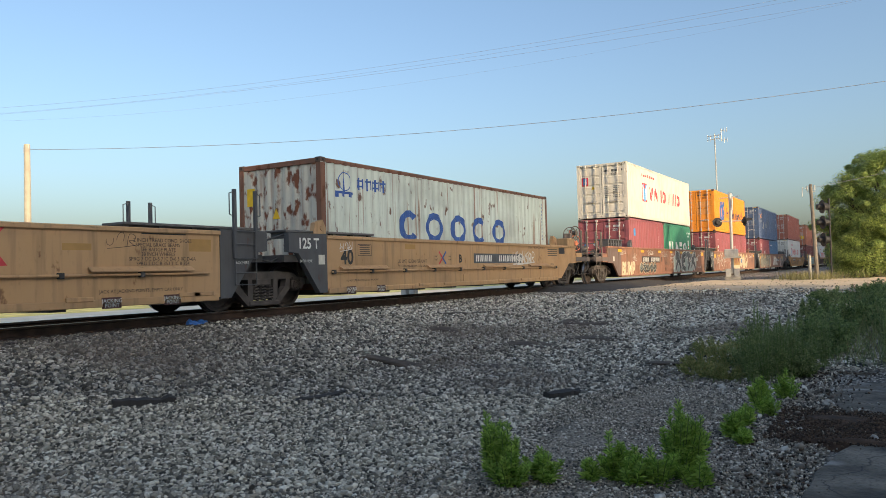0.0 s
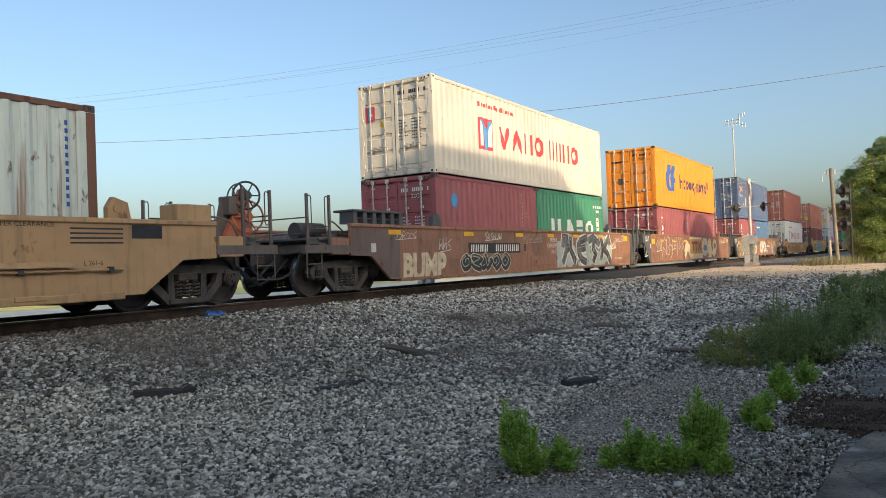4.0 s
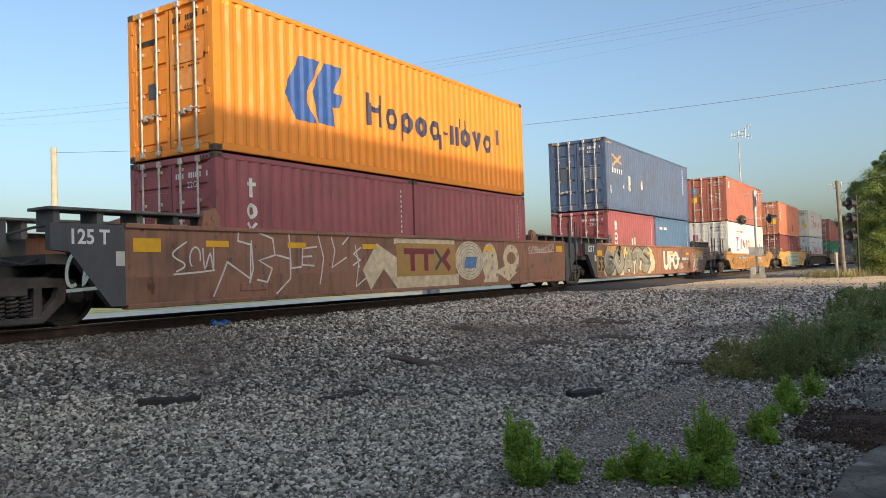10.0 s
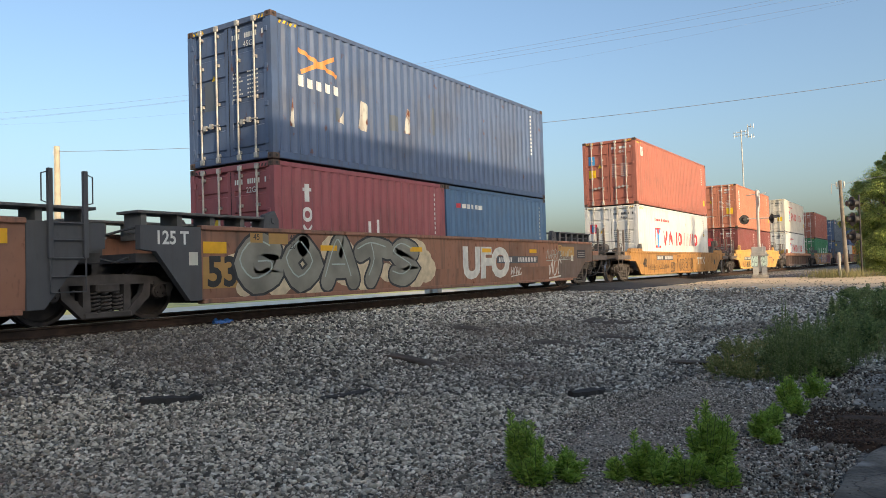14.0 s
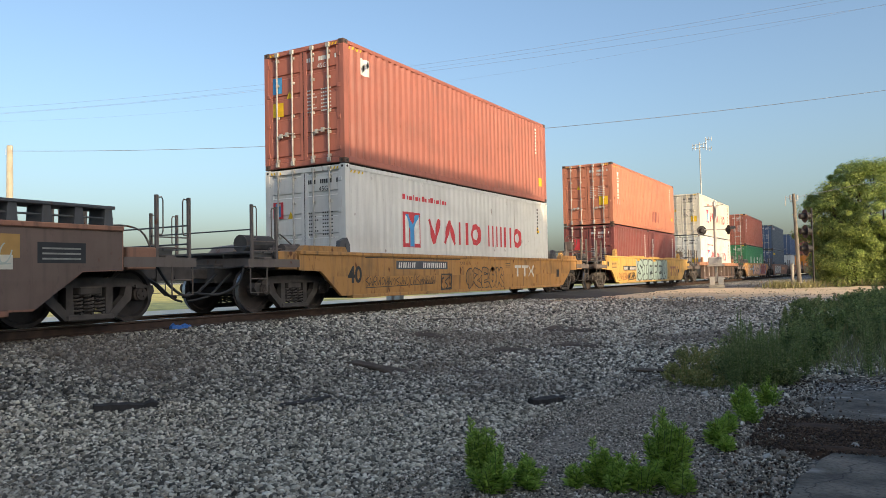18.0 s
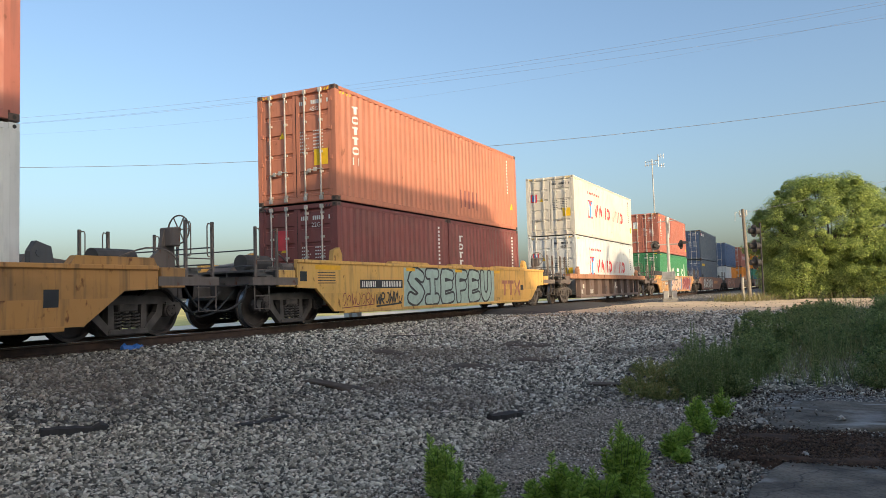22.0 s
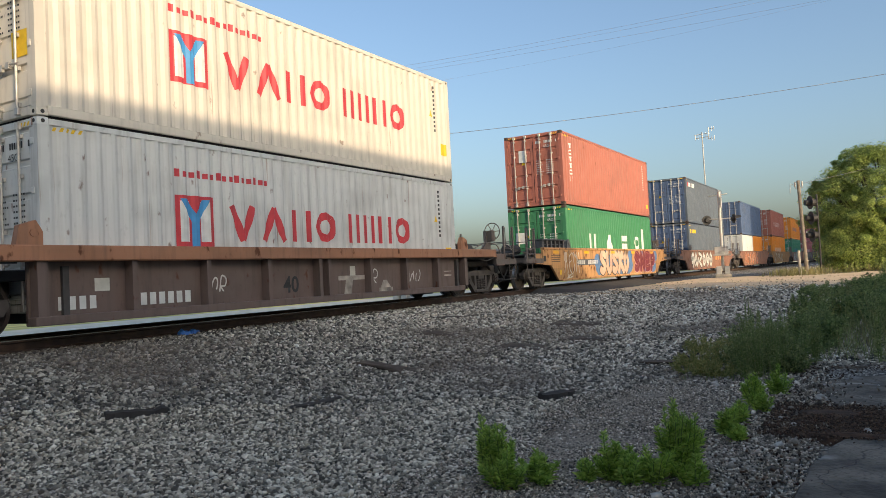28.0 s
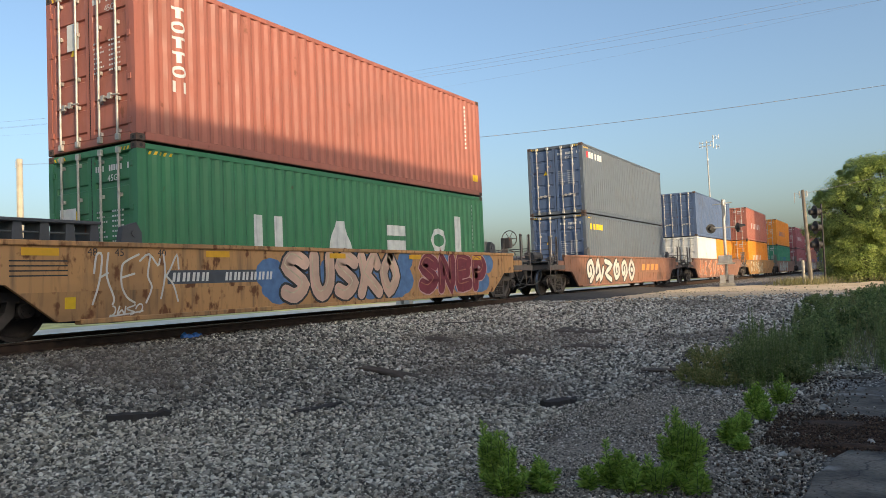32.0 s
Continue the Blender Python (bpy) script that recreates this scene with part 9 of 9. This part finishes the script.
def tree(x, y, h, r, clumps, per, leaf, label, seed, low=0.05):
    t = empty("tree", pose(x, y, ground_z(x, y)), label, "tree", "trees by the crossing")
    R2 = random.Random(seed)
    bm = bmesh.new()
    cyl(bm, (0, 0, -0.1), (0.1, 0, h * 0.45), 0.16, 10, 0.09)
    cent = []
    for k in range(clumps):
        a, f = R2.uniform(0, 6.283), R2.random()
        z = low + (1 - low) * f
        prof = (1 - ((z - 0.42) / 0.60) ** 2) if z > 0.42 else (0.80 + 0.20 * (z / 0.42))
        rr = r * math.sqrt(max(0.02, prof)) * (R2.uniform(0.55, 1.0) ** 0.5) * (1 + 0.10 * math.sin(3 * a + seed) + 0.26 * noise.noise((2.8 * math.cos(a) + seed, 2.8 * math.sin(a), 4.0 * f)))
        c = Vector((rr * math.cos(a), rr * math.sin(a), z * h * (1 + 0.12 * noise.noise((2.6 * math.cos(a), 2.6 * math.sin(a), seed)))))
        cent.append(c)
        if k % 4 == 0:
            rod(bm, [(0.05, 0, h * 0.2 + z * h * 0.2), c * 0.55 + Vector((0, 0, h * 0.06)), c], 0.035 * (1 - 0.5 * f), 5)
    for k in range(clumps // 7):
        a, f = R2.uniform(0, 6.283), R2.uniform(0.25, 1.0)
        prof = (1 - ((f - 0.42) / 0.60) ** 2) if f > 0.42 else 0.9
        rr = r * math.sqrt(max(0.02, prof)) * R2.uniform(1.02, 1.16)
        cent.append(Vector((rr * math.cos(a), rr * math.sin(a), f * h * R2.uniform(1.0, 1.06))))
    part("trunk", bm, BARK, t)
    C_ = np.repeat(np.array(cent), per, 0)
    girth = rng.uniform(0.26, 0.62, len(cent))
    girth[clumps:] *= 0.5
    size = np.repeat(girth, per)[:, None]
    n = len(C_)
    off = rng.normal(size=(n, 3))
    off /= np.linalg.norm(off, axis=1, keepdims=True)
    A = C_ + off * size * rng.uniform(0.30, 1.0, (n, 1)) ** 0.5 * np.array([1, 1, 0.75])
    face = off * 0.8 + 0.7 * C_ / np.maximum(np.linalg.norm(C_, axis=1, keepdims=True), 0.1) + np.array([0, 0, 0.45]) + rng.normal(size=(n, 3)) * 0.35
    face /= np.linalg.norm(face, axis=1, keepdims=True)
    U = rng.normal(size=(n, 3)) + np.array([0, 0, -0.5])
    U -= face * np.sum(U * face, axis=1, keepdims=True)
    U = U / np.linalg.norm(U, axis=1, keepdims=True) * leaf * rng.uniform(0.6, 1.25, (n, 1))
    W = np.cross(face, U) * 0.27
    tagged(quads("crown", A, U, W, TREE_LEAF, t, 0.04), kind="stuff")
    return t


tree(0.40, 40.5, 5.6, 3.35, 400, 500, 0.095, "bushy green tree lit by low sun", 3)
tree(-0.9, 39.3, 2.6, 1.7, 170, 230, 0.095, "low leafy bush at the foot of the tree", 8)
tree(2.2, 39.6, 2.8, 2.2, 190, 230, 0.095, "leafy shrub beside the road", 11)
tree(6.2, 40.0, 4.6, 2.8, 160, 120, 0.18, "green shrub further along the road", 14)


# ---- unseen blocks added to shade the yard and the far line ----
SHADE_BLOCK = plain("shade_block_wall", (0.62, 0.60, 0.56), 0.9)
# out of view, sized to set the shadow's edge on train and ground
bm = bmesh.new()
box(bm, 14.0, 26.0, -60.0, 14.35, -0.9, 11.32)
yard_block = tagged(part("hall_building", bm, SHADE_BLOCK), "unseen block added to shade the yard", "building")
# second added block, out of view, keeps the distant cars in shade
bm = bmesh.new()
box(bm, 16.0, 28.0, 64.0, 190.0, -0.9, 15.2)
tagged(part("warehouse_building", bm, SHADE_BLOCK), "unseen block added to shade the line beyond the crossing", "building")


bpy.data.scenes.remove(_TYPE["bench"])


# ---- what moves ----
def motions():
    last = len(TRAVEL) - 1
    for thing in ROLLERS:
        home = thing.matrix_world.translation.copy()
        walk(thing, [(t, pose(home.x, home.y - TRAVEL[t], home.z)) for t in range(last + 1)])

    # wheels: one turn is 2.87 m of rail
    steps = [k * 0.125 for k in range(last * 8 + 1)]
    roll = []
    for t in steps:
        i = min(int(t), last - 1)
        m0 = (TRAVEL[min(i + 1, last)] - TRAVEL[max(i - 1, 0)]) / (min(i + 1, last) - max(i - 1, 0))
        m1 = (TRAVEL[min(i + 2, last)] - TRAVEL[i]) / (min(i + 2, last) - i)
        f = t - i
        h = (2 * f ** 3 - 3 * f * f + 1) * TRAVEL[i] + (f ** 3 - 2 * f * f + f) * m0 + (3 * f * f - 2 * f ** 3) * TRAVEL[i + 1] + (f ** 3 - f * f) * m1
        roll.append(math.degrees(h / 0.457))
    for wheels, y in SPINNERS:
        walk(wheels, [(t, pose(0, y, 0.457, a)) for t, a in zip(steps, roll)])


motions()
